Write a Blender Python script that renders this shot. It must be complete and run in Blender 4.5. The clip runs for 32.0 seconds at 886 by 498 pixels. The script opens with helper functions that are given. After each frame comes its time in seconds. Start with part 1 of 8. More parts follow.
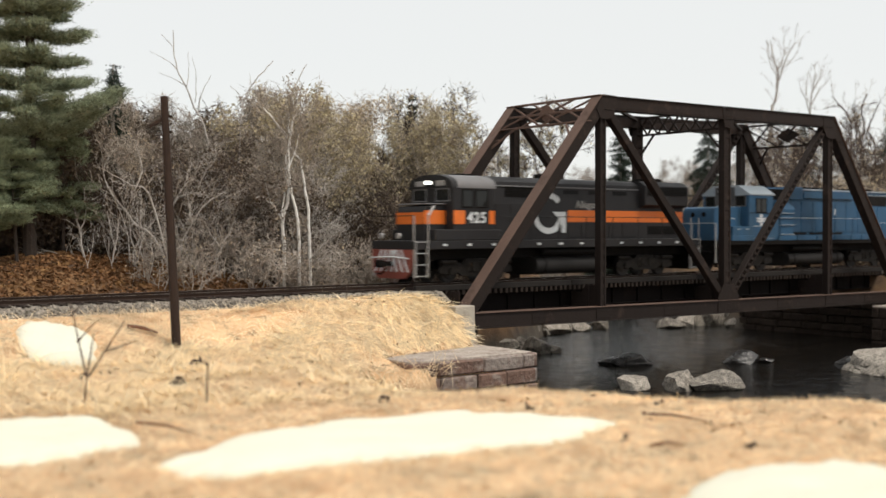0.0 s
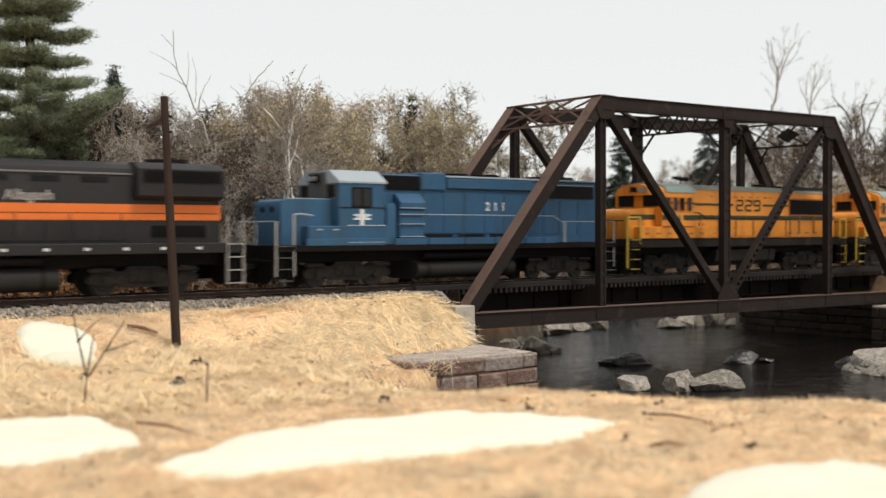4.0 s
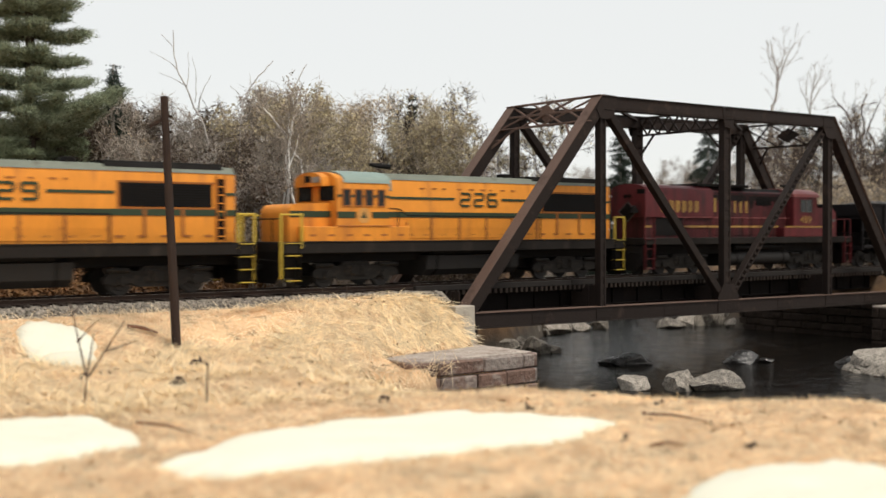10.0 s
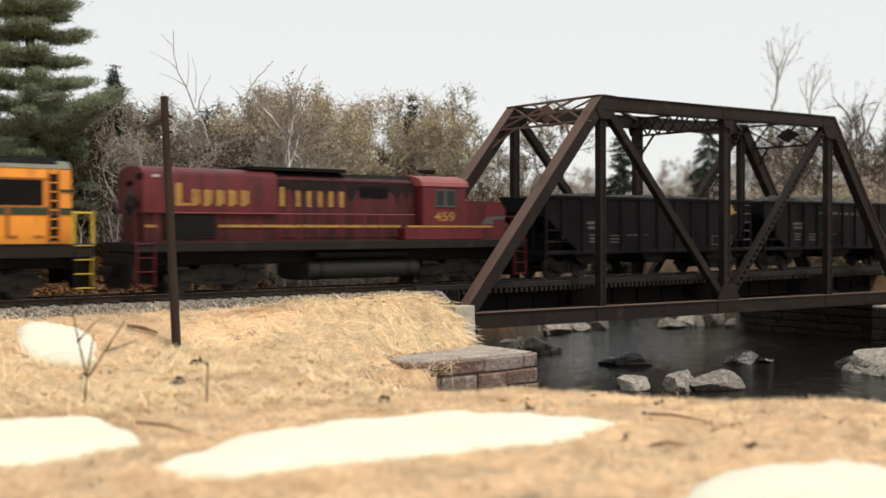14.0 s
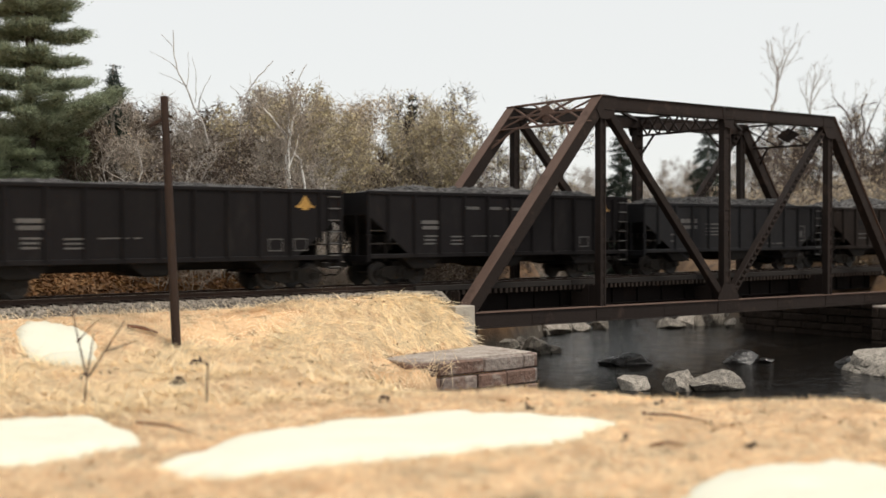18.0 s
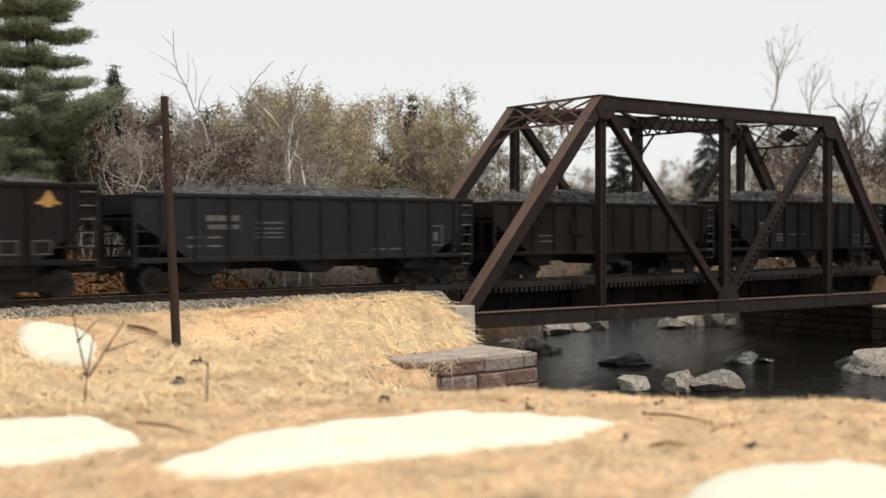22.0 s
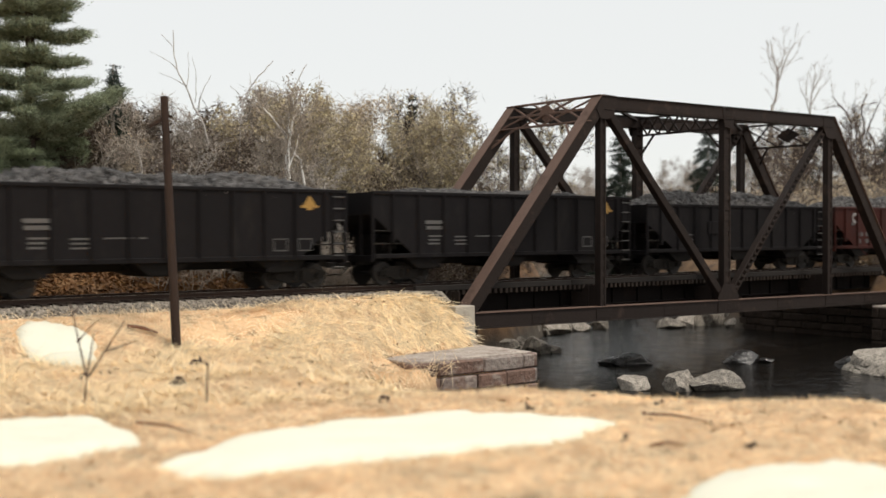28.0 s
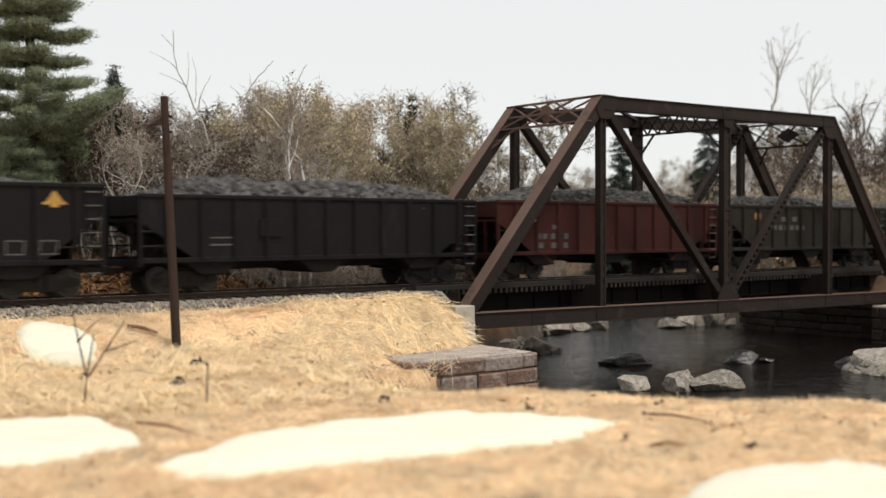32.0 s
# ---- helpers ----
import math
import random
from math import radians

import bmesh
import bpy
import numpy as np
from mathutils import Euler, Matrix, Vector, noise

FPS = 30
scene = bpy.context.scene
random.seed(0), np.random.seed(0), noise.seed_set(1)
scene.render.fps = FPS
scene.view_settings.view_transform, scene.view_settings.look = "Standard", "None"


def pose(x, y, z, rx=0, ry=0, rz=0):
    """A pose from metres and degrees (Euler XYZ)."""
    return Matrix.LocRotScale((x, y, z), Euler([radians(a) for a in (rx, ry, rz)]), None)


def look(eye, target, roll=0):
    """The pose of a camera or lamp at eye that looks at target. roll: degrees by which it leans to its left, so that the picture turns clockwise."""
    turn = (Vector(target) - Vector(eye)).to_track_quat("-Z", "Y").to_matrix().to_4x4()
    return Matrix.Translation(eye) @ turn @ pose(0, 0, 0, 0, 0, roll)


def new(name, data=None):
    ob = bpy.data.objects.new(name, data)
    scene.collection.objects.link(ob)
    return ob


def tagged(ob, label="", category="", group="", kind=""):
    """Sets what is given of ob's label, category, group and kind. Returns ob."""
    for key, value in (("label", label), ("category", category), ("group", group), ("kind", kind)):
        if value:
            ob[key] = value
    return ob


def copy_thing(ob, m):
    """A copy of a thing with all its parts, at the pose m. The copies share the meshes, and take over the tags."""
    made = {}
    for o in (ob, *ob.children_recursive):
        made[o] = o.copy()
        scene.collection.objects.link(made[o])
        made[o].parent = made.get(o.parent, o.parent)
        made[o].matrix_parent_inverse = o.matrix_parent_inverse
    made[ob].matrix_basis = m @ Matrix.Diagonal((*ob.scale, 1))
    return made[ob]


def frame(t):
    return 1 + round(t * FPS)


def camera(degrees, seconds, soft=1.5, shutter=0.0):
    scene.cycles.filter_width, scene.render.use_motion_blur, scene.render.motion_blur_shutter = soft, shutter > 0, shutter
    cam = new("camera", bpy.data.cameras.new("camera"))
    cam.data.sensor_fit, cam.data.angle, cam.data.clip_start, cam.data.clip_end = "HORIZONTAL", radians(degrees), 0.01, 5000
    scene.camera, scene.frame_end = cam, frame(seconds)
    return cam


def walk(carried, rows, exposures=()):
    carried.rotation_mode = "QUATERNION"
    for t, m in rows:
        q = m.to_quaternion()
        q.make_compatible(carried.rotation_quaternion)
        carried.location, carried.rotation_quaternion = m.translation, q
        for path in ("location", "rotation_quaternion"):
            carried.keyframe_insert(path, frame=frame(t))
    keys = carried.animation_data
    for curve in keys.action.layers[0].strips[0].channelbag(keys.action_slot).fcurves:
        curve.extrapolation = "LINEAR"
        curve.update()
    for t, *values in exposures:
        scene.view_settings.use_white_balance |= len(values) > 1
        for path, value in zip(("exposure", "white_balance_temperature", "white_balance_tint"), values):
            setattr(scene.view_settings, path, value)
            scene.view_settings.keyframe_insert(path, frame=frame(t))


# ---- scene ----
# Model railway diorama, 1:87. All sizes below are in prototype metres; K brings them to model size.
K = 1 / 87.0
SPEED = 6.26
cam = camera(43.95, 32.0, soft=1.5, shutter=0.9)
EYE, AIM = Vector((-32.10, -36.29, 2.126)) * K, Vector((-1.21, 3.02, 1.32)) * K
walk(cam, [(0.0, look(EYE, AIM, -0.15)), (32.0, look(EYE, AIM, -0.15))])
cam.data.dof.use_dof, cam.data.dof.focus_distance, cam.data.dof.aperture_fstop = True, 0.50, 21.0

# ---- light: a pale overcast sky and a wide soft sun ----
world = bpy.data.worlds.new("overcast_sky")
world.use_nodes = True
scene.world = world
wt = world.node_tree
sky = wt.nodes.new("ShaderNodeTexSky")
sky.sky_type, sky.sun_disc = "NISHITA", False
sky.sun_elevation, sky.sun_rotation = radians(61), radians(161)
cloud = wt.nodes.new("ShaderNodeMix")
cloud.data_type = "RGBA"
cloud.inputs[0].default_value = 0.985
cloud.inputs[7].default_value = (0.868, 0.872, 0.848, 1)
wt.links.new(sky.outputs[0], cloud.inputs[6])
wt.links.new(cloud.outputs[2], wt.nodes["Background"].inputs[0])
wt.nodes["Background"].inputs[1].default_value = 0.95
sun = new("sun", bpy.data.lights.new("sun", "SUN"))
sun.data.energy, sun.data.angle, sun.data.color = 2.5, radians(16), (1.0, 0.93, 0.82)
sun.matrix_world = look((0.18, -0.52, 1.0), (0, 0, 0))
scene.view_settings.exposure = 0.0


# ---- materials ----
def mat(name, col, rough=0.65, metal=0.0, var=0.18, size=1.0, fine=0.06, bump=0.3, second=None, amount=0.5, tall=1.0, spec=0.5, island=0.0, thin=0.0):
    """A surface with variation at two scales. size and fine are in prototype metres; second is the colour of stains."""
    m = bpy.data.materials.new(name)
    m.use_nodes = True
    nt = m.node_tree
    nd, lk = nt.nodes, nt.links.new
    b = nd["Principled BSDF"]
    tc = nd.new("ShaderNodeTexCoord")
    mp = nd.new("ShaderNodeMapping")
    mp.inputs["Scale"].default_value = (1 / K, 1 / K, 1 / (K * tall))
    lk(tc.outputs["Object"], mp.inputs[0])
    n1, n2 = nd.new("ShaderNodeTexNoise"), nd.new("ShaderNodeTexNoise")
    for n, s, det in ((n1, size, 5), (n2, fine, 3)):
        n.inputs["Scale"].default_value = 1 / s
        n.inputs["Detail"].default_value = det
        lk(mp.outputs[0], n.inputs["Vector"])
    add = nd.new("ShaderNodeMath")
    add.operation = "ADD"
    lk(n1.outputs[0], add.inputs[0])
    lk(n2.outputs[0], add.inputs[1])
    info = nd.new("ShaderNodeObjectInfo")
    rnd = nd.new("ShaderNodeMath")
    rnd.operation = "MULTIPLY_ADD"
    rnd.inputs[1].default_value, rnd.inputs[2].default_value = 0.25, -0.125
    lk(info.outputs["Random"], rnd.inputs[0])
    if island:
        geo = nd.new("ShaderNodeNewGeometry")
        rnd.inputs[1].default_value, rnd.inputs[2].default_value = island, -island / 2
        lk(geo.outputs["Random Per Island"], rnd.inputs[0])
    add2 = nd.new("ShaderNodeMath")
    add2.operation = "ADD"
    lk(add.outputs[0], add2.inputs[0])
    lk(rnd.outputs[0], add2.inputs[1])
    rg = nd.new("ShaderNodeMapRange")
    rg.inputs[1].default_value, rg.inputs[2].default_value = 0.6, 1.4
    rg.inputs[3].default_value, rg.inputs[4].default_value = 1 - var, 1 + var
    lk(add2.outputs[0], rg.inputs[0])
    hsv = nd.new("ShaderNodeHueSaturation")
    hsv.inputs["Color"].default_value = (*col, 1)
    lk(rg.outputs[0], hsv.inputs["Value"])
    out = hsv.outputs[0]
    if second:
        n3 = nd.new("ShaderNodeTexNoise")
        n3.inputs["Scale"].default_value, n3.inputs["Detail"].default_value = 1 / (size * 0.7), 8
        n3.inputs["Roughness"].default_value = 0.7
        lk(mp.outputs[0], n3.inputs["Vector"])
        r3 = nd.new("ShaderNodeMapRange")
        r3.inputs[1].default_value, r3.inputs[2].default_value = 0.62 - 0.25 * amount, 0.72 - 0.12 * amount
        r3.inputs[4].default_value = 0.85
        lk(n3.outputs[0], r3.inputs[0])
        mx = nd.new("ShaderNodeMix")
        mx.data_type = "RGBA"
        lk(r3.outputs[0], mx.inputs[0])
        lk(out, mx.inputs[6])
        mx.inputs[7].default_value = (*second, 1)
        out = mx.outputs[2]
    lk(out, b.inputs["Base Color"])
    rr = nd.new("ShaderNodeMapRange")
    rr.inputs[1].default_value, rr.inputs[2].default_value = 0.3, 0.7
    rr.inputs[3].default_value, rr.inputs[4].default_value = max(0.03, rough - 0.1), min(1, rough + 0.1)
    lk(n1.outputs[0], rr.inputs[0])
    lk(rr.outputs[0], b.inputs["Roughness"])
    b.inputs["Metallic"].default_value = metal
    b.inputs["Specular IOR Level"].default_value = spec
    if bump:
        bp = nd.new("ShaderNodeBump")
        bp.inputs["Strength"].default_value, bp.inputs["Distance"].default_value = bump, fine * K * 0.5
        lk(n2.outputs[0], bp.inputs["Height"])
        lk(bp.outputs[0], b.inputs["Normal"])
    if thin:
        tr, ms = nd.new("ShaderNodeBsdfTranslucent"), nd.new("ShaderNodeMixShader")
        lk(out, tr.inputs["Color"])
        ms.inputs[0].default_value = thin
        lk(b.outputs[0], ms.inputs[1])
        lk(tr.outputs[0], ms.inputs[2])
        lk(ms.outputs[0], nd["Material Output"].inputs["Surface"])
    return m


STEEL = mat("rust_brown_steel", (0.0225, 0.0165, 0.0145), 0.6, 0.0, 0.25, 1.5, 0.08, 0.25, (0.06, 0.04, 0.031), 0.25, spec=0.12)
CONCRETE = mat("weathered_concrete", (0.42, 0.38, 0.32), 0.85, 0, 0.15, 0.8, 0.05, 0.4, (0.24, 0.2, 0.16), 0.3)
STONE_RED = mat("red_brown_footing_block", (0.16, 0.095, 0.072), 0.85, 0, 0.45, 1.0, 0.14, 1.0, (0.32, 0.27, 0.235), 0.4)
STONE_PALE = mat("pale_footing_block", (0.25, 0.21, 0.185), 0.85, 0, 0.4, 1.0, 0.14, 1.0, (0.15, 0.085, 0.065), 0.75)
LEDGE = mat("stained_ledge_stone", (0.36, 0.31, 0.27), 0.9, 0, 0.4, 1.2, 0.2, 1.0, (0.15, 0.10, 0.08), 0.4)
STONE = mat("granite_block", (0.33, 0.29, 0.26), 0.85, 0, 0.3, 0.6, 0.08, 0.7, (0.20, 0.09, 0.055), 0.7)
# granite darkened so that the colour holds the shadow under the bridge
STONE_SHADE = mat("shaded_granite_block", (0.05, 0.037, 0.03), 0.8, 0, 0.35, 0.6, 0.08, 0.7, (0.02, 0.016, 0.014), 0.5, spec=0.12)
ROCK = mat("grey_boulder", (0.27, 0.24, 0.205), 0.9, 0, 0.85, 0.30, 0.05, 1.0, (0.06, 0.05, 0.04), 0.5)
ROCK_WET = mat("wet_black_boulder", (0.03, 0.028, 0.027), 0.3, 0, 0.4, 0.5, 0.06, 0.6, (0.09, 0.085, 0.08), 0.3)
TIE = mat("creosoted_tie", (0.034, 0.026, 0.022), 0.85, 0, 0.3, 0.3, 0.04, 0.5, spec=0.12)
TIMBER = mat("weathered_guard_timber", (0.026, 0.023, 0.0215), 0.9, 0, 0.3, 0.4, 0.04, 0.5, spec=0.12)
RAIL = mat("rusty_rail", (0.045, 0.030, 0.024), 0.5, 0.3, 0.25, 0.6, 0.05, 0.2, spec=0.12)
RAIL_TOP = mat("polished_rail_head", (0.35, 0.31, 0.28), 0.3, 0.8, 0.1, 0.6, 0.05, 0.05)
BALLAST = mat("grey_ballast", (0.27, 0.235, 0.195), 0.9, 0, 0.45, 0.25, 0.05, 0.8, island=1.3)
POLE = mat("weathered_pole_wood", (0.04, 0.027, 0.022), 0.85, 0, 0.25, 0.3, 0.04, 0.6, tall=8, spec=0.12)
SNOW = mat("crusted_snow", (0.72, 0.70, 0.575), 0.75, 0, 0.05, 0.8, 0.07, 0.5)
STRAW = mat("straw_grass", (0.85, 0.695, 0.48), 0.85, 0, 0.30, 1.6, 0.2, 0.0, (0.64, 0.45, 0.27), 0.4, island=0.6, spec=0.12, thin=0.3)
STRAW_PALE = mat("pale_long_straw", (0.90, 0.745, 0.50), 0.8, 0, 0.25, 0.8, 0.2, 0.0, (0.60, 0.46, 0.26), 0.3, island=1.0, spec=0.2, thin=0.25)
# paler copy of the bridge steel: sunlight on upper and sloping faces as colour
STEEL_LIT = mat("sunlit_rust_steel", (0.125, 0.082, 0.066), 0.75, 0, 0.2, 1.5, 0.08, 0.25, (0.07, 0.045, 0.037), 0.25, spec=0.15)
# bridge steel darkened to near black: the shade below the deck as colour
STEEL_SHADE = mat("shaded_under_deck_steel", (0.0065, 0.0048, 0.0043), 0.8, 0, 0.3, 1.5, 0.08, 0.25, (0.013, 0.008, 0.0065), 0.25, spec=0.1)
BARK_BROWN = mat("dark_brown_bark", (0.095, 0.072, 0.06), 0.9, 0, 0.3, 0.4, 0.05, 0.4, spec=0.12)
BARK_WHITE = mat("white_birch_bark", (0.74, 0.72, 0.69), 0.85, 0, 0.2, 0.35, 0.05, 0.4, (0.2, 0.18, 0.16), 0.25, spec=0.15)
BARK_DARK = mat("dark_pine_bark", (0.055, 0.043, 0.036), 0.9, 0, 0.3, 0.4, 0.05, 0.6, spec=0.15)
LITTER = mat("brown_leaf_litter", (0.17, 0.088, 0.042), 0.9, 0, 0.5, 0.9, 0.2, 0.0, (0.36, 0.21, 0.09), 0.4, island=1.2, spec=0.15)
BARK = mat("grey_brown_bark", (0.34, 0.295, 0.25), 0.9, 0, 0.3, 0.4, 0.05, 0.5, spec=0.12)
BARK_PALE = mat("pale_birch_bark", (0.44, 0.405, 0.37), 0.85, 0, 0.3, 0.35, 0.05, 0.4, (0.14, 0.12, 0.1), 0.4)
BARK_TAN = mat("dead_shrub_bark", (0.35, 0.30, 0.255), 0.9, 0, 0.3, 0.4, 0.05, 0.4)
LEAF_OLIVE = mat("olive_spring_leaves", (0.52, 0.445, 0.285), 0.8, 0, 0.35, 2.0, 0.3, 0.0, island=0.45, spec=0.12, thin=0.25)
LEAF_TAN = mat("dry_tan_leaves", (0.58, 0.47, 0.325), 0.85, 0, 0.35, 2.0, 0.3, 0.0, island=0.45, spec=0.12, thin=0.25)
# leaf colour lowered to stand for the shade inside the woods
LEAF_SHADE = mat("shaded_dead_leaves", (0.13, 0.10, 0.07), 0.85, 0, 0.45, 2.0, 0.3, 0.0, island=0.7, spec=0.12)
LEAF_GREY = mat("grey_buds", (0.36, 0.305, 0.26), 0.85, 0, 0.45, 2.0, 0.3, 0.0, island=0.7, spec=0.12, thin=0.25)
NEEDLE = mat("pine_needles", (0.255, 0.29, 0.195), 0.75, 0, 0.45, 0.8, 0.15, 0.0, (0.36, 0.35, 0.24), 0.2, island=0.7, spec=0.12, thin=0.25)
NEEDLE_MID = mat("young_pine_needles", (0.25, 0.285, 0.18), 0.8, 0, 0.45, 0.8, 0.2, 0.0, island=0.7, spec=0.12, thin=0.2)
NEEDLE_DARK = mat("spruce_needles", (0.04, 0.052, 0.04), 0.8, 0, 0.4, 0.8, 0.2, 0.0, island=0.7, spec=0.12)
COAL = mat("coal_lumps", (0.072, 0.068, 0.067), 0.5, 0, 0.6, 0.5, 0.1, 0.7, island=1.0, spec=0.3)
BLACK = mat("grimy_black_underframe", (0.0075, 0.0065, 0.006), 0.7, 0, 0.4, 0.7, 0.06, 0.3, (0.022, 0.017, 0.013), 0.2, spec=0.12)
WHEEL = mat("dirty_wheel_steel", (0.015, 0.012, 0.0105), 0.55, 0.1, 0.3, 0.3, 0.05, 0.2)
H_BLACK = mat("black_hopper_paint", (0.0086, 0.0076, 0.0084), 0.65, 0, 0.25, 1.6, 0.08, 0.15, (0.019, 0.017, 0.016), 0.2, tall=3, spec=0.12)
H_BROWN = mat("faded_black_brown_paint", (0.0155, 0.0118, 0.0104), 0.7, 0, 0.25, 1.6, 0.08, 0.15, (0.026, 0.019, 0.0155), 0.25, tall=3, spec=0.12)
H_GREY = mat("slate_black_paint", (0.0145, 0.0145, 0.0162), 0.65, 0, 0.25, 1.6, 0.08, 0.15, (0.02, 0.02, 0.02), 0.2, tall=3, spec=0.12)
H_RED = mat("oxide_red_paint", (0.047, 0.0145, 0.012), 0.65, 0, 0.3, 1.1, 0.08, 0.15, (0.028, 0.016, 0.0135), 0.5, tall=3, spec=0.12)
H_OLIVE = mat("olive_black_paint", (0.021, 0.0185, 0.0155), 0.65, 0, 0.25, 1.6, 0.08, 0.15, (0.03, 0.028, 0.025), 0.3, tall=3, spec=0.12)
P_GREY = mat("charcoal_grey_paint", (0.019, 0.018, 0.019), 0.5, 0, 0.12, 1.5, 0.08, 0.08, (0.045, 0.04, 0.037), 0.15, tall=3, spec=0.25)
P_ROOF = mat("light_grey_roof_paint", (0.15, 0.145, 0.148), 0.5, 0, 0.12, 1.0, 0.08, 0.08, (0.10, 0.095, 0.09), 0.2)
P_ORANGE = mat("orange_stripe_paint", (0.66, 0.15, 0.018), 0.5, 0, 0.1, 1.0, 0.08, 0.05, (0.40, 0.11, 0.03), 0.15)
P_BLUE = mat("faded_blue_paint", (0.029, 0.088, 0.170), 0.5, 0, 0.2, 1.5, 0.08, 0.08, (0.035, 0.075, 0.115), 0.5, tall=6, spec=0.25)
P_BLUE_L = mat("pale_blue_roof_paint", (0.31, 0.355, 0.39), 0.55, 0, 0.1, 1.0, 0.08, 0.05)
P_YELLOW = mat("golden_orange_paint", (0.68, 0.255, 0.03), 0.48, 0, 0.14, 1.5, 0.08, 0.06, (0.36, 0.125, 0.03), 0.42, tall=6, spec=0.25)
P_GREEN = mat("dark_green_stripe_paint", (0.030, 0.047, 0.026), 0.55, 0, 0.15, 1.0, 0.08, 0.05, spec=0.25)
P_ROOFG = mat("verdigris_green_roof_paint", (0.21, 0.28, 0.25), 0.55, 0, 0.15, 0.9, 0.08, 0.05, (0.16, 0.22, 0.2), 0.2)
P_ROOFD = mat("dusty_grey_green_roof_paint", (0.17, 0.185, 0.15), 0.7, 0, 0.2, 0.8, 0.08, 0.05, (0.09, 0.085, 0.07), 0.3, spec=0.2)
P_TAN = mat("faded_tan_emblem_paint", (0.55, 0.27, 0.07), 0.6, 0, 0.25, 0.3, 0.05, 0.0)
P_RED = mat("cornell_red_paint", (0.108, 0.017, 0.020), 0.5, 0, 0.24, 1.0, 0.08, 0.08, (0.035, 0.012, 0.012), 0.55, tall=4, spec=0.25)
P_RED_SOOT = mat("soot_streaked_red_paint", (0.085, 0.016, 0.018), 0.6, 0, 0.25, 0.55, 0.08, 0.08, (0.012, 0.008, 0.0075), 0.85, tall=6, spec=0.2)
TRUCK = mat("oily_truck_frame", (0.013, 0.0112, 0.0098), 0.6, 0, 0.4, 0.35, 0.06, 0.3, (0.05, 0.04, 0.031), 0.3, spec=0.15)
SILL = mat("dusty_black_sill", (0.016, 0.0135, 0.012), 0.75, 0, 0.3, 0.9, 0.06, 0.2, (0.034, 0.027, 0.022), 0.3, tall=3, spec=0.15)
TANK = mat("dusty_steel_tank", (0.022, 0.0205, 0.02), 0.6, 0, 0.25, 0.9, 0.06, 0.2, (0.018, 0.016, 0.015), 0.3, spec=0.2)
SOOT = mat("dull_exhaust_soot", (0.016, 0.012, 0.012), 0.75, 0, 0.3, 0.5, 0.08, 0.08, (0.05, 0.016, 0.016), 0.35, tall=5, spec=0.15)
P_REDL = mat("faded_red_roof_paint", (0.24, 0.058, 0.055), 0.5, 0, 0.15, 1.0, 0.08, 0.05)
P_SAFETY = mat("yellow_handrail_paint", (0.50, 0.36, 0.04), 0.5, 0, 0.15, 0.4, 0.05, 0.05)
P_LETTER = mat("aged_yellow_lettering", (0.34, 0.195, 0.042), 0.6, 0, 0.3, 0.4, 0.05, 0.0, (0.13, 0.05, 0.025), 0.45)
P_WHITE = mat("white_paint", (0.60, 0.625, 0.645), 0.55, 0, 0.12, 0.5, 0.05, 0.0)
P_CHALK = mat("chalky_white_paint", (0.28, 0.27, 0.26), 0.7, 0, 0.3, 0.3, 0.05, 0.0)
P_FADE = mat("dusty_stencil_paint", (0.075, 0.072, 0.07), 0.7, 0, 0.3, 0.3, 0.05, 0.0)
P_RUST = mat("rusty_red_pilot_paint", (0.20, 0.05, 0.035), 0.6, 0, 0.25, 0.4, 0.05, 0.1)
GRILLE = mat("black_grille", (0.012, 0.012, 0.013), 0.6, 0, 0.3, 0.5, 0.05, 0.2, spec=0.12)
GLASS = mat("dark_cab_glass", (0.012, 0.013, 0.013), 0.1, 0, 0.1, 0.5, 0.1, 0.0, spec=0.3)
CHROME = mat("galvanised_rail", (0.42, 0.41, 0.40), 0.45, 0.4, 0.15, 0.4, 0.05, 0.0)
LAMP = bpy.data.materials.new("lit_headlight")
LAMP.use_nodes = True
LAMP.node_tree.nodes["Principled BSDF"].inputs["Emission Color"].default_value = (1, 0.95, 0.86, 1)
LAMP.node_tree.nodes["Principled BSDF"].inputs["Emission Strength"].default_value = 4.0


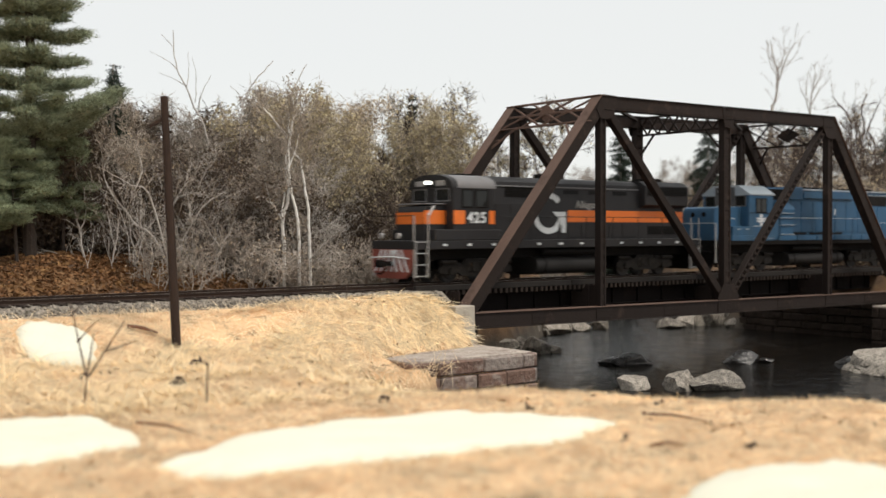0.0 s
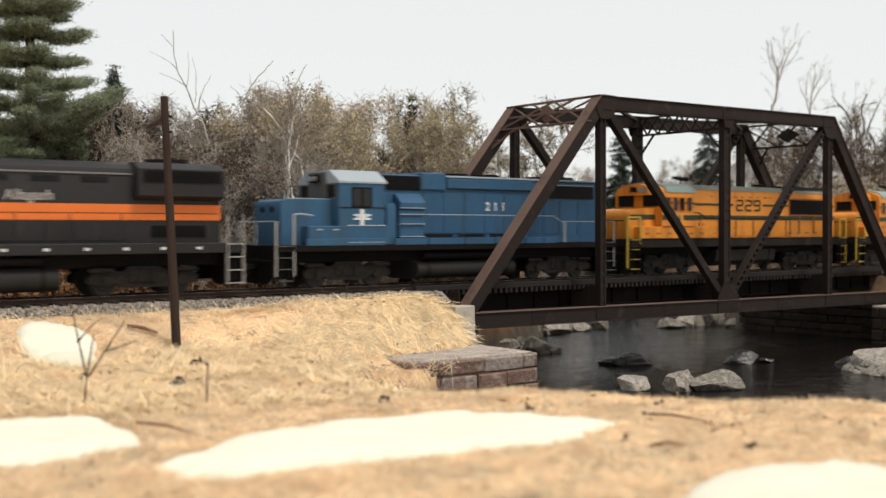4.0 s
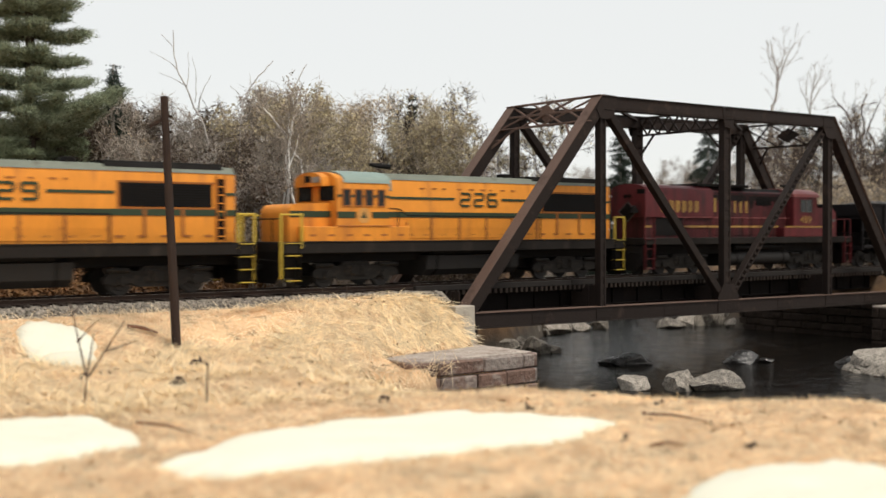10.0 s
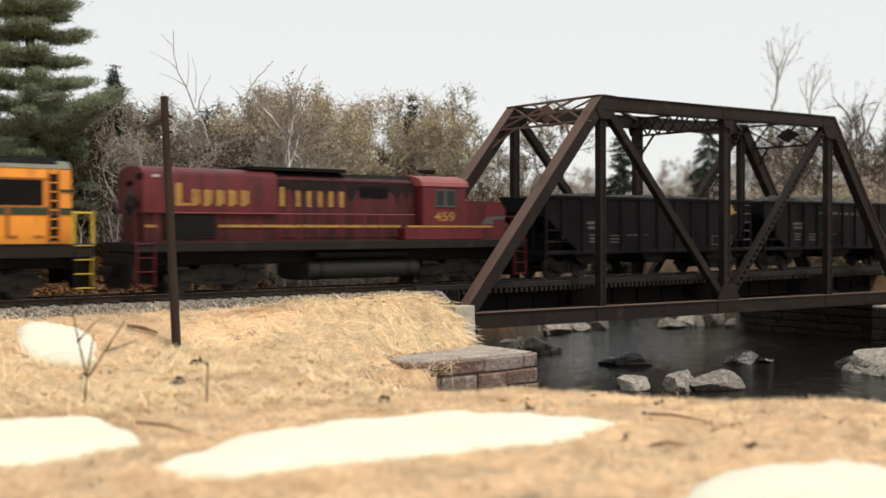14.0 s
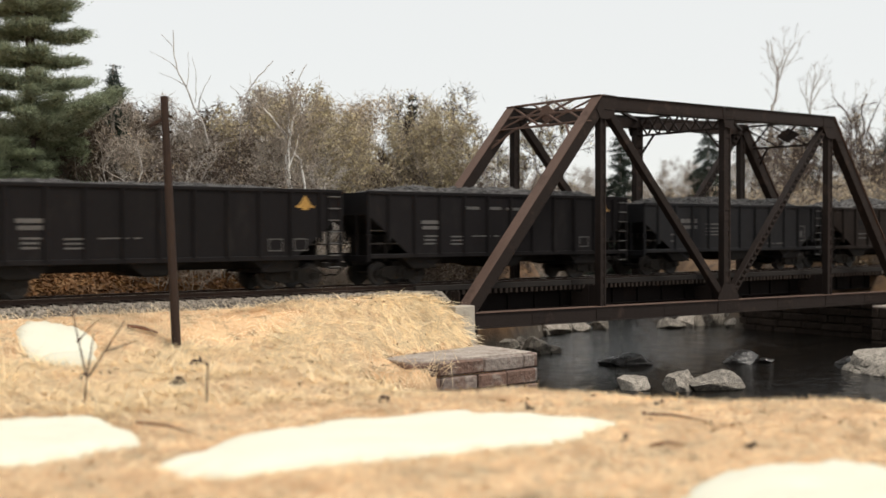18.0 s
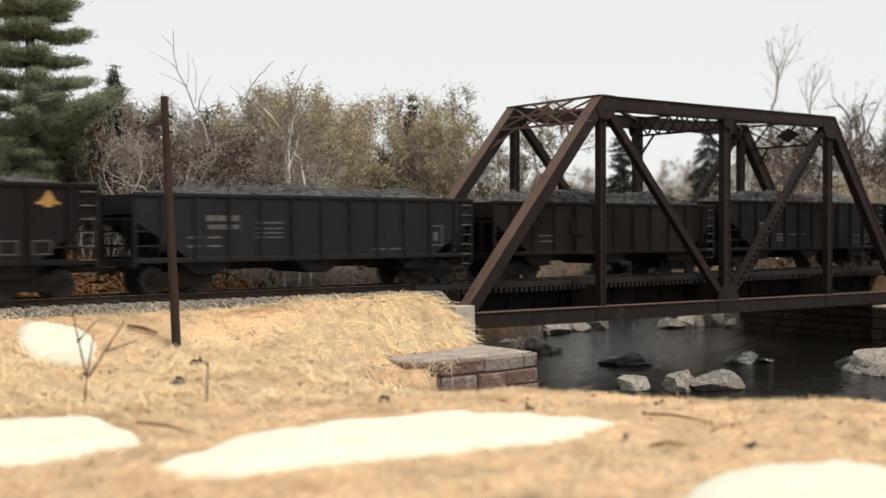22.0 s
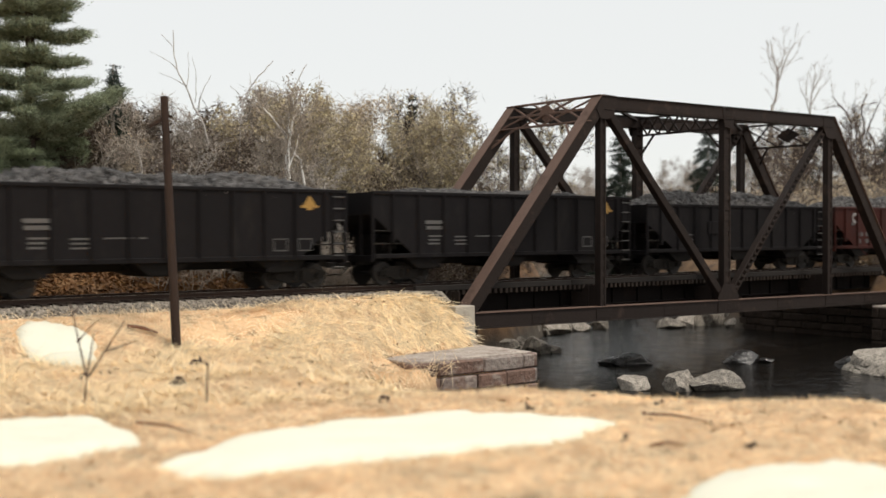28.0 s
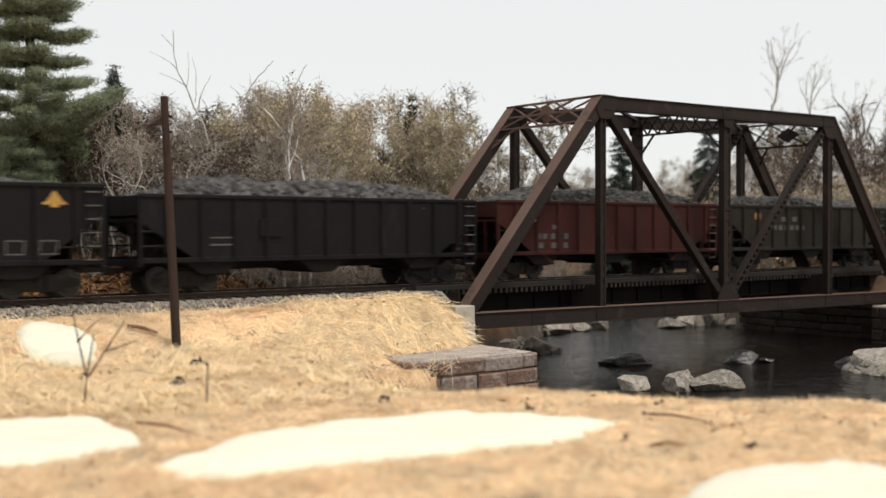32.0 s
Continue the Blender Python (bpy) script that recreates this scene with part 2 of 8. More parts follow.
def ground_material():
    """Straw field, brown forest floor behind the line, dark silt in the river bed."""
    m = mat("ground_earth", (0.70, 0.47, 0.27), 0.9, 0, 0.22, 1.5, 0.12, 0.7, (0.50, 0.28, 0.14), 0.5)
    nd, lk = m.node_tree.nodes, m.node_tree.links.new
    b = nd["Principled BSDF"]
    src = b.inputs["Base Color"].links[0].from_socket
    tc = nd.new("ShaderNodeTexCoord")
    sep = nd.new("ShaderNodeSeparateXYZ")
    lk(tc.outputs["Object"], sep.inputs[0])
    nz = nd.new("ShaderNodeTexNoise")
    nz.inputs["Scale"].default_value, nz.inputs["Detail"].default_value = 0.7 / K, 8
    lk(tc.outputs["Object"], nz.inputs["Vector"])

    def blend(below, lo, hi, axis, c1, c2):
        r = nd.new("ShaderNodeMapRange")
        r.inputs[1].default_value, r.inputs[2].default_value = lo * K, hi * K
        lk(sep.outputs[axis], r.inputs[0])
        mc = nd.new("ShaderNodeMix")
        mc.data_type = "RGBA"
        mc.inputs[6].default_value, mc.inputs[7].default_value = (*c1, 1), (*c2, 1)
        r2 = nd.new("ShaderNodeMapRange")
        r2.inputs[1].default_value, r2.inputs[2].default_value = 0.35, 0.65
        lk(nz.outputs[0], r2.inputs[0])
        lk(r2.outputs[0], mc.inputs[0])
        mx = nd.new("ShaderNodeMix")
        mx.data_type = "RGBA"
        lk(r.outputs[0], mx.inputs[0])
        lk(below, mx.inputs[6])
        lk(mc.outputs[2], mx.inputs[7])
        return mx.outputs[2]

    soil = nd.new("ShaderNodeTexNoise")
    soil.inputs["Scale"].default_value, soil.inputs["Detail"].default_value = 1.3 / K, 9
    soil.inputs["Roughness"].default_value = 0.65
    lk(tc.outputs["Object"], soil.inputs["Vector"])
    sr = nd.new("ShaderNodeMapRange")
    sr.inputs[1].default_value, sr.inputs[2].default_value = 0.53, 0.64
    lk(soil.outputs[0], sr.inputs[0])
    sm = nd.new("ShaderNodeMix")
    sm.data_type = "RGBA"
    sm.inputs[7].default_value = (0.22, 0.145, 0.08, 1)
    lk(sr.outputs[0], sm.inputs[0])
    lk(src, sm.inputs[6])
    c = blend(sm.outputs[2], 2.2, 3.2, 1, (0.065, 0.034, 0.018), (0.22, 0.12, 0.052))
    c = blend(c, 19, 26, 0, (0.10, 0.06, 0.035), (0.22, 0.13, 0.065))
    c = blend(c, -2.6, -3.6, 2, (0.05, 0.04, 0.03), (0.10, 0.08, 0.06))
    lk(c, b.inputs["Base Color"])
    return m


GROUND = ground_material()
WATER = bpy.data.materials.new("dark_river_water")
WATER.use_nodes = True
wn, wl = WATER.node_tree.nodes, WATER.node_tree.links.new
wb = wn["Principled BSDF"]
wb.inputs["Base Color"].default_value = (0.008, 0.007, 0.006, 1)
wb.inputs["Roughness"].default_value = 0.16
wb.inputs["Specular IOR Level"].default_value = 0.21
wtc, wmap = wn.new("ShaderNodeTexCoord"), wn.new("ShaderNodeMapping")
wmap.inputs["Scale"].default_value = (1 / K, 1 / K, 1 / K)
wmap.inputs["Rotation"].default_value = (0, 0, radians(-40))
wl(wtc.outputs["Object"], wmap.inputs[0])
wno, wno2 = wn.new("ShaderNodeTexNoise"), wn.new("ShaderNodeTexNoise")
wno.inputs["Scale"].default_value, wno.inputs["Detail"].default_value, wno.inputs["Distortion"].default_value = 1.6, 9, 1.0
wno2.inputs["Scale"].default_value, wno2.inputs["Detail"].default_value = 0.35, 4
wl(wmap.outputs[0], wno.inputs["Vector"])
wl(wmap.outputs[0], wno2.inputs["Vector"])
wbp = wn.new("ShaderNodeBump")
wbp.inputs["Strength"].default_value, wbp.inputs["Distance"].default_value = 0.9, 0.15 * K
wl(wno.outputs[0], wbp.inputs["Height"])
wl(wbp.outputs[0], wb.inputs["Normal"])
wrr = wn.new("ShaderNodeMapRange")
wrr.inputs[1].default_value, wrr.inputs[2].default_value, wrr.inputs[3].default_value, wrr.inputs[4].default_value = 0.35, 0.65, 0.04, 0.17
wl(wno2.outputs[0], wrr.inputs[0])
wl(wrr.outputs[0], wb.inputs["Roughness"])


# ---- mesh helpers ----
class Geo:
    """Collects the faces of one mesh, in prototype metres."""

    def __init__(self):
        self.v, self.f = [], []

    def add(self, verts, faces):
        n = len(self.v)
        self.v += [tuple(p) for p in verts]
        self.f += [tuple(i + n for i in f) for f in faces]
        return self

    def box(self, x0, x1, y0, y1, z0, z1, b=0.0, m=None):
        c = Vector(((x0 + x1) / 2, (y0 + y1) / 2, (z0 + z1) / 2))
        h = Vector((abs(x1 - x0) / 2, abs(y1 - y0) / 2, abs(z1 - z0) / 2))
        b = min(b, 0.45 * min(h))
        vs, idx = [], {}
        sg = [(i, j, k) for i in (-1, 1) for j in (-1, 1) for k in (-1, 1)]
        if b <= 0:
            vs = [Vector((i * h.x, j * h.y, k * h.z)) for i, j, k in sg]
            fs = [(0, 1, 3, 2), (4, 6, 7, 5), (0, 4, 5, 1), (2, 3, 7, 6), (0, 2, 6, 4), (1, 5, 7, 3)]
        else:
            for s in sg:
                for a in range(3):
                    idx[s, a] = len(vs)
                    vs.append(Vector([s[q] * (h[q] - (0 if q == a else b)) for q in range(3)]))
            fs = []
            for a in range(3):
                o1, o2 = (a + 1) % 3, (a + 2) % 3
                for s in (-1, 1):
                    ring = []
                    for p, q in ((-1, -1), (1, -1), (1, 1), (-1, 1)):
                        t = [0, 0, 0]
                        t[a], t[o1], t[o2] = s, p, q
                        ring.append(idx[tuple(t), a])
                    fs.append(tuple(ring if s > 0 else ring[::-1]))
                for p in (-1, 1):
                    for q in (-1, 1):
                        t0, t1 = [0, 0, 0], [0, 0, 0]
                        t0[a], t0[o1], t0[o2] = -1, p, q
                        t1[a], t1[o1], t1[o2] = 1, p, q
                        t0, t1 = tuple(t0), tuple(t1)
                        ed = (idx[t0, o1], idx[t1, o1], idx[t1, o2], idx[t0, o2])
                        fs.append(ed if p * q < 0 else ed[::-1])
            for s in sg:
                tri = (idx[s, 0], idx[s, 1], idx[s, 2])
                fs.append(tri if s[0] * s[1] * s[2] > 0 else tri[::-1])
        vs = [v + c for v in vs]
        if m is not None:
            vs = [m @ v for v in vs]
        return self.add(vs, fs)

    def beam(self, p, q, w, h, b=0.0, up=(0, 0, 1)):
        p, q = Vector(p), Vector(q)
        d = q - p
        x = d.normalized()
        y = Vector(up).cross(x)
        y = y.normalized() if y.length > 1e-4 else Vector((0, 1, 0))
        z = x.cross(y)
        m = Matrix((x, y, z)).transposed().to_4x4()
        m.translation = p
        return self.box(0, d.length, -w / 2, w / 2, -h / 2, h / 2, b, m)

    def tube(self, p, q, r0, r1=None, n=8, caps=True):
        r1 = r0 if r1 is None else r1
        p, q = Vector(p), Vector(q)
        x = (q - p).normalized()
        y = x.orthogonal().normalized()
        z = x.cross(y)
        vs = []
        for c, r in ((p, r0), (q, r1)):
            vs += [c + (y * math.cos(a) + z * math.sin(a)) * r for a in (2 * math.pi * i / n for i in range(n))]
        fs = [(i, (i + 1) % n, n + (i + 1) % n, n + i) for i in range(n)]
        if caps:
            fs += [tuple(range(n))[::-1], tuple(range(n, 2 * n))]
        return self.add(vs, fs)

    def chain(self, pts, radii, n=7):
        """One bent, tapering tube through the points."""
        vs, m = [], len(pts)
        side = (pts[1] - pts[0]).orthogonal().normalized()
        for i, (p, r) in enumerate(zip(pts, radii)):
            x = (pts[min(i + 1, m - 1)] - pts[max(i - 1, 0)]).normalized()
            side = (side - x * side.dot(x)).normalized()
            other = x.cross(side)
            vs += [p + (side * math.cos(a) + other * math.sin(a)) * r for a in (2 * math.pi * k / n for k in range(n))]
        fs = [(i * n + k, i * n + (k + 1) % n, (i + 1) * n + (k + 1) % n, (i + 1) * n + k) for i in range(m - 1) for k in range(n)]
        return self.add(vs, fs + [tuple(range(n))[::-1], tuple(range((m - 1) * n, m * n))])

    def prism(self, prof, a0, a1, axis="x"):
        """Extrudes a profile: (y, z) along x, (x, z) along y, (x, y) along z."""
        n = len(prof)
        put = {"x": lambda a, u, w: (a, u, w), "y": lambda a, u, w: (u, a, w), "z": lambda a, u, w: (u, w, a)}[axis]
        vs = [put(a, u, w) for a in (a0, a1) for u, w in prof]
        fs = [(i, (i + 1) % n, n + (i + 1) % n, n + i) for i in range(n)]
        fs += [tuple(range(n))[::-1], tuple(range(n, 2 * n))]
        return self.add(vs, fs)


def mesh_of(g, name, material, smooth=35):
    me = bpy.data.meshes.new(name)
    me.from_pydata((np.array(g.v, dtype=float) * K).tolist(), [], g.f)
    me.materials.append(material)
    if smooth:
        me.polygons.foreach_set("use_smooth", [True] * len(me.polygons))
        me.set_sharp_from_angle(angle=radians(smooth))
    return me


def part(name, g, material, parent=None, label="", at=None, smooth=35):
    """Links the mesh as one object under a thing or part. at: its place in prototype metres."""
    ob = new(name, mesh_of(g, name, material, smooth) if isinstance(g, Geo) else g)
    ob.parent = parent
    if at is not None:
        ob.location = Vector(at) * K
    if label:
        ob["label"] = label
    return ob


def base(name, at=(0, 0, 0), rz=0.0):
    ob = new(name)
    ob.empty_display_size = 0.01
    ob.location = Vector(at) * K
    ob.rotation_euler = (0, 0, radians(rz))
    return ob


def big_mesh(name, verts, faces, material, parent=None):
    """A mesh out of arrays, verts in prototype metres."""
    me = bpy.data.meshes.new(name)
    faces = np.asarray(faces)
    n = faces.shape[1]
    me.vertices.add(len(verts))
    me.vertices.foreach_set("co", (np.asarray(verts) * K).ravel())
    me.loops.add(faces.size)
    me.loops.foreach_set("vertex_index", faces.ravel().astype(np.int32))
    me.polygons.add(len(faces))
    me.polygons.foreach_set("loop_start", np.arange(0, faces.size, n, dtype=np.int32))
    me.update(calc_edges=True)
    me.materials.append(material)
    ob = new(name, me)
    ob.parent = parent
    return ob


# ---- ground ----
WATER_Z = -4.1


def smooth(a, b, x):
    t = np.clip((x - a) / (b - a), 0, 1)
    return t * t * (3 - 2 * t)


def waves(x, y):
    return (np.sin(x * 0.83 + 1.3 * np.sin(y * 0.41)) * np.sin(y * 0.71 + 0.9 * np.sin(x * 0.37)) * 0.6
            + np.sin(x * 2.3 + y * 1.1) * np.sin(y * 2.9 - x * 0.7) * 0.25 + np.sin(x * 5.1 - y * 3.7) * np.sin(y * 6.3 + x * 2.1) * 0.12)


def bank_left(y):
    return np.interp(y, (-90, -60, -30, -22, -18, -14, -9, -7.6, -7.3, -3, 3.4, 6, 10, 14, 24, 40, 90), (14, 10, -4.5, -9.7, -12.6, -14.8, -14.3, -12.9, -5.8, -5.6, -5.6, 3, 8, 13, 23, 36, 70))


def bank_right(y):
    return np.interp(y, (-90, -60, -30, -20, -12, -8, -5.8, -3, 4.6, 6, 9, 18, 40, 90), (34, 30, 20, 16, 14.5, 19, 27, 27.6, 27.6, 28, 29.5, 35, 52, 86))


def height(x, y):
    x, y = np.asarray(x, float), np.asarray(y, float)
    a = -y
    w = waves(x, y)
    field = np.interp(a, (0, 2.4, 3.2, 4.8, 9, 20, 60), (-0.5, -0.5, -0.85, -1.55, -1.72, -1.80, -1.9)) + 0.10 * w * smooth(3, 6, a)
    steep = 3.2 + np.maximum(a - 3.2, 0) * (1 + 1.2 * smooth(-13.0, -7.5, x)) + np.minimum(a - 3.2, 0)
    mound = np.interp(steep, (0, 2.4, 3.2, 4.3, 5.4, 6.8, 8.5, 13, 20, 60), (-0.55, -0.5, -0.3, -0.62, -1.25, -2.2, -2.45, -2.25, -1.9, -1.9)) + 0.12 * w * smooth(2.4, 4, a)
    mound = mound  - 0.5 * smooth(-7.6, -5.7, x) * smooth(2.4, 3.0, a) * (1 - smooth(4, 6, a))
    south = field + (mound - field) * smooth(-16.5, -12, x) * (1 - smooth(12, 16, a))
    south = south - 0.14 * smooth(-18, -15, x) * smooth(8, 10, a) * (1 - smooth(18, 24, a))
    south = south - 0.24 * smooth(-17, -15, x) * smooth(7.3, 8.3, a) * (1 - smooth(12.5, 16.5, a))
    hill = np.interp(y, (0, 2.4, 3.4, 5, 7, 12, 40, 80), (-0.5, -0.5, -0.3, 0.7, 1.1, 1.3, 2.0, 2.6)) + 0.3 * w * smooth(3, 5, y)
    low = np.interp(y, (0, 2.4, 4, 8, 30, 80), (-0.5, -0.5, -0.6, -0.5, 0.4, 1.0)) + 0.15 * w * smooth(3, 5, y)
    north = hill + (low - hill) * smooth(-15, -6, x)
    z = np.where(y < 0, south, north)
    bl, br = bank_left(y), bank_right(y)
    wide = np.interp(y, (-13, -9, -7.2, 3.6, 6), (4.5, 1.6, 0.6, 0.6, 4.5))
    wide2 = np.interp(y, (-8, -5.5, 4.6, 7), (4.0, 0.6, 0.6, 4.0))
    cut = smooth(0, 1, (x - bl) / wide) * smooth(0, 1, (br - x) / wide2) * (1 - smooth(80, 90, np.abs(y)))
    under = (np.abs(y) < 3) & (x > -4.9) & (x < 26.5)
    cut = np.where(under, 1.0, cut)
    return z + (-5.0 - z) * cut


def spread(lo, hi, step, far, grow):
    mid = list(np.arange(lo, hi + 1e-6, step))
    out, s, q = [], step, hi
    while q < far:
        s *= grow
        q += s
        out.append(q)
    pre, s, q = [], step, lo
    while q > -far:
        s *= grow
        q -= s
        pre.append(q)
    return np.array(pre[::-1] + mid + out)


gx, gy = spread(-36, 40, 0.34, 2600, 1.18), spread(-34, 26, 0.34, 2600, 1.18)
GX, GY = np.meshgrid(gx, gy, indexing="ij")
GZ = height(GX, GY)
nx, ny = GX.shape
ii = (np.arange(nx - 1)[:, None] * ny + np.arange(ny - 1)[None, :]).ravel()
ground = big_mesh("ground", np.stack([GX.ravel(), GY.ravel(), GZ.ravel()], 1), np.stack([ii, ii + ny, ii + ny + 1, ii + 1], 1), GROUND)
ground.data.polygons.foreach_set("use_smooth", [True] * len(ground.data.polygons))
tagged(ground, "straw-coloured grassy banks with a brown forest floor", "ground", kind="structure")
wx, wy = np.arange(-20, 96, 2.0), np.arange(-92, 94, 2.0)
WX, WY = np.meshgrid(wx, wy, indexing="ij")
ii = (np.arange(len(wx) - 1)[:, None] * len(wy) + np.arange(len(wy) - 1)[None, :]).ravel()
water = big_mesh("water", np.stack([WX.ravel(), WY.ravel(), np.full(WX.size, WATER_Z)], 1), np.stack([ii, ii + len(wy), ii + len(wy) + 1, ii + 1], 1), WATER)
tagged(water, "dark glossy river water with faint ripples", "river", kind="structure")
# ---- track ----
track = tagged(base("railway_track"), "single railway track with rusty rails on dark ties", "railway track", kind="structure")
for side in (-1, 1):
    y = side * 0.7525
    g = Geo()
    g.prism([(y - 0.075, -0.165), (y + 0.075, -0.165), (y + 0.07, -0.145), (y + 0.012, -0.13), (y + 0.012, -0.05), (y + 0.036, -0.04),
             (y + 0.036, -0.006), (y - 0.036, -0.006), (y - 0.036, -0.04), (y - 0.012, -0.05), (y - 0.012, -0.13), (y - 0.07, -0.145)], -235, 260)
    rail = part("rail", g, RAIL, track, "rusty brown steel rail")
    part("rail_head", Geo().box(-235, 260, y - 0.03, y + 0.03, -0.006, 0.0), RAIL_TOP, rail, "bright worn running surface")
tie_mesh = mesh_of(Geo().box(-0.115, 0.115, -1.3, 1.3, -0.34, -0.165, 0.02), "tie", TIE)
bridge_tie = mesh_of(Geo().box(-0.075, 0.075, -1.58, 1.58, -0.47, -0.165, 0.015), "bridge_tie", TIE)
rest = Geo()
q = -234.0
while q < 259:
    on_bridge = -4.9 < q < 27.9
    if -30 < q < 45:
        part("tie", bridge_tie if on_bridge else tie_mesh, TIE, track, at=(q + random.uniform(-0.03, 0.03), 0, 0))
    else:
        rest.box(q - 0.115, q + 0.115, -1.3, 1.3, -0.34, -0.165)
    q += 0.29 if on_bridge else 0.58
tagged(part("far_ties", rest, TIE, track, "dark ties farther along the line"), kind="stuff")
for x0, x1 in ((-235, -4.95), (27.95, 260)):
    g = Geo().prism([(-2.5, -0.8), (-1.65, -0.28), (1.65, -0.28), (2.5, -0.8)], x0, x1)
    tagged(part("ballast_bed", g, BALLAST), "bed of grey crushed-stone ballast under the ties", "ballast", kind="structure")
rng = np.random.default_rng(5)


def stones(n, x0, x1, pick, s0, s1):
    """Small angular stones as one mesh: squashed tetrahedra at random turns."""
    c = np.stack([rng.uniform(x0, x1, n), np.zeros(n), np.zeros(n)], 1)
    c[:, 1], c[:, 2] = pick(c[:, 0])
    tet = np.array([(1, 1, 1), (1, -1, -1), (-1, 1, -1), (-1, -1, 1)], float)
    a = rng.normal(size=(n, 4))
    a /= np.linalg.norm(a, axis=1)[:, None]
    w, x, y, z = a.T
    R = np.stack([1 - 2 * (y * y + z * z), 2 * (x * y - z * w), 2 * (x * z + y * w), 2 * (x * y + z * w), 1 - 2 * (x * x + z * z),
                  2 * (y * z - x * w), 2 * (x * z - y * w), 2 * (y * z + x * w), 1 - 2 * (x * x + y * y)], 1).reshape(n, 3, 3)
    v = np.einsum("nij,kj->nki", R, tet) * rng.uniform(s0, s1, n)[:, None, None] + c[:, None, :]
    f = np.array([(0, 1, 2), (0, 3, 1), (0, 2, 3), (1, 3, 2)])[None] + 4 * np.arange(n)[:, None, None]
    return v.reshape(-1, 3), f.reshape(-1, 3)


def shoulder(x):
    y = rng.uniform(-2.55, 1.9, len(x))
    z = np.interp(np.abs(y), (0, 1.65, 2.5, 2.9), (-0.27, -0.27, -0.62, -0.68))
    return y, z


v, f = stones(26000, -36, -5.2, shoulder, 0.022, 0.052)
stuff = tagged(big_mesh("ballast_stones", v, f, BALLAST), "loose grey ballast stones beside the rails", "ballast", kind="stuff")

# ---- truss bridge ----
bridge = tagged(base("truss_bridge"), "rust-brown riveted steel through-truss railway bridge over the river", "bridge")
BX = (-4.8, 2.98, 11.62, 20.38, 27.7)
HALF = 2.8


def top_at(x):
    return 7.70 + 0.011 * (x - 2.96)


def bot_at(x):
    return -1.48 - 0.008 * (x - 2.96)


def plate(name, pts, y, t, parent):
    return part(name, Geo().prism(pts, y - t / 2, y + t / 2, "y"), STEEL, parent)


def rivets(g, pts, y, side):
    for x, z in pts:
        g.tube((x, y, z), (x, y + side * 0.025, z), 0.03, 0.018, 6)


def laced(name, p, q, w, depth, parent, pitch=0.45):
    """A member of two flanges joined by zigzag lacing bars; w is its width in the plane of the truss, depth across it."""
    p, q = Vector(p), Vector(q)
    x = (q - p).normalized()
    n = Vector((0, 1, 0))
    s = x.cross(n).normalized()
    ob = part(name, Geo().beam(p + s * (w / 2 - 0.045), q + s * (w / 2 - 0.045), depth, 0.09, 0.01, up=s), STEEL, parent)
    part("flange", Geo().beam(p - s * (w / 2 - 0.045), q - s * (w / 2 - 0.045), depth, 0.09, 0.01, up=s), STEEL, ob)
    length, k, g = (q - p).length, 0, Geo()
    count = int(length / pitch)
    for k in range(count):
        a, b = p + x * (length * k / count), p + x * (length * (k + 1) / count)
        for dy in (-depth / 2 - 0.012, depth / 2 + 0.012):
            g.beam(a + s * (w / 2 - 0.05) + n * dy, a + (b - a) * 0.35 - s * (w / 2 - 0.05) + n * dy, 0.02, 0.13, 0, up=x)
    part("lacing", g, STEEL, ob)
    return ob


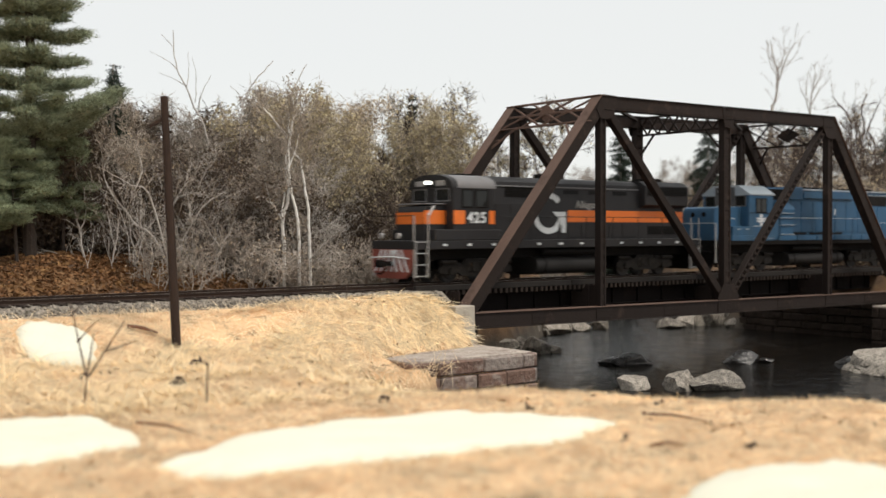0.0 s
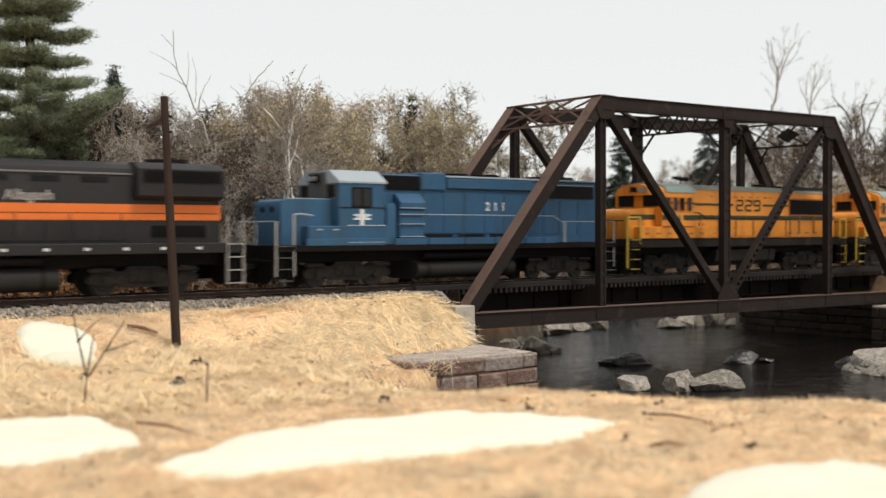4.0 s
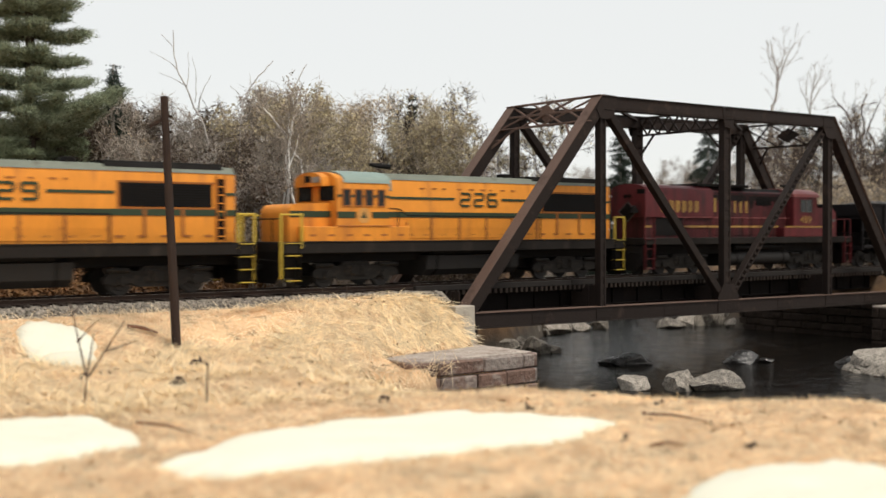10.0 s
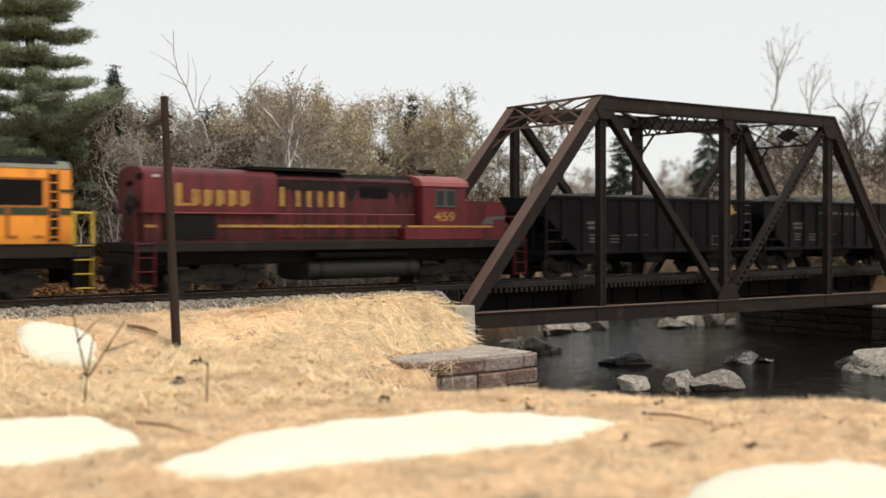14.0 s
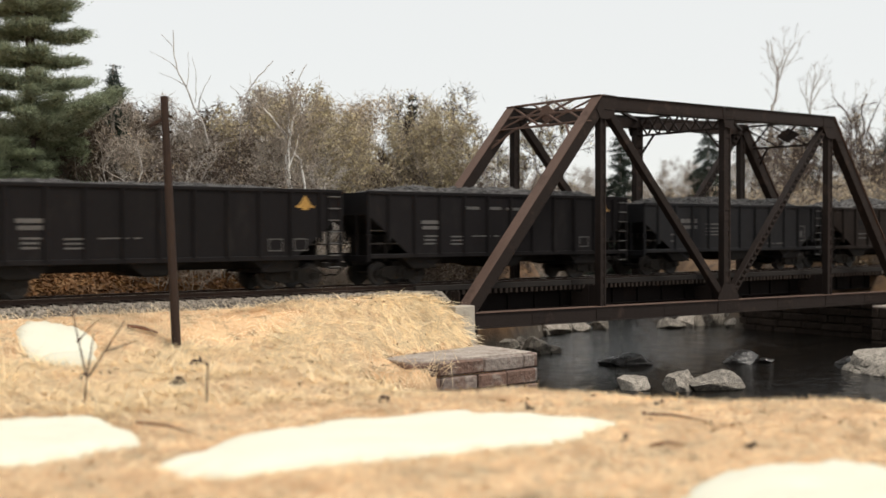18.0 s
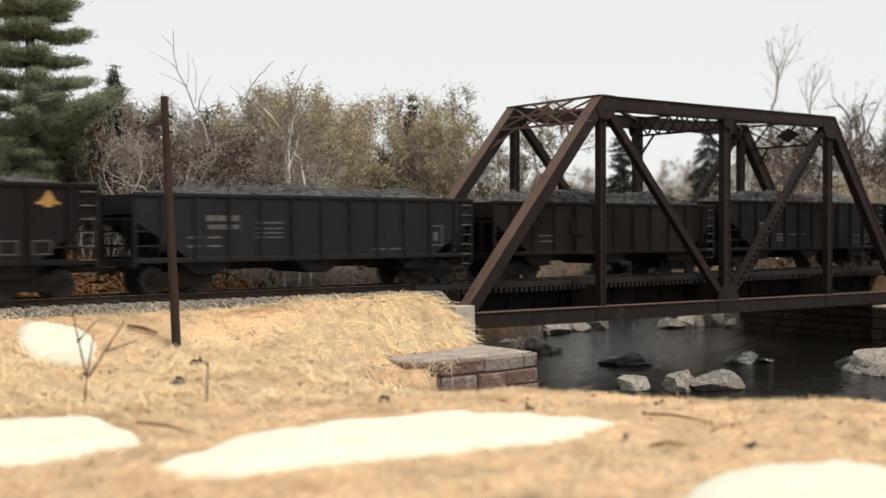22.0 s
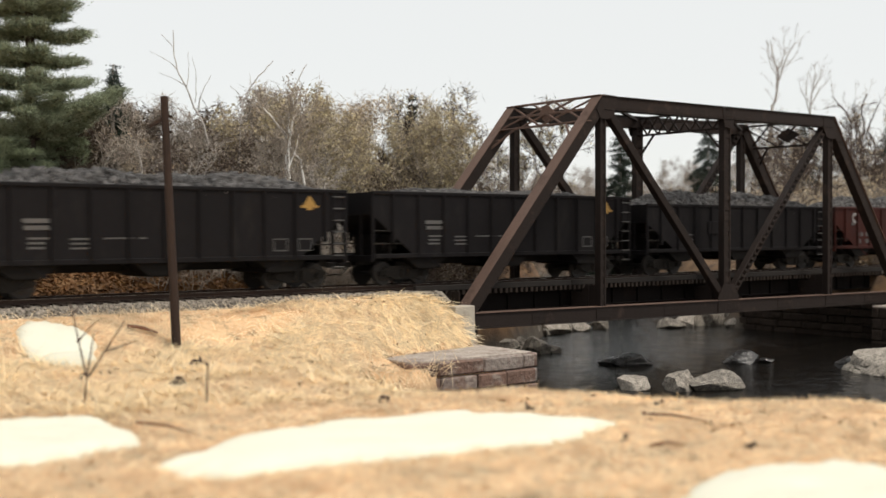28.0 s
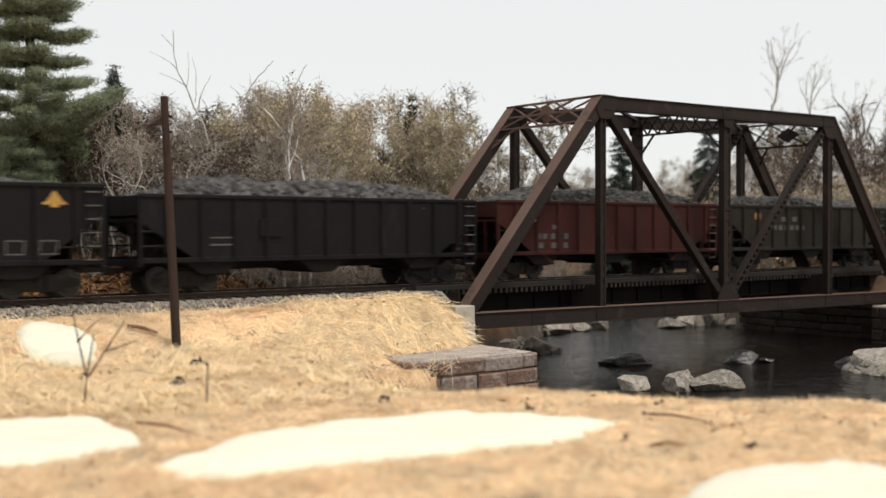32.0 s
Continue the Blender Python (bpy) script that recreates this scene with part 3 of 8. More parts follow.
for side in (-1, 1):
    y = side * HALF
    o = side  # outward
    # bottom chord in panel lengths with splice plates
    for a, b in zip(BX[:-1], BX[1:]):
        za, zb = bot_at(a), bot_at(b)
        ch = part("bottom_chord", Geo().beam((a + 0.01, y, za), (b - 0.01, y, zb), 0.44, 0.60, 0.02), STEEL, bridge)
        for dz in (-0.305, 0.305):
            part("flange", Geo().beam((a + 0.01, y, za + dz), (b - 0.01, y, zb + dz), 0.58, 0.035, 0.01), STEEL_LIT if dz > 0 else STEEL, ch)
        mid = a + (b - a) * 0.52
        sp = part("splice_plate", Geo().box(mid - 0.55, mid + 0.55, y + o * 0.22 - 0.018, y + o * 0.22 + 0.018, bot_at(mid) - 0.26, bot_at(mid) + 0.26, 0.008), STEEL, ch)
        g = Geo()
        rivets(g, [(mid + dx, bot_at(mid) + dz) for dx in (-0.45, -0.3, -0.15, 0.15, 0.3, 0.45) for dz in (-0.18, 0, 0.18)], y + o * 0.235, o)
        part("rivet_row", g, STEEL, sp)
    # top chord
    for a, b in ((BX[1], BX[2]), (BX[2], BX[3])):
        za, zb = top_at(a), top_at(b)
        ch = part("top_chord", Geo().beam((a, y, za), (b, y, zb), 0.46, 0.56, 0.02), STEEL, bridge)
        g = Geo().beam((a - 0.2, y, za + 0.29), (b + 0.2, y, zb + 0.29), 0.60, 0.04, 0.01)
        g.beam((a, y, za - 0.285), (b, y, zb - 0.285), 0.56, 0.03, 0.01)
        part("cover_plate", g, STEEL, ch)
        g = Geo()
        n = 26
        rivets(g, [(a + (b - a) * (k + 0.5) / n, za + (zb - za) * (k + 0.5) / n + dz) for k in range(n) for dz in (-0.2, 0.2)], y + o * 0.23, o)
        part("rivet_row", g, STEEL, ch)
    # end posts
    for lo, hi in ((BX[0], BX[1]), (BX[4], BX[3])):
        sgn = 1 if hi > lo else -1
        p, q = Vector((lo, y, bot_at(lo) + 0.1)), Vector((hi, y, top_at(hi) + 0.1))
        ep = part("end_post", Geo().beam(p, q, 0.46, 0.56, 0.02), STEEL, bridge)
        nrm = Vector((-(q.z - p.z) * sgn, 0, abs(q.x - p.x))).normalized()
        part("cover_plate", Geo().beam(p + nrm * 0.295, q + nrm * 0.295, 0.60, 0.04, 0.01, up=nrm), STEEL_LIT, ep, "rust-brown cover plate, paler as if sunlit")
        g = Geo()
        for k in range(24):
            c = p + (q - p) * ((k + 0.5) / 24)
            for e in (-0.2, 0.2):
                rivets(g, [(c.x + nrm.x * e, c.z + nrm.z * e)], y + o * 0.23, o)
        part("rivet_row", g, STEEL, ep)
        part("shoe", Geo().box(lo - 0.45, lo + 0.45, y - 0.4, y + 0.4, -2.0, -1.72, 0.03).box(lo - 0.25, lo + 0.25, y - 0.3, y + 0.3, -1.75, -1.1, 0.03), STEEL, ep)
    # web members
    for x, w in ((BX[1], 0.36), (BX[2], 0.52), (BX[3], 0.42)):
        post = part("vertical_post", Geo().box(x - w / 2 + 0.05, x + w / 2 - 0.05, y - 0.12, y + 0.12, bot_at(x) + 0.28, top_at(x) - 0.2), STEEL, bridge)
        for dx in (-w / 2 + 0.05, w / 2 - 0.05):
            part("flange", Geo().box(x + dx - 0.05, x + dx + 0.05, y - 0.17, y + 0.17, bot_at(x) + 0.28, top_at(x) - 0.2, 0.01), STEEL, post)
        for k in range(17):
            z = -0.9 + k * 0.5
            part("batten_plate", Geo().box(x - w / 2 + 0.06, x + w / 2 - 0.06, y - 0.15, y + 0.15, z, z + 0.2, 0.01), STEEL, post)
    part("diagonal", Geo().beam((BX[1] + 0.15, y, top_at(BX[1]) - 0.1), (BX[2] + 0.05, y, bot_at(BX[2]) + 0.15), 0.34, 0.36, 0.02), STEEL, bridge)
    laced("diagonal", (BX[3] - 0.2, y, top_at(BX[3]) - 0.1), (BX[2] + 0.02, y, bot_at(BX[2]) + 0.15), 0.38, 0.34, bridge, 0.36)
    # gusset plates
    for x, z, w, h in ((BX[1], bot_at(BX[1]), 0.5, 0.28), (BX[2], -1.1, 0.8, 0.62), (BX[3], bot_at(BX[3]), 0.5, 0.28), (BX[2], 7.55, 0.5, 0.45)):
        if z > 5:
            pts = [(x - w, 8.05), (x + w, 8.05), (x + w * 0.8, 7.45), (x + 0.3, 7.1), (x - 0.3, 7.1), (x - w * 0.8, 7.45)]
        elif h < 0.4:
            pts = [(x - w, z - h), (x + w, z - h), (x + w, z + h), (x - w, z + h)]
        else:
            pts = [(x - w, -1.84), (x + w, -1.84), (x + w, -1.06), (x + w * 0.5, z + h), (x - w * 0.5, z + h), (x - w, -1.06)]
        gp = plate("gusset_plate", pts, y + o * 0.235, 0.03, bridge)
        g = Geo()
        rivets(g, [(x + dx * w, zz) for dx in (-0.8, -0.4, 0, 0.4, 0.8) for zz in (pts[0][1] + (0.12 if z < 5 else -0.12), pts[0][1] + (0.42 if z < 5 else -0.42))], y + o * 0.25, o)
        part("rivet_row", g, STEEL, gp)
    for x, sg in ((BX[1], 1), (BX[3], -1)):
        pts = [(x - sg * 0.5, 7.4), (x - sg * 0.1, 8.06), (x + sg * 0.75, 8.04), (x + sg * 0.75, 7.5), (x + sg * 0.5, 7.1), (x + sg * 0.2, 7.0), (x - sg * 0.25, 7.0)]
        plate("gusset_plate", pts if sg > 0 else pts[::-1], y + o * 0.24, 0.03, bridge)

# portal bracing in the slope of the end posts, sway frames at the middle post
def brace(name, p, q, w, h):
    # near portal bars get the paler steel, painted as if the sun caught them
    return part(name, Geo().beam(p, q, w, h, 0.008), STEEL_LIT if Vector(p).x < BX[1] else STEEL, bridge)


def lattice(x_top, z_top, x_low, z_low, bays, long=1.0, middle=False):
    """Two struts across the bridge joined by crossing bars; long: the bays that one bar spans."""
    a, b = Vector((x_top, 0, z_top)), Vector((x_low, 0, z_low))
    for c in (a, b) + (((a + b) / 2,) if middle else ()):
        brace("portal_strut", c + Vector((0, -HALF, 0)), c + Vector((0, HALF, 0)), 0.12, 0.10)
    step = 2 * HALF / bays
    for k in range(int(bays - long) + 1):
        y0, y1 = -HALF + k * step, -HALF + (k + long) * step
        brace("lattice_bar", a + Vector((0, y0, 0)), b + Vector((0, y1, 0)), 0.08, 0.08)
        brace("lattice_bar", b + Vector((0, y0, 0)), a + Vector((0, y1, 0)), 0.08, 0.08)
    for sg in (-1, 1):
        d = (b - a).normalized()
        brace("knee_brace", b + Vector((0, sg * (HALF - 1.15), 0)), b + d * 1.3 + Vector((0, sg * HALF, 0)), 0.09, 0.09)
        brace("knee_brace", b + d * 0.65 + Vector((0, sg * HALF, 0)), b + d * 0.62 + Vector((0, sg * (HALF - 0.6), 0)), 0.06, 0.06)
        for c in (a, b):
            brace("bracket", c + Vector((0, sg * (HALF - 0.75), 0)), c + Vector((0, sg * (HALF + 0.28), 0)), 0.34, 0.05)
    return a, b


lattice(BX[1] - 0.12, 8.02, BX[1] - 0.98, 6.86, 4, 2, True)
part("portal_plate", Geo().prism([(-0.6, 7.44), (0, 7.86), (0.6, 7.44), (0, 7.02)], BX[1] - 0.58, BX[1] - 0.54), STEEL_LIT, bridge)
lattice(BX[3] + 0.12, 8.05, BX[3] + 0.95, 6.85, 3)
lattice(BX[2], 8.0, BX[2], 7.1, 8)
part("portal_plate", Geo().prism([(-0.75, 7.42), (0, 7.84), (0.75, 7.42), (0, 7.0)], BX[3] + 0.5, BX[3] + 0.54), STEEL, bridge)
# top laterals
for a, b in ((BX[1], BX[2]), (BX[2], BX[3])):
    for sg in (-1, 1):
        brace("top_lateral", (a, sg * HALF, 7.85), (b, -sg * HALF, 7.9), 0.16, 0.14)
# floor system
# stringers and stiffeners carry the under-deck shade in their base colour
STIFF = mesh_of(Geo().box(-0.02, 0.02, -0.12, 0.12, -1.22, -0.46), "stiffener", STEEL_SHADE)
for x in BX:
    fb = part("floor_beam", Geo().prism([(-2.6, -1.78), (-2.6, -0.26), (-1.9, -0.28), (-1.64, -0.6), (1.64, -0.6), (1.9, -0.28), (2.6, -0.26), (2.6, -1.78)], x - 0.03, x + 0.03), STEEL, bridge)
    part("flange", Geo().box(x - 0.18, x + 0.18, -2.6, 2.6, -1.8, -1.75, 0.01), STEEL, fb)
    for y in (-2.1, 2.1):
        part("web_angle", Geo().box(x - 0.08, x + 0.08, y - 0.04, y + 0.04, -1.74, -0.34, 0.01), STEEL, fb)
for a, b in zip(BX[:-1], BX[1:]):
    for y in (-1.0, 1.0):
        part("stringer", Geo().box(a + 0.05, b - 0.05, y - 0.02, y + 0.02, -1.25, -0.51).box(a + 0.05, b - 0.05, y - 0.16, y + 0.16, -0.52, -0.475, 0.008).box(a + 0.05, b - 0.05, y - 0.16, y + 0.16, -1.26, -1.22, 0.008), STEEL_SHADE, bridge)
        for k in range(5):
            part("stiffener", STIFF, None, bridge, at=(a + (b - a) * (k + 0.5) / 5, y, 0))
for y in (-1.5, 1.5):
    for x0, x1 in ((-6.2, 2.4), (2.42, 11.0), (11.02, 19.8), (19.82, 29.0)):
        part("guard_timber", Geo().box(x0, x1, y - 0.1, y + 0.1, -0.27, -0.04, 0.02), TIMBER, bridge, "long weathered guard timber on the ties")

# ---- abutments ----
def block_wall(name, label, x0, x1, y0, y1, z0, z1, courses, length, material, faces, other=None):
    """A core with separate uneven blocks on the named faces; mortar joints stay recessed."""
    top = tagged(base(name), label, "abutment", kind="structure")
    part("core", Geo().box(x0 + 0.12, x1 - 0.12, y0 + 0.12, y1 - 0.12, z0, z1 - 0.03), material, top)
    h = (z1 - z0) / courses
    for face in faces:
        a0, a1 = (x0, x1) if face in "s" else (y0, y1)
        for c in range(courses):
            q = a0 - (0.0 if c % 2 else 0.0)
            first = True
            while q < a1 - 0.05:
                w = length * random.uniform(0.65, 1.35) * (0.6 if first and c % 2 else 1)
                e = min(q + w, a1)
                if a1 - e < 0.3:
                    e = a1
                first = False
                out = random.uniform(0.0, 0.15)
                zz0, zz1 = z0 + c * h + random.uniform(0.005, 0.03), z0 + (c + 1) * h - random.uniform(0.005, 0.03)
                if face == "s":
                    g = Geo().box(q + 0.012, e - 0.012, y0 - out, y0 + 0.45, zz0, zz1, 0.06)
                elif face == "w":
                    g = Geo().box(x0 - out, x0 + 0.45, q + 0.012, e - 0.012, zz0, zz1, 0.06)
                else:
                    g = Geo().box(x1 - 0.45, x1 + out, q + 0.012, e - 0.012, zz0, zz1, 0.06)
                part("stone_block", g, material if other is None or random.random() < 0.62 else other, top)
                q = e
    return top


near_seat = block_wall("abutment_near", "granite block abutment under the bridge's shoes", -8.5, -4.3, -3.1, 3.3, -5.2, -2.0, 5, 1.2, STONE, "es")
part("bearing_seat", Geo().box(-8.5, -4.25, -3.2, 3.4, -2.02, -1.98, 0.01), CONCRETE, near_seat)
part("back_wall", Geo().box(-8.0, -5.4, -3.0, 3.2, -2.0, -0.6, 0.03), STONE_SHADE, near_seat)
bench = block_wall("abutment_bench", "stone footing ledge with red-brown edge blocks at the waterside", -10.7, -5.1, -7.3, -3.1, -4.4, -2.25, 4, 1.7, STONE_RED, "se", STONE_PALE)
part("capstone", Geo().box(-10.6, -5.2, -7.2, -3.12, -2.3, -2.2, 0.03), LEDGE, bench, "worn pale top of the ledge")
tagged(part("concrete_wing_block", Geo().box(-5.95, -4.95, -3.75, -3.13, -2.2, -0.74, 0.04), CONCRETE), "pale weathered concrete block at the bridge end", "concrete block", kind="structure")
# far masonry: the bridge's shadow is painted in through the dark stone
far_seat = block_wall("abutment_far", "masonry abutment below the bridge's far end, darkened to look shaded", 26.0, 30.5, -5.5, 7.1, -5.2, -1.98, 7, 1.5, STONE_SHADE, "ws")
part("back_wall", Geo().box(28.5, 30.0, -7.0, 3.2, -2.0, -0.45, 0.03), STONE_SHADE, far_seat)
far_bench = block_wall("abutment_far_bench", "shade-darkened stone footing with a pale worn top below the bridge's far end", 23.9, 25.95, -7.2, -3.3, -5.2, -2.1, 5, 1.2, STONE_SHADE, "ws")
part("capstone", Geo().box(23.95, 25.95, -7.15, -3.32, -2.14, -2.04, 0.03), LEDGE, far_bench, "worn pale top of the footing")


# ---- rocks ----
def rock(name, at, size, material, label, seed, sharp=0.35, rz=0.0, sink=0.25):
    """An angular boulder: a refined icosahedron cut by random planes."""
    r = random.Random(seed)
    bm = bmesh.new()
    bmesh.ops.create_icosphere(bm, subdivisions=4, radius=1.0)
    planes = []
    for _ in range(16):
        n = Vector((r.gauss(0, 1), r.gauss(0, 1), r.gauss(0, 0.7) + 0.15)).normalized()
        planes.append((n, r.uniform(0.42, 0.85)))
    for v in bm.verts:
        for n, d in planes:
            e = v.co.dot(n) - d
            if e > 0:
                v.co -= n * e
        c = v.co.copy()
        v.co += v.normal * sharp * 0.12 * noise.noise(c * 3.1 + Vector((seed, 0, 0)))
        v.co += v.normal * sharp * 0.10 * noise.noise(c * 9 + Vector((seed, 0, 0)))
        v.co = Vector((v.co.x * size[0] * 1.3, v.co.y * size[1] * 1.3, (v.co.z + 0.7 - 1.4 * sink) * size[2] * 1.35))
    me = bpy.data.meshes.new(name)
    for v in bm.verts:
        v.co *= K
    bm.to_mesh(me)
    bm.free()
    me.polygons.foreach_set("use_smooth", [True] * len(me.polygons))
    me.set_sharp_from_angle(angle=radians(22))
    me.materials.append(material)
    ob = new(name, me)
    ob.location, ob.rotation_euler = Vector(at) * K, (0, 0, radians(rz))
    return tagged(ob, label, "rock", group="river rocks")


GREY_L, WET_L = "angular grey granite boulder at the water's edge", "low wet black rock breaking the river surface"
WZ = WATER_Z
rock("boulder", (1.6, -8.3, WZ), (0.8, 0.7, 0.47), ROCK, "pointed grey boulder standing in the shallows", 3, 0.4, 20)
rock("boulder", (2.75, -8.9, WZ), (1.4, 0.9, 0.46), ROCK, "broad flat-topped grey boulder in the shallows", 4, 0.35, -35)
rock("boulder", (0.6, -6.9, WZ), (0.8, 0.65, 0.38), ROCK, "small brownish boulder in the shallows", 5, 0.35, 10)
rock("river_stone", (5.9, -1.6, WZ), (1.35, 0.9, 0.36), ROCK_WET, WET_L, 6, 0.3, -30)
rock("river_stone", (11.0, -4.3, WZ), (0.95, 0.7, 0.32), ROCK_WET, WET_L, 7, 0.3, -20)
rock("river_stone", (11.9, -4.9, WZ), (0.55, 0.4, 0.15), ROCK_WET, WET_L, 8, 0.3, -40)
rock("boulder", (13.5, -10.6, WZ), (2.7, 1.8, 0.88), ROCK, "large pale grey bank boulder", 9, 0.4, 15)
rock("boulder", (16.6, -12.0, WZ), (1.8, 1.6, 1.35), ROCK, "large pale grey bank boulder", 10, 0.4, 55)
rock("boulder", (12.6, -8.8, WZ), (0.7, 0.6, 0.35), ROCK_WET, WET_L, 11, 0.4, 55)
k = 20
for (x, y, sx, sz) in ((-1.8, 4.0, 1.0, 0.6), (0.0, 4.6, 0.9, 0.5), (1.6, 5.4, 1.0, 0.55), (3.2, 6.4, 0.9, 0.5), (5.2, 5.8, 0.8, 0.4), (4.6, 7.2, 0.8, 0.4),
                       (9.4, 11.0, 1.0, 0.5), (11.5, 12.8, 1.1, 0.55), (13.4, 14.2, 1.0, 0.5), (15.6, 16.2, 1.2, 0.6), (18.2, 18.6, 1.8, 0.9)):
    rock("boulder", (x, y, WZ), (sx, sx * 0.75, sz), ROCK, GREY_L, k, 0.4, k * 37)
    k += 1
for (x, y, sx, sz) in ((7.2, 8.9, 1.15, 0.62), (6.5, 6.3, 0.8, 0.42), (6.4, 4.7, 0.85, 0.5), (7.0, 4.3, 0.45, 0.28), (8.7, 11.6, 0.9, 0.6), (8.2, 10.3, 0.8, 0.5), (6.0, 7.6, 0.9, 0.7), (7.6, 7.4, 0.5, 0.3),
                       (12.2, 11.9, 1.1, 0.45), (14.2, 12.1, 1.3, 0.5), (15.6, 12.2, 0.7, 0.4), (17.2, 12.3, 0.9, 0.4), (18.8, 12.3, 0.8, 0.32), (10.6, 11.7, 0.7, 0.5), (13.2, 11.4, 0.4, 0.25)):
    rock("boulder", (x, y, WZ), (sx, sx * 0.75, sz), ROCK, "mottled grey boulder heaped below the bridge end", k, 0.45, k * 53)
    k += 1
for (x, y, sx, sz) in ((22.9, 10.0, 1.0, 0.4), (24.2, 10.2, 0.9, 0.45), (25.5, 10.1, 0.8, 0.5), (26.5, 9.4, 0.9, 0.7), (27.4, 8.6, 0.8, 0.8), (26.4, 7.6, 0.7, 0.5), (28.6, 9.8, 1.5, 1.2), (30.6, 12.0, 1.7, 1.2), (33.0, 15.0, 1.8, 1.2)):
    rock("boulder", (x, y, WZ), (sx, sx * 0.8, sz), ROCK, "pale grey boulder piled beside the masonry abutment", k, 0.4, k * 37)
    k += 1

# ---- telegraph pole ----
pole = tagged(base("telegraph_pole", (-17.73, -4.76, -1.62)), "leaning weathered brown wooden line pole with one short crossarm", "pole")
part("post", Geo().tube((0, 0, 0), (-0.27, 0.21, 7.9), 0.145, 0.115, 12), POLE, pole)
part("crossarm", Geo().beam((-0.64, 0.50, 6.98), (-0.30, 0.23, 7.2), 0.10, 0.11, 0.01), POLE, pole)
for z in (7.28, 6.8):
    part("peg", Geo().beam((-0.16, 0.11, z), (-0.08, 0.04, z + 0.02), 0.05, 0.07, 0.01), POLE, pole)


# ---- snow patches ----
def snow_patch(cx, cy, turn, squeeze, radii, thick=0.17):
    """A thin sheet that swells a little above the grass; radii: its reach every 30 degrees round the middle."""
    rings, n = 16, 120
    vs, fs = [], []
    ca, sa = math.cos(radians(turn)), math.sin(radians(turn))
    ring = np.array(radii)
    for i in range(rings + 1):
        u = i / rings
        for j in range(n):
            a = 2 * math.pi * j / n
            q = a / (2 * math.pi) * 12
            k0, w = int(q) % 12, q - int(q)
            w = w * w * (3 - 2 * w)
            e = ring[k0] * (1 - w) + ring[(k0 + 1) % 12] * w
            e *= 1 + 0.025 * math.sin(9 * a + cx) + 0.02 * math.sin(17 * a + cy) + 0.012 * math.sin(31 * a)
            px, py = u * e * math.cos(a), u * e * math.sin(a) * squeeze
            x, y = cx + px * ca - py * sa, cy + px * sa + py * ca
            vs.append((x, y, float(height(x, y)) + thick * (1 - u ** 6) + 0.05 - 0.10 * u ** 14 + 0.025 * math.sin(3.1 * x + y) * math.sin(2.7 * y)))
    for i in range(rings):
        for j in range(n):
            a, b = i * n + j, i * n + (j + 1) % n
            fs.append((a, b, b + n, a + n))
    return tagged(part("snow_patch", Geo().add(vs, fs), SNOW, smooth=80), "thin melting patch of cream-white snow on dry grass", "snow", group="snow patches")


SNOWS = ((-21.05, -4.62, -95.6, 0.59, (1.98, 1.57, 1.26, 1.33, 2.01, 1.94, 1.94, 2.33, 2.39, 1.85, 1.68, 1.98)),
         (-20.08, -19.57, -3.1, 0.442, (4.12, 3.77, 4.67, 4.77, 4.36, 4.03, 4.57, 5.18, 3.52, 4.02, 5.26, 5.37)),
         (-17.97, -27.16, 18.7, 0.664, (2.68, 2.4, 2.76, 2.86, 2.84, 2.61, 2.74, 2.62, 2.8, 2.76, 2.58, 2.95)),
         (-25.38, -15.55, -103.9, 0.842, (2.18, 2.02, 2.31, 2.08, 1.97, 2.51, 2.2, 2.25, 1.71, 1.5, 1.73, 2.46)))
for s in SNOWS:
    snow_patch(*s)
# ---- rolling stock ----
WHEELSETS = []
TRAIN = []
wheel_geo = Geo()
for s in (-1, 1):
    wheel_geo.tube((0, s * 0.69, 0), (0, s * 0.80, 0), 0.46, 0.445, 24)
    wheel_geo.tube((0, s * 0.66, 0), (0, s * 0.69, 0), 0.49, 0.49, 24)
    wheel_geo.tube((0, s * 0.80, 0), (0, s * 0.83, 0), 0.30, 0.28, 16)
wheel_geo.tube((0, -1.0, 0), (0, 1.0, 0), 0.08, 0.08, 10)
for s in (-1, 1):
    for k in range(6):
        a = math.pi * k / 3
        wheel_geo.tube((0.22 * math.cos(a), s * 0.82, 0.22 * math.sin(a)), (0.22 * math.cos(a), s * 0.845, 0.22 * math.sin(a)), 0.035, 0.03, 6)
WHEEL_MESH = mesh_of(wheel_geo, "wheelset", WHEEL)


def wheelset(truck, x):
    w = part("wheelset", WHEEL_MESH, None, truck, at=(x, 0, 0.46))
    WHEELSETS.append((w, x))
    return w


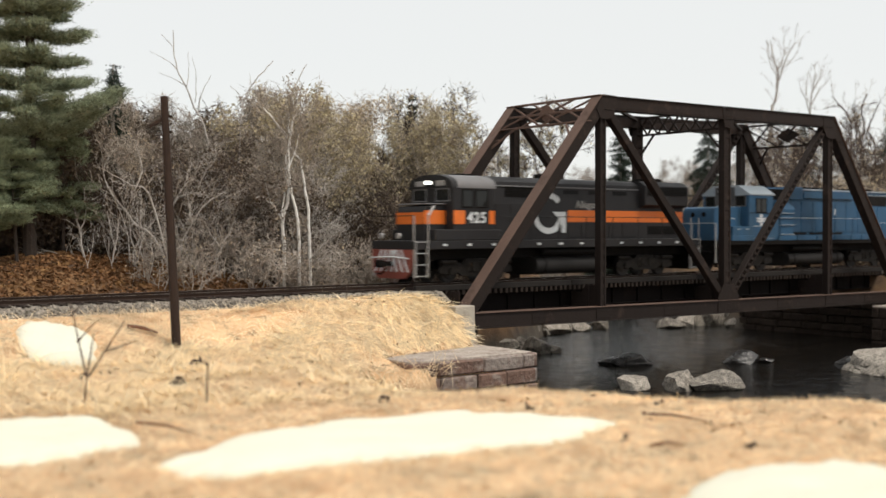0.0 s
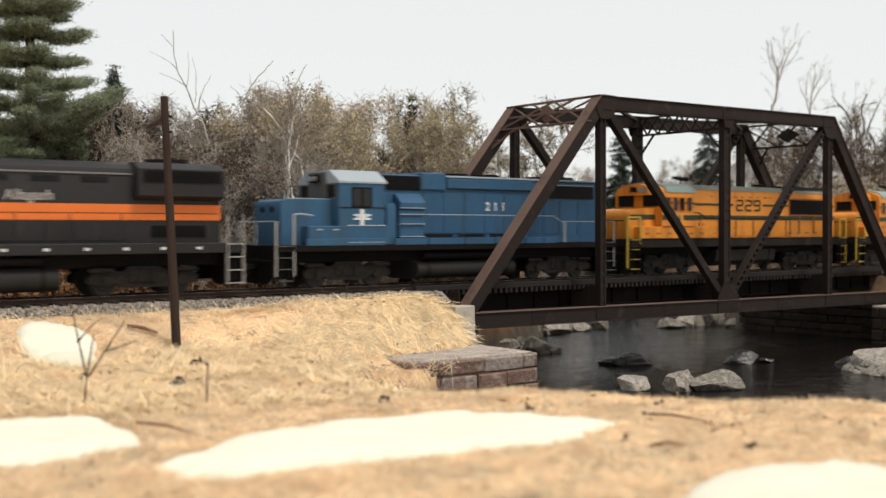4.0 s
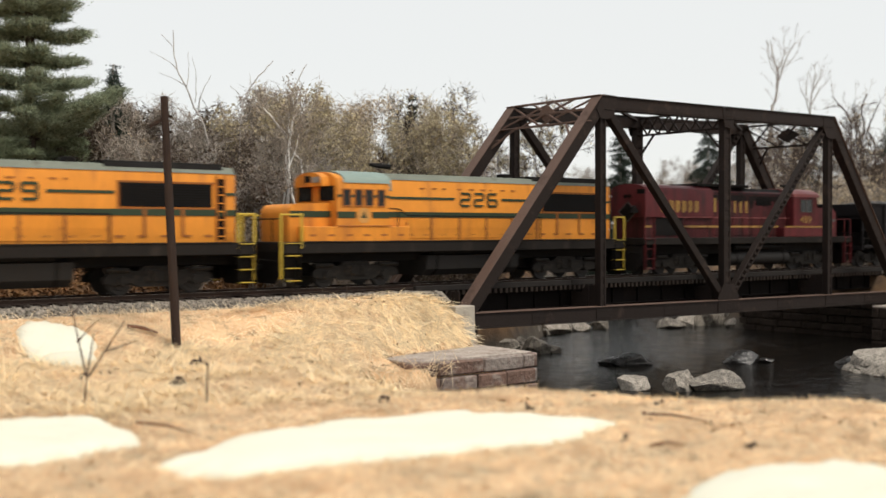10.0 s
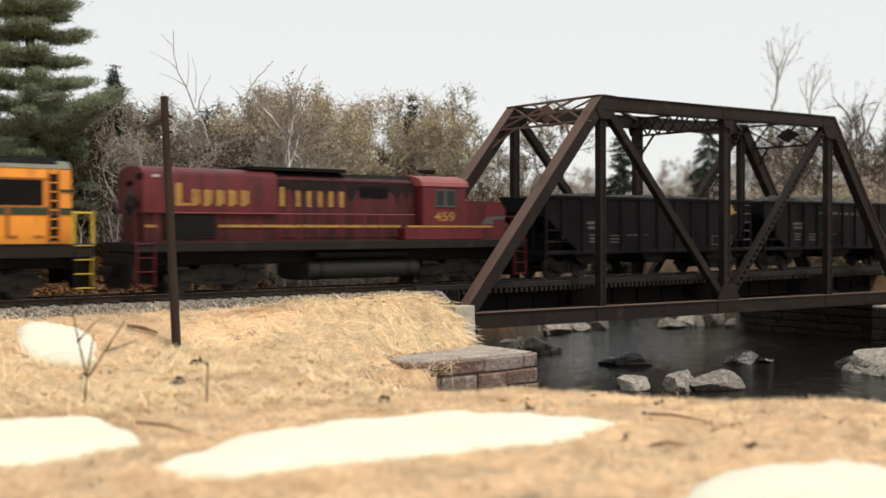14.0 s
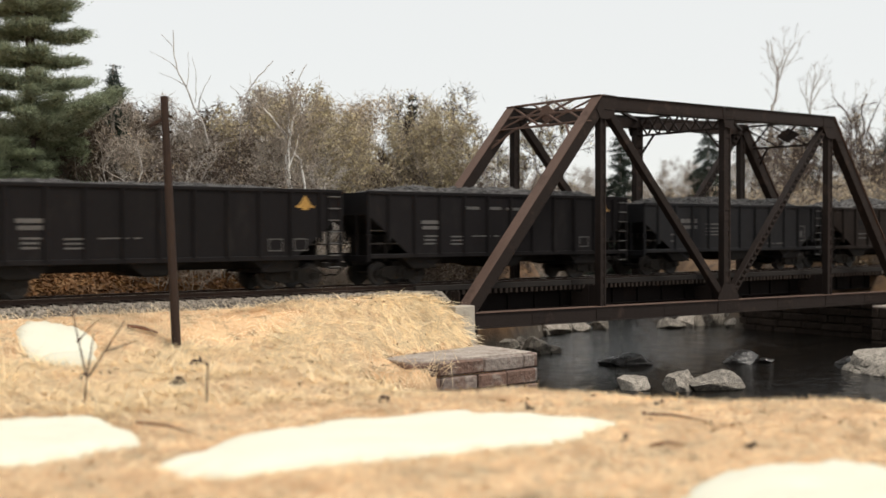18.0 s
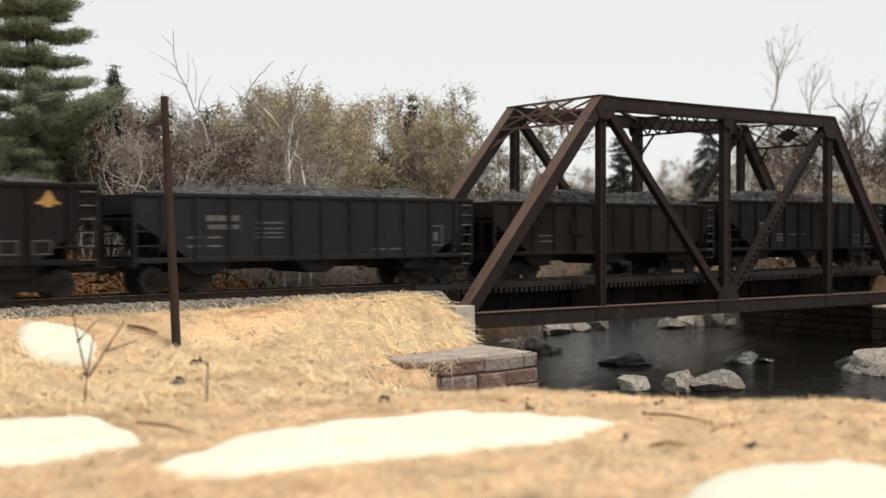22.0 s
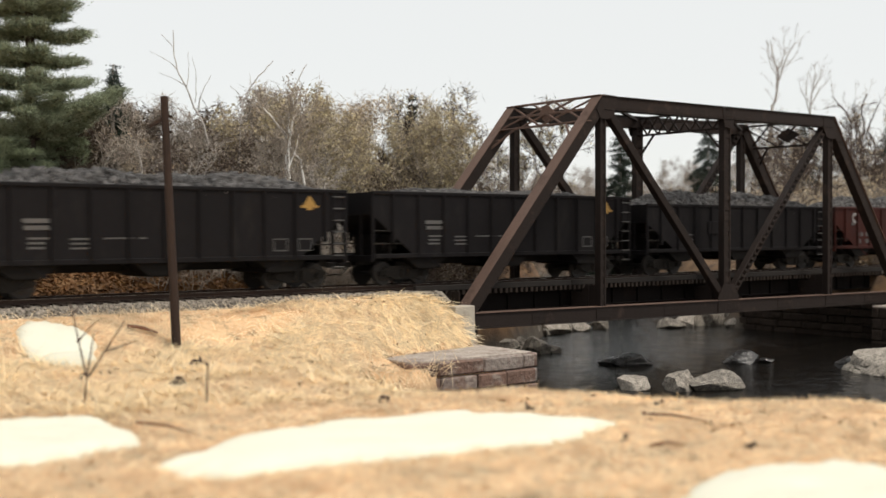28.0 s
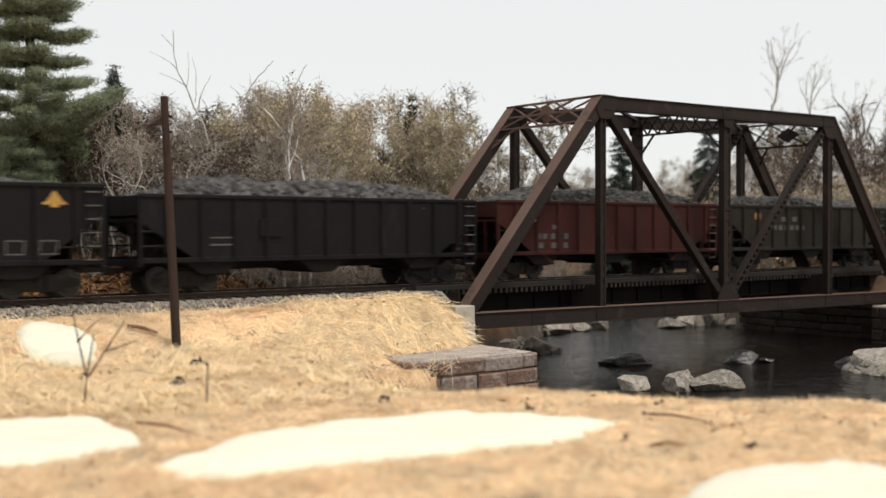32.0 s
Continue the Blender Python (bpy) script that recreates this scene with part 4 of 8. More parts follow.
frame_loco = mesh_of(Geo().prism([(-1.95, 0.42), (-1.95, 0.62), (-1.55, 0.92), (-0.75, 0.80), (-0.55, 0.98), (0.55, 0.98), (0.75, 0.80), (1.55, 0.92), (1.95, 0.62), (1.95, 0.42), (1.6, 0.36), (1.0, 0.42), (0.75, 0.28), (-0.75, 0.28), (-1.0, 0.42), (-1.6, 0.36)], -0.07, 0.07, "y")
                     .box(-0.5, 0.5, -0.12, -0.07, 0.45, 0.85, 0.02).box(-0.5, 0.5, 0.07, 0.12, 0.45, 0.85, 0.02)
                     .tube((-1.3, -0.16, 0.5), (-1.3, 0.16, 0.5), 0.17, 0.17, 12).tube((1.3, -0.16, 0.5), (1.3, 0.16, 0.5), 0.17, 0.17, 12)
                     .tube((-0.25, -0.14, 0.5), (-0.25, -0.14, 0.85), 0.07).tube((0.25, -0.14, 0.5), (0.25, -0.14, 0.85), 0.07)
                     .tube((-1.9, -0.1, 0.86), (-1.1, -0.1, 0.86), 0.09).tube((1.1, -0.1, 0.86), (1.9, -0.1, 0.86), 0.09), "side_frame", TRUCK)
frame_car = mesh_of(Geo().prism([(-1.2, 0.38), (-1.2, 0.58), (-0.75, 0.76), (0.75, 0.76), (1.2, 0.58), (1.2, 0.38), (0.85, 0.38), (0.5, 0.24), (-0.5, 0.24), (-0.85, 0.38)], -0.06, 0.06, "y")
                    .tube((-0.89, -0.13, 0.47), (-0.89, 0.13, 0.47), 0.14, 0.12, 10).tube((0.89, -0.13, 0.47), (0.89, 0.13, 0.47), 0.14, 0.12, 10)
                    .tube((-0.15, -0.09, 0.32), (-0.15, -0.09, 0.68), 0.065).tube((0.15, -0.09, 0.32), (0.15, -0.09, 0.68), 0.065).tube((0, 0.09, 0.32), (0, 0.09, 0.68), 0.065), "side_frame", TRUCK)


def truck(car, x, wheelbase, frame_mesh):
    t = part("truck", Geo().box(-0.35, 0.35, -0.95, 0.95, 0.45, 0.95, 0.03), BLACK, car, at=(x, 0, 0))
    for y in (-0.98, 0.98):
        part("side_frame", frame_mesh, None, t, at=(0, y, 0))
    for dx in (-wheelbase / 2, wheelbase / 2):
        wheelset(t, dx)


def coupler(car, x, sg):
    g = Geo().box(min(x, x + sg * 0.55), max(x, x + sg * 0.55), -0.09, 0.09, 0.72, 0.92, 0.02)
    g.box(x + sg * 0.62 - 0.14, x + sg * 0.62 + 0.14, -0.2, 0.2, 0.68, 0.98, 0.04)
    part("coupler", g, BLACK, car)
    part("air_hose", Geo().tube((x, 0.3, 0.7), (x + sg * 0.35, 0.32, 0.4), 0.03).tube((x + sg * 0.35, 0.32, 0.4), (x + sg * 0.6, 0.25, 0.45), 0.03), BLACK, car)


def letters(text, size, depth_y, x, z, material, car, label="", name="road_number", stretch=1.0, flip=False, space=1.08):
    cu = bpy.data.curves.new("text", "FONT")
    cu.body, cu.size, cu.align_x, cu.offset = text, size, "CENTER", size * 0.022
    cu.space_character = space
    cu.extrude = 0.008
    tmp = new("text", cu)
    me = bpy.data.meshes.new_from_object(tmp.evaluated_get(bpy.context.evaluated_depsgraph_get()))
    bpy.data.objects.remove(tmp)
    for v in me.vertices:
        px, pz, pd = v.co.x * stretch, v.co.y, v.co.z
        v.co = Vector(((x + (-px if flip else px)) * K, (depth_y + (pd if flip else -pd)) * K, (z + pz) * K))
    me.materials.clear()
    me.materials.append(material)
    return part(name, me, None, car, label)


SEGMENTS = {"2": "tcbrq", "9": "tcblrs", "6": "tcblqs"}


def block_number(text, y, x, z, w, h, pitch, t, material, car, flip):
    """Octagonal block digits out of straight strokes with cut corners."""
    span, c = pitch * (len(text) - 1) + w, t * 0.55
    for k, ch in enumerate(text):
        g = Geo()
        x0, zm = x + k * pitch, z + h / 2
        strokes = {"t": (x0 + c, x0 + w - c, z + h - t, z + h), "c": (x0 + c, x0 + w - c, zm - t / 2, zm + t / 2), "b": (x0 + c, x0 + w - c, z, z + t),
                   "l": (x0, x0 + t * 1.1, zm + c * 0.5, z + h - c), "r": (x0 + w - t * 1.1, x0 + w, zm + c * 0.5, z + h - c),
                   "q": (x0, x0 + t * 1.1, z + c, zm - c * 0.5), "s": (x0 + w - t * 1.1, x0 + w, z + c, zm - c * 0.5)}
        for key in SEGMENTS[ch]:
            a, b, z0, z1 = strokes[key]
            if flip:
                a, b = 2 * x + span - b, 2 * x + span - a
            g.box(a, b, y - 0.006, y + 0.006, z0, z1)
        part("road_digit", g, material, car, "dark green block digit", smooth=0)


def bars(car, rows, y, material, name="lettering", label=""):
    """Plain bars in place of lettering that cannot be read: (x0, x1, z0, z1)."""
    if name == "lettering":
        for x0, x1, z0, z1 in rows:
            part(name, Geo().box(x0, x1, y - 0.006, y + 0.006, z0, z1), material, car, label, smooth=0)
        return None
    g = Geo()
    for x0, x1, z0, z1 in rows:
        g.box(x0, x1, y - 0.006, y + 0.006, z0, z1)
    return part(name, g, material, car, label, smooth=0)


def rail_line(name, pts, r, material, car, posts=(), foot=0.0, label=""):
    g = Geo()
    for a, b in zip(pts[:-1], pts[1:]):
        g.tube(a, b, r, r, 6)
    for p in posts:
        g.tube((p[0], p[1], foot), p, r, r, 6)
    return part(name, g, material, car, label)


def steps(car, x, y, w, z0, z1, material, rungs=4, stringer=None):
    """A corner stepwell: two stringers, rungs, and handrail stanchions above."""
    sg = -1 if y < 0 else 1
    g = Geo().box(x - w / 2 - 0.02, x - w / 2 + 0.02, y - 0.05, y + 0.12, z0, z1, 0.01).box(x + w / 2 - 0.02, x + w / 2 + 0.02, y - 0.05, y + 0.12, z0, z1, 0.01)
    s = part("corner_steps", g, stringer or material, car)
    part("step_back", Geo().box(x - w / 2 + 0.02, x + w / 2 - 0.02, y - sg * 0.21 - 0.015, y - sg * 0.21 + 0.015, z0 + 0.12, z1 - 0.02), BLACK, s)
    for k in range(rungs):
        z = z0 + 0.05 + (z1 - z0 - 0.1) * k / (rungs - 1)
        part("tread", Geo().box(x - w / 2, x + w / 2, y - 0.07, y + 0.2, z - 0.016, z + 0.016, 0.006), material, s)
    return s


def stanchions(car, x, w, y, z0, z1, material):
    g = Geo()
    for dx in (-w / 2, w / 2):
        g.tube((x + dx, y, z0), (x + dx, y, z1), 0.028, 0.028, 6)
    return part("handrail_stanchion", g, material, car)


def roof_profile(half, z0, z1, zr, n=7):
    """A body section: straight sides to z1, then an arched roof up to zr."""
    pts = [(half, z0), (half, z1)]
    for k in range(1, n):
        a = math.pi * k / n
        pts.append((half * math.cos(a), z1 + (zr - z1) * math.sin(a) ** 0.8))
    return pts + [(-half, z1), (-half, z0)]


def window(car, face, a0, a1, z0, z1, at, trim, label="dark cab window"):
    """A framed pane in a side ('y') or an end ('x') at the given place."""
    sg = -1 if at < 0 or face == "f" else 1
    if face == "y":
        p = part("window", Geo().box(a0, a1, at - 0.012, at + 0.012, z0, z1), GLASS, car, label)
        g = Geo()
        for b0, b1, c0, c1 in ((a0 - 0.05, a0, z0 - 0.05, z1 + 0.05), (a1, a1 + 0.05, z0 - 0.05, z1 + 0.05), (a0, a1, z0 - 0.05, z0), (a0, a1, z1, z1 + 0.05)):
            g.box(b0, b1, at - 0.03, at + 0.03, c0, c1, 0.008)
    else:
        p = part("window", Geo().box(at - 0.012, at + 0.012, a0, a1, z0, z1), GLASS, car, label)
        g = Geo()
        for b0, b1, c0, c1 in ((a0 - 0.05, a0, z0 - 0.05, z1 + 0.05), (a1, a1 + 0.05, z0 - 0.05, z1 + 0.05), (a0, a1, z0 - 0.05, z0), (a0, a1, z1, z1 + 0.05)):
            g.box(at - 0.03, at + 0.03, b0, b1, c0, c1, 0.008)
    part("window_frame", g, trim, p)
    return p


def grille(car, x0, x1, z0, z1, y, n, name="radiator_grille", vertical=False, louvre=None):
    g = part(name, Geo().box(x0, x1, y - 0.01, y + 0.01, z0, z1), GRILLE, car, "black louvred grille")
    s = Geo()
    for k in range(n):
        if vertical:
            x = x0 + (x1 - x0) * (k + 0.5) / n
            s.box(x - 0.015, x + 0.015, y - 0.035, y + 0.035, z0, z1)
        else:
            z = z0 + (z1 - z0) * (k + 0.5) / n
            s.box(x0, x1, y - 0.035, y + 0.035, z - 0.018, z + 0.018)
    part("louvres", s, louvre or BLACK, g)
    return g


def doors(car, xs, half, z0, z1, material, hinge=None):
    """Hood doors: thin raised panels with hinges and a latch, on both sides."""
    for x0, x1 in zip(xs[:-1], xs[1:]):
        for sg in (-1, 1):
            y = sg * (half + 0.012)
            d = part("hood_door", Geo().box(x0 + 0.03, x1 - 0.03, y - 0.014, y + 0.014, z0, z1, 0.006), material, car)
            h = Geo()
            for z in (z0 + 0.2, z1 - 0.2):
                h.box(x0 + 0.02, x0 + 0.07, y - 0.025, y + 0.025, z - 0.05, z + 0.05)
            h.box(x1 - 0.14, x1 - 0.1, y - 0.03, y + 0.03, (z0 + z1) / 2 - 0.06, (z0 + z1) / 2 + 0.06)
            part("hinge", h, hinge or material, d)


def fan(car, x, r, z, material):
    f = part("roof_fan", Geo().tube((x, 0, z - 0.1), (x, 0, z + 0.12), r, r * 0.96, 20), material, car)
    g = Geo()
    for k in range(8):
        a = math.pi * k / 8
        g.beam((x - r * 0.9 * math.cos(a), -r * 0.9 * math.sin(a), z + 0.125), (x + r * 0.9 * math.cos(a), r * 0.9 * math.sin(a), z + 0.125), 0.03, 0.02)
    part("fan_guard", g, BLACK, f)


def chassis(car, length, tank, trucks, sill, zs, tank_round, rails, step_mat, rail_mat=None, post_mat=None):
    """Underframe, walkway edge, trucks, tank, steps, couplers and pilots shared by the engines."""
    part("underframe", Geo().box(0.1, length - 0.1, -0.75, 0.75, 0.95, zs[0] + 0.1, 0.03), BLACK, car)
    part("walkway", Geo().box(0.05, length - 0.05, -1.5, 1.5, zs[0], zs[1], 0.02), sill, car)
    x0, x1, z0, z1 = tank
    if tank_round:
        zc, rz = (z0 + z1) / 2, (z1 - z0) / 2
        prof = [(1.22 * math.copysign(abs(math.cos(a)) ** 0.5, math.cos(a)), zc + rz * math.copysign(abs(math.sin(a)) ** 0.75, math.sin(a))) for a in (2 * math.pi * k / 24 for k in range(24))]
    else:
        prof = [(-1.2, z0 + 0.25), (-1.3, z1), (1.3, z1), (1.2, z0 + 0.25), (0.9, z0), (-0.9, z0)]
    t = part("fuel_tank", Geo().prism(prof, x0, x1), TANK, car)
    for xs in (x0 + 0.5, x1 - 0.58):
        part("tank_strap", Geo().prism([(y * 1.015, (z - (z0 + z1) / 2) * 1.03 + (z0 + z1) / 2) for y, z in prof], xs, xs + 0.08), BLACK, t)
    part("air_reservoir", Geo().tube((x0 + 0.3, -1.15, z1 + 0.17), (x1 - 0.6, -1.15, z1 + 0.17), 0.14, 0.14, 10), BLACK, car)
    for x in trucks:
        truck(car, x, 2.6, frame_loco)
    for x in (0.48, length - 0.42) if step_mat is P_SAFETY else (0.42, length - 0.42):
        for y in (-1.48, 1.36):
            steps(car, x, y, 0.62, 0.28, zs[1], step_mat, stringer=BLACK if step_mat in (P_SAFETY, P_FADE) else None)
    coupler(car, 0.05, -1)
    coupler(car, length - 0.05, 1)
    # handrails along the walkway
    for y in (-1.44, 1.44):
        for pts in rails:
            n = max(2, int(abs(pts[-1][0] - pts[0][0]) / 1.7))
            posts = [(pts[0][0] + (pts[-1][0] - pts[0][0]) * k / n, y, pts[0][1]) for k in range(n + 1)]
            hr = rail_line("handrail", [(a, y, b) for a, b in pts], 0.017, rail_mat or step_mat, car)
            for p in posts[1:-1]:
                part("rail_post", Geo().tube((p[0], p[1], zs[1]), p, 0.02, 0.02, 6), post_mat or rail_mat or step_mat, hr)


def pilot(car, x, sg, material, striped=False):
    p = part("pilot", Geo().prism([(-1.35, 1.4), (1.35, 1.4), (1.3, 0.5), (0.9, 0.22), (-0.9, 0.22), (-1.3, 0.5)], x, x + 0.08), material, car)
    if striped:
        for k in range(-3, 4):
            a = k * 0.38
            g = Geo().prism([(a - 0.07, 0.5), (a + 0.07, 0.5), (a * 0.8 + 0.07 + 0.25 * (1 if k < 0 else -1), 1.38), (a * 0.8 - 0.07 + 0.25 * (1 if k < 0 else -1), 1.38)], x - 0.012, x - 0.004)
            part("stripe", g, P_WHITE, p, "white warning stripe", smooth=0)
    rail_line("uncoupling_lever", [(x - 0.1, -1.3, 1.05), (x - 0.12, -0.3, 1.1), (x - 0.12, 0.3, 1.1), (x - 0.1, 1.3, 1.05)], 0.03, P_WHITE if striped else BLACK, car)


def engine(name, front, length, label):
    car = tagged(base(name, (front, 0, 0)), label, "locomotive", group="train engines")
    TRAIN.append((car, front))
    return car


# -- charcoal engine with an orange band --
e1 = engine("diesel_locomotive", -6.25, 17.7, "charcoal grey model diesel locomotive with orange band and headlights lit")
chassis(e1, 17.7, (6.94, 11.23, 0.2, 1.05), (3.6, 14.1), P_GREY, (1.4, 1.75), True, [[(4.6, 2.75), (16.6, 2.75)]], CHROME, P_GREY)
hood = part("long_hood", Geo().prism(roof_profile(0.95, 1.75, 4.05, 4.5, 9), 4.25, 13.8), P_GREY, e1)
part("radiator_section", Geo().prism([(-0.95, 1.75), (-0.95, 3.2), (-1.32, 3.35), (-1.32, 4.25), (-0.95, 4.48), (0.95, 4.48), (1.32, 4.25), (1.32, 3.35), (0.95, 3.2), (0.95, 1.75)], 13.8, 16.95), P_GREY, e1)
for y in (-1.335, 1.335):
    grille(e1, 14.0, 16.8, 3.8, 4.2, y, 5)
part("nose", Geo().prism([(0.95, 1.75), (0.95, 2.9), (1.1, 3.15), (2.1, 3.25), (2.1, 1.75)], -0.95, 0.95, "y"), P_GREY, e1)
part("cab", Geo().box(2.05, 4.25, -1.48, 1.48, 1.75, 4.0, 0.04), P_GREY, e1)
part("cab_roof", Geo().prism(roof_profile(1.5, 3.9, 3.98, 4.5, 12), 2.26, 4.31), P_ROOF, e1, "light grey rounded cab roof")
part("cab_brow", Geo().prism(roof_profile(1.48, 3.9, 3.97, 4.48, 12), 1.98, 2.26), P_GREY, e1)
part("roof_hatch", Geo().box(3.2, 4.0, -0.4, 0.4, 4.46, 4.56, 0.03), BLACK, e1)
for y in (-1.2, 1.2):
    part("battery_box", Geo().box(1.1, 4.6, y - 0.3, y + 0.3, 1.75, 2.2, 0.03), P_GREY, e1)
for y in (-1.49, 1.49):
    window(e1, "y", 2.55, 3.05, 3.15, 3.8, y, BLACK)
    window(e1, "y", 3.25, 3.85, 3.15, 3.8, y, BLACK)
    part("orange_band", Geo().box(2.06, 2.65, y - 0.006, y + 0.006, 2.42, 2.98).box(3.95, 4.25, y - 0.006, y + 0.006, 2.42, 2.98), P_ORANGE, e1)
for y0, y1 in ((-1.2, -0.35), (0.35, 1.2)):
    window(e1, "x", y0, y1, 3.4, 3.85, 2.04, P_ROOF)
for y in (-0.956, 0.956):
    part("orange_band", Geo().box(0.96, 2.06, y - 0.006, y + 0.006, 2.42, 2.98), P_ORANGE, e1)
    part("orange_band", Geo().box(9.05, 16.95, y - 0.006, y + 0.006, 2.53, 3.06), P_ORANGE, e1)
part("orange_band", Geo().box(0.93, 0.95, -0.94, 0.94, 2.42, 2.9), P_ORANGE, e1)
part("headlight", Geo().box(1.9, 2.05, -0.3, 0.3, 4.02, 4.28, 0.02), BLACK, e1)
for y in (-0.14, 0.14):
    part("headlight_lens", Geo().tube((1.86, y, 4.15), (1.91, y, 4.15), 0.075, 0.075, 12), LAMP, e1, "lit warm white headlight")
part("number_board", Geo().box(1.96, 2.0, -1.0, -0.4, 4.0, 4.22, 0.01).box(1.96, 2.0, 0.4, 1.0, 4.0, 4.22, 0.01), P_CHALK, e1)
for y in (-0.6, 0.6):
    part("ditch_light", Geo().tube((0.0, y, 1.95), (-0.12, y, 1.95), 0.11, 0.12, 10), CHROME, e1)
pilot(e1, 0.0, -1, P_RUST, True)
pilot(e1, 17.62, 1, BLACK)
part("nose_rim", Geo().box(1.05, 2.1, -1.0, 1.0, 3.22, 3.27, 0.01), P_ROOF, e1)
letters("425", 0.62, -1.49, 3.28, 2.48, P_WHITE, e1, "white road number", stretch=1.05)
letters("425", 0.62, 1.49, 3.28, 2.48, P_WHITE, e1, "white road number", stretch=1.05, flip=True)
for sg in (-1, 1):
    y = sg * 0.962
    arc = [radians(40 + 260 * k / 32) for k in range(33)]
    ring = [(7.85 + 1.02 * 0.92 * math.cos(a), 2.92 + 0.92 * math.sin(a)) for a in arc] + [(7.85 + 1.02 * 0.66 * math.cos(a), 2.92 + 0.66 * math.sin(a)) for a in arc[::-1]]
    g = Geo().prism(ring, y - 0.005, y + 0.005, "y")
    arrow = Geo().prism([(8.1, 2.98), (8.92, 2.98), (8.92, 2.05), (8.68, 2.05), (8.66, 2.5), (8.36, 2.1), (8.14, 2.2), (8.46, 2.7)], y - 0.006, y + 0.006, "y")
    part("round_emblem", g, P_WHITE, e1, "large white open-ring emblem", smooth=0)
    part("emblem_arrow", arrow, P_WHITE, e1, "white arrow in the ring emblem", smooth=0)
    letters("Allagash", 0.46, y + sg * 0.004, 10.34, 3.17, P_CHALK, e1, "small chalky white name lettering", "name_lettering", stretch=0.98, flip=sg > 0, space=1.05)
    grille(e1, 5.3, 7.0, 3.6, 4.05, sg * 0.955, 7, "intake_grille")
    grille(e1, 14.4, 16.4, 1.95, 2.35, sg * 0.955, 6, "blower_grille")
    for x in (8.8, 10.4, 12.0):
        part("vent", Geo().box(x, x + 0.9, y - 0.012, y + 0.012, 3.78, 3.95), GRILLE, e1)
    g = Geo()
    for k in range(12):
        g.box(1.5 + 1.3 * k, 1.68 + 1.3 * k, sg * 1.51 - 0.012, sg * 1.51 + 0.012, 1.53, 1.62)
    part("jacking_marks", g, P_WHITE, e1)
doors(e1, [9.0, 9.9, 10.8, 11.7, 12.6, 13.6], 0.95, 1.85, 2.48, P_GREY)
doors(e1, [4.7, 5.6, 6.5], 0.95, 1.85, 3.3, P_GREY)
stanchions(e1, 0.42, 0.72, -1.46, 1.7, 2.75, CHROME)
rail_line("handrail", [(0.78, -1.46, 2.75), (1.35, -1.1, 3.15)], 0.05, CHROME, e1)
stanchions(e1, 17.28, 0.6, -1.46, 1.7, 2.75, CHROME)
rail_line("end_handrail", [(0.06, -1.4, 2.75), (0.06, 1.4, 2.75)], 0.02, SILL, e1, [(0.06, -1.4, 2.75), (0.06, 1.4, 2.75)], 1.7)
part("roof_edge", Geo().box(4.6, 13.7, -0.99, -0.93, 4.03, 4.09, 0.01), P_ROOF, e1)
fan(e1, 15.4, 0.75, 4.52, BLACK)
part("exhaust_stack", Geo().box(8.0, 8.7, -0.2, 0.2, 4.4, 4.68, 0.03), BLACK, e1)

# -- blue engine --
e2 = engine("diesel_locomotive", 12.6, 17.85, "faded blue model diesel locomotive with a pale cab roof")
chassis(e2, 17.85, (6.65, 11.85, 0.2, 0.98), (3.4, 14.6), BLACK, (1.38, 1.64), True, [[(6.9, 2.80), (13.9, 2.78), (14.3, 2.56)], [(14.4, 2.55), (16.7, 2.55)]], P_FADE, P_BLUE_L, P_BLUE)
for y in (-1.49, 1.49):
    for x0, x1 in ((1.3, 4.86), (5.3, 6.9), (6.98, 8.75), (8.83, 10.4), (10.48, 12.1), (12.18, 13.2), (13.26, 14.05)):
        part("side_sill", Geo().box(x0, x1, y - 0.03, y + 0.03, 1.6, 1.86, 0.015), P_BLUE, e2)
part("nose", Geo().prism([(0.52, 1.64), (0.52, 3.12), (0.6, 3.26), (0.78, 3.34), (2.8, 3.38), (2.8, 1.64)], -1.0, 1.0, "y"), P_BLUE, e2)
part("nose_edge", Geo().box(0.72, 2.72, -1.0, -0.94, 3.33, 3.375, 0.01), P_BLUE_L, e2)
part("nose_lamp", Geo().tube((0.5, -0.35, 2.95), (0.53, -0.35, 2.95), 0.13, 0.13, 12).tube((0.5, 0.35, 2.95), (0.53, 0.35, 2.95), 0.13, 0.13, 12), BLACK, e2)
part("cab", Geo().box(2.75, 4.87, -1.48, 1.48, 1.64, 4.02, 0.04), P_BLUE, e2)
part("cab_roof", Geo().prism([(-1.52, 3.96), (-1.52, 4.03), (-0.82, 4.48), (0.82, 4.48), (1.52, 4.03), (1.52, 3.96)], 2.72, 4.93), P_BLUE_L, e2, "pale weathered blue-grey cab roof")
part("cab_front", Geo().box(2.66, 2.74, -0.62, 0.62, 3.4, 4.4, 0.03), P_FADE, e2, "dusty grey cab front")
part("headlight", Geo().box(2.5, 2.68, -0.32, 0.32, 4.0, 4.32, 0.03), BLACK, e2)
for y in (-0.15, 0.15):
    part("headlight_lens", Geo().tube((2.47, y, 4.16), (2.51, y, 4.16), 0.1, 0.1, 12), CHROME, e2)
for y0, y1 in ((-1.25, -0.68), (0.68, 1.25)):
    window(e2, "x", y0, y1, 3.42, 3.9, 2.735, P_FADE)
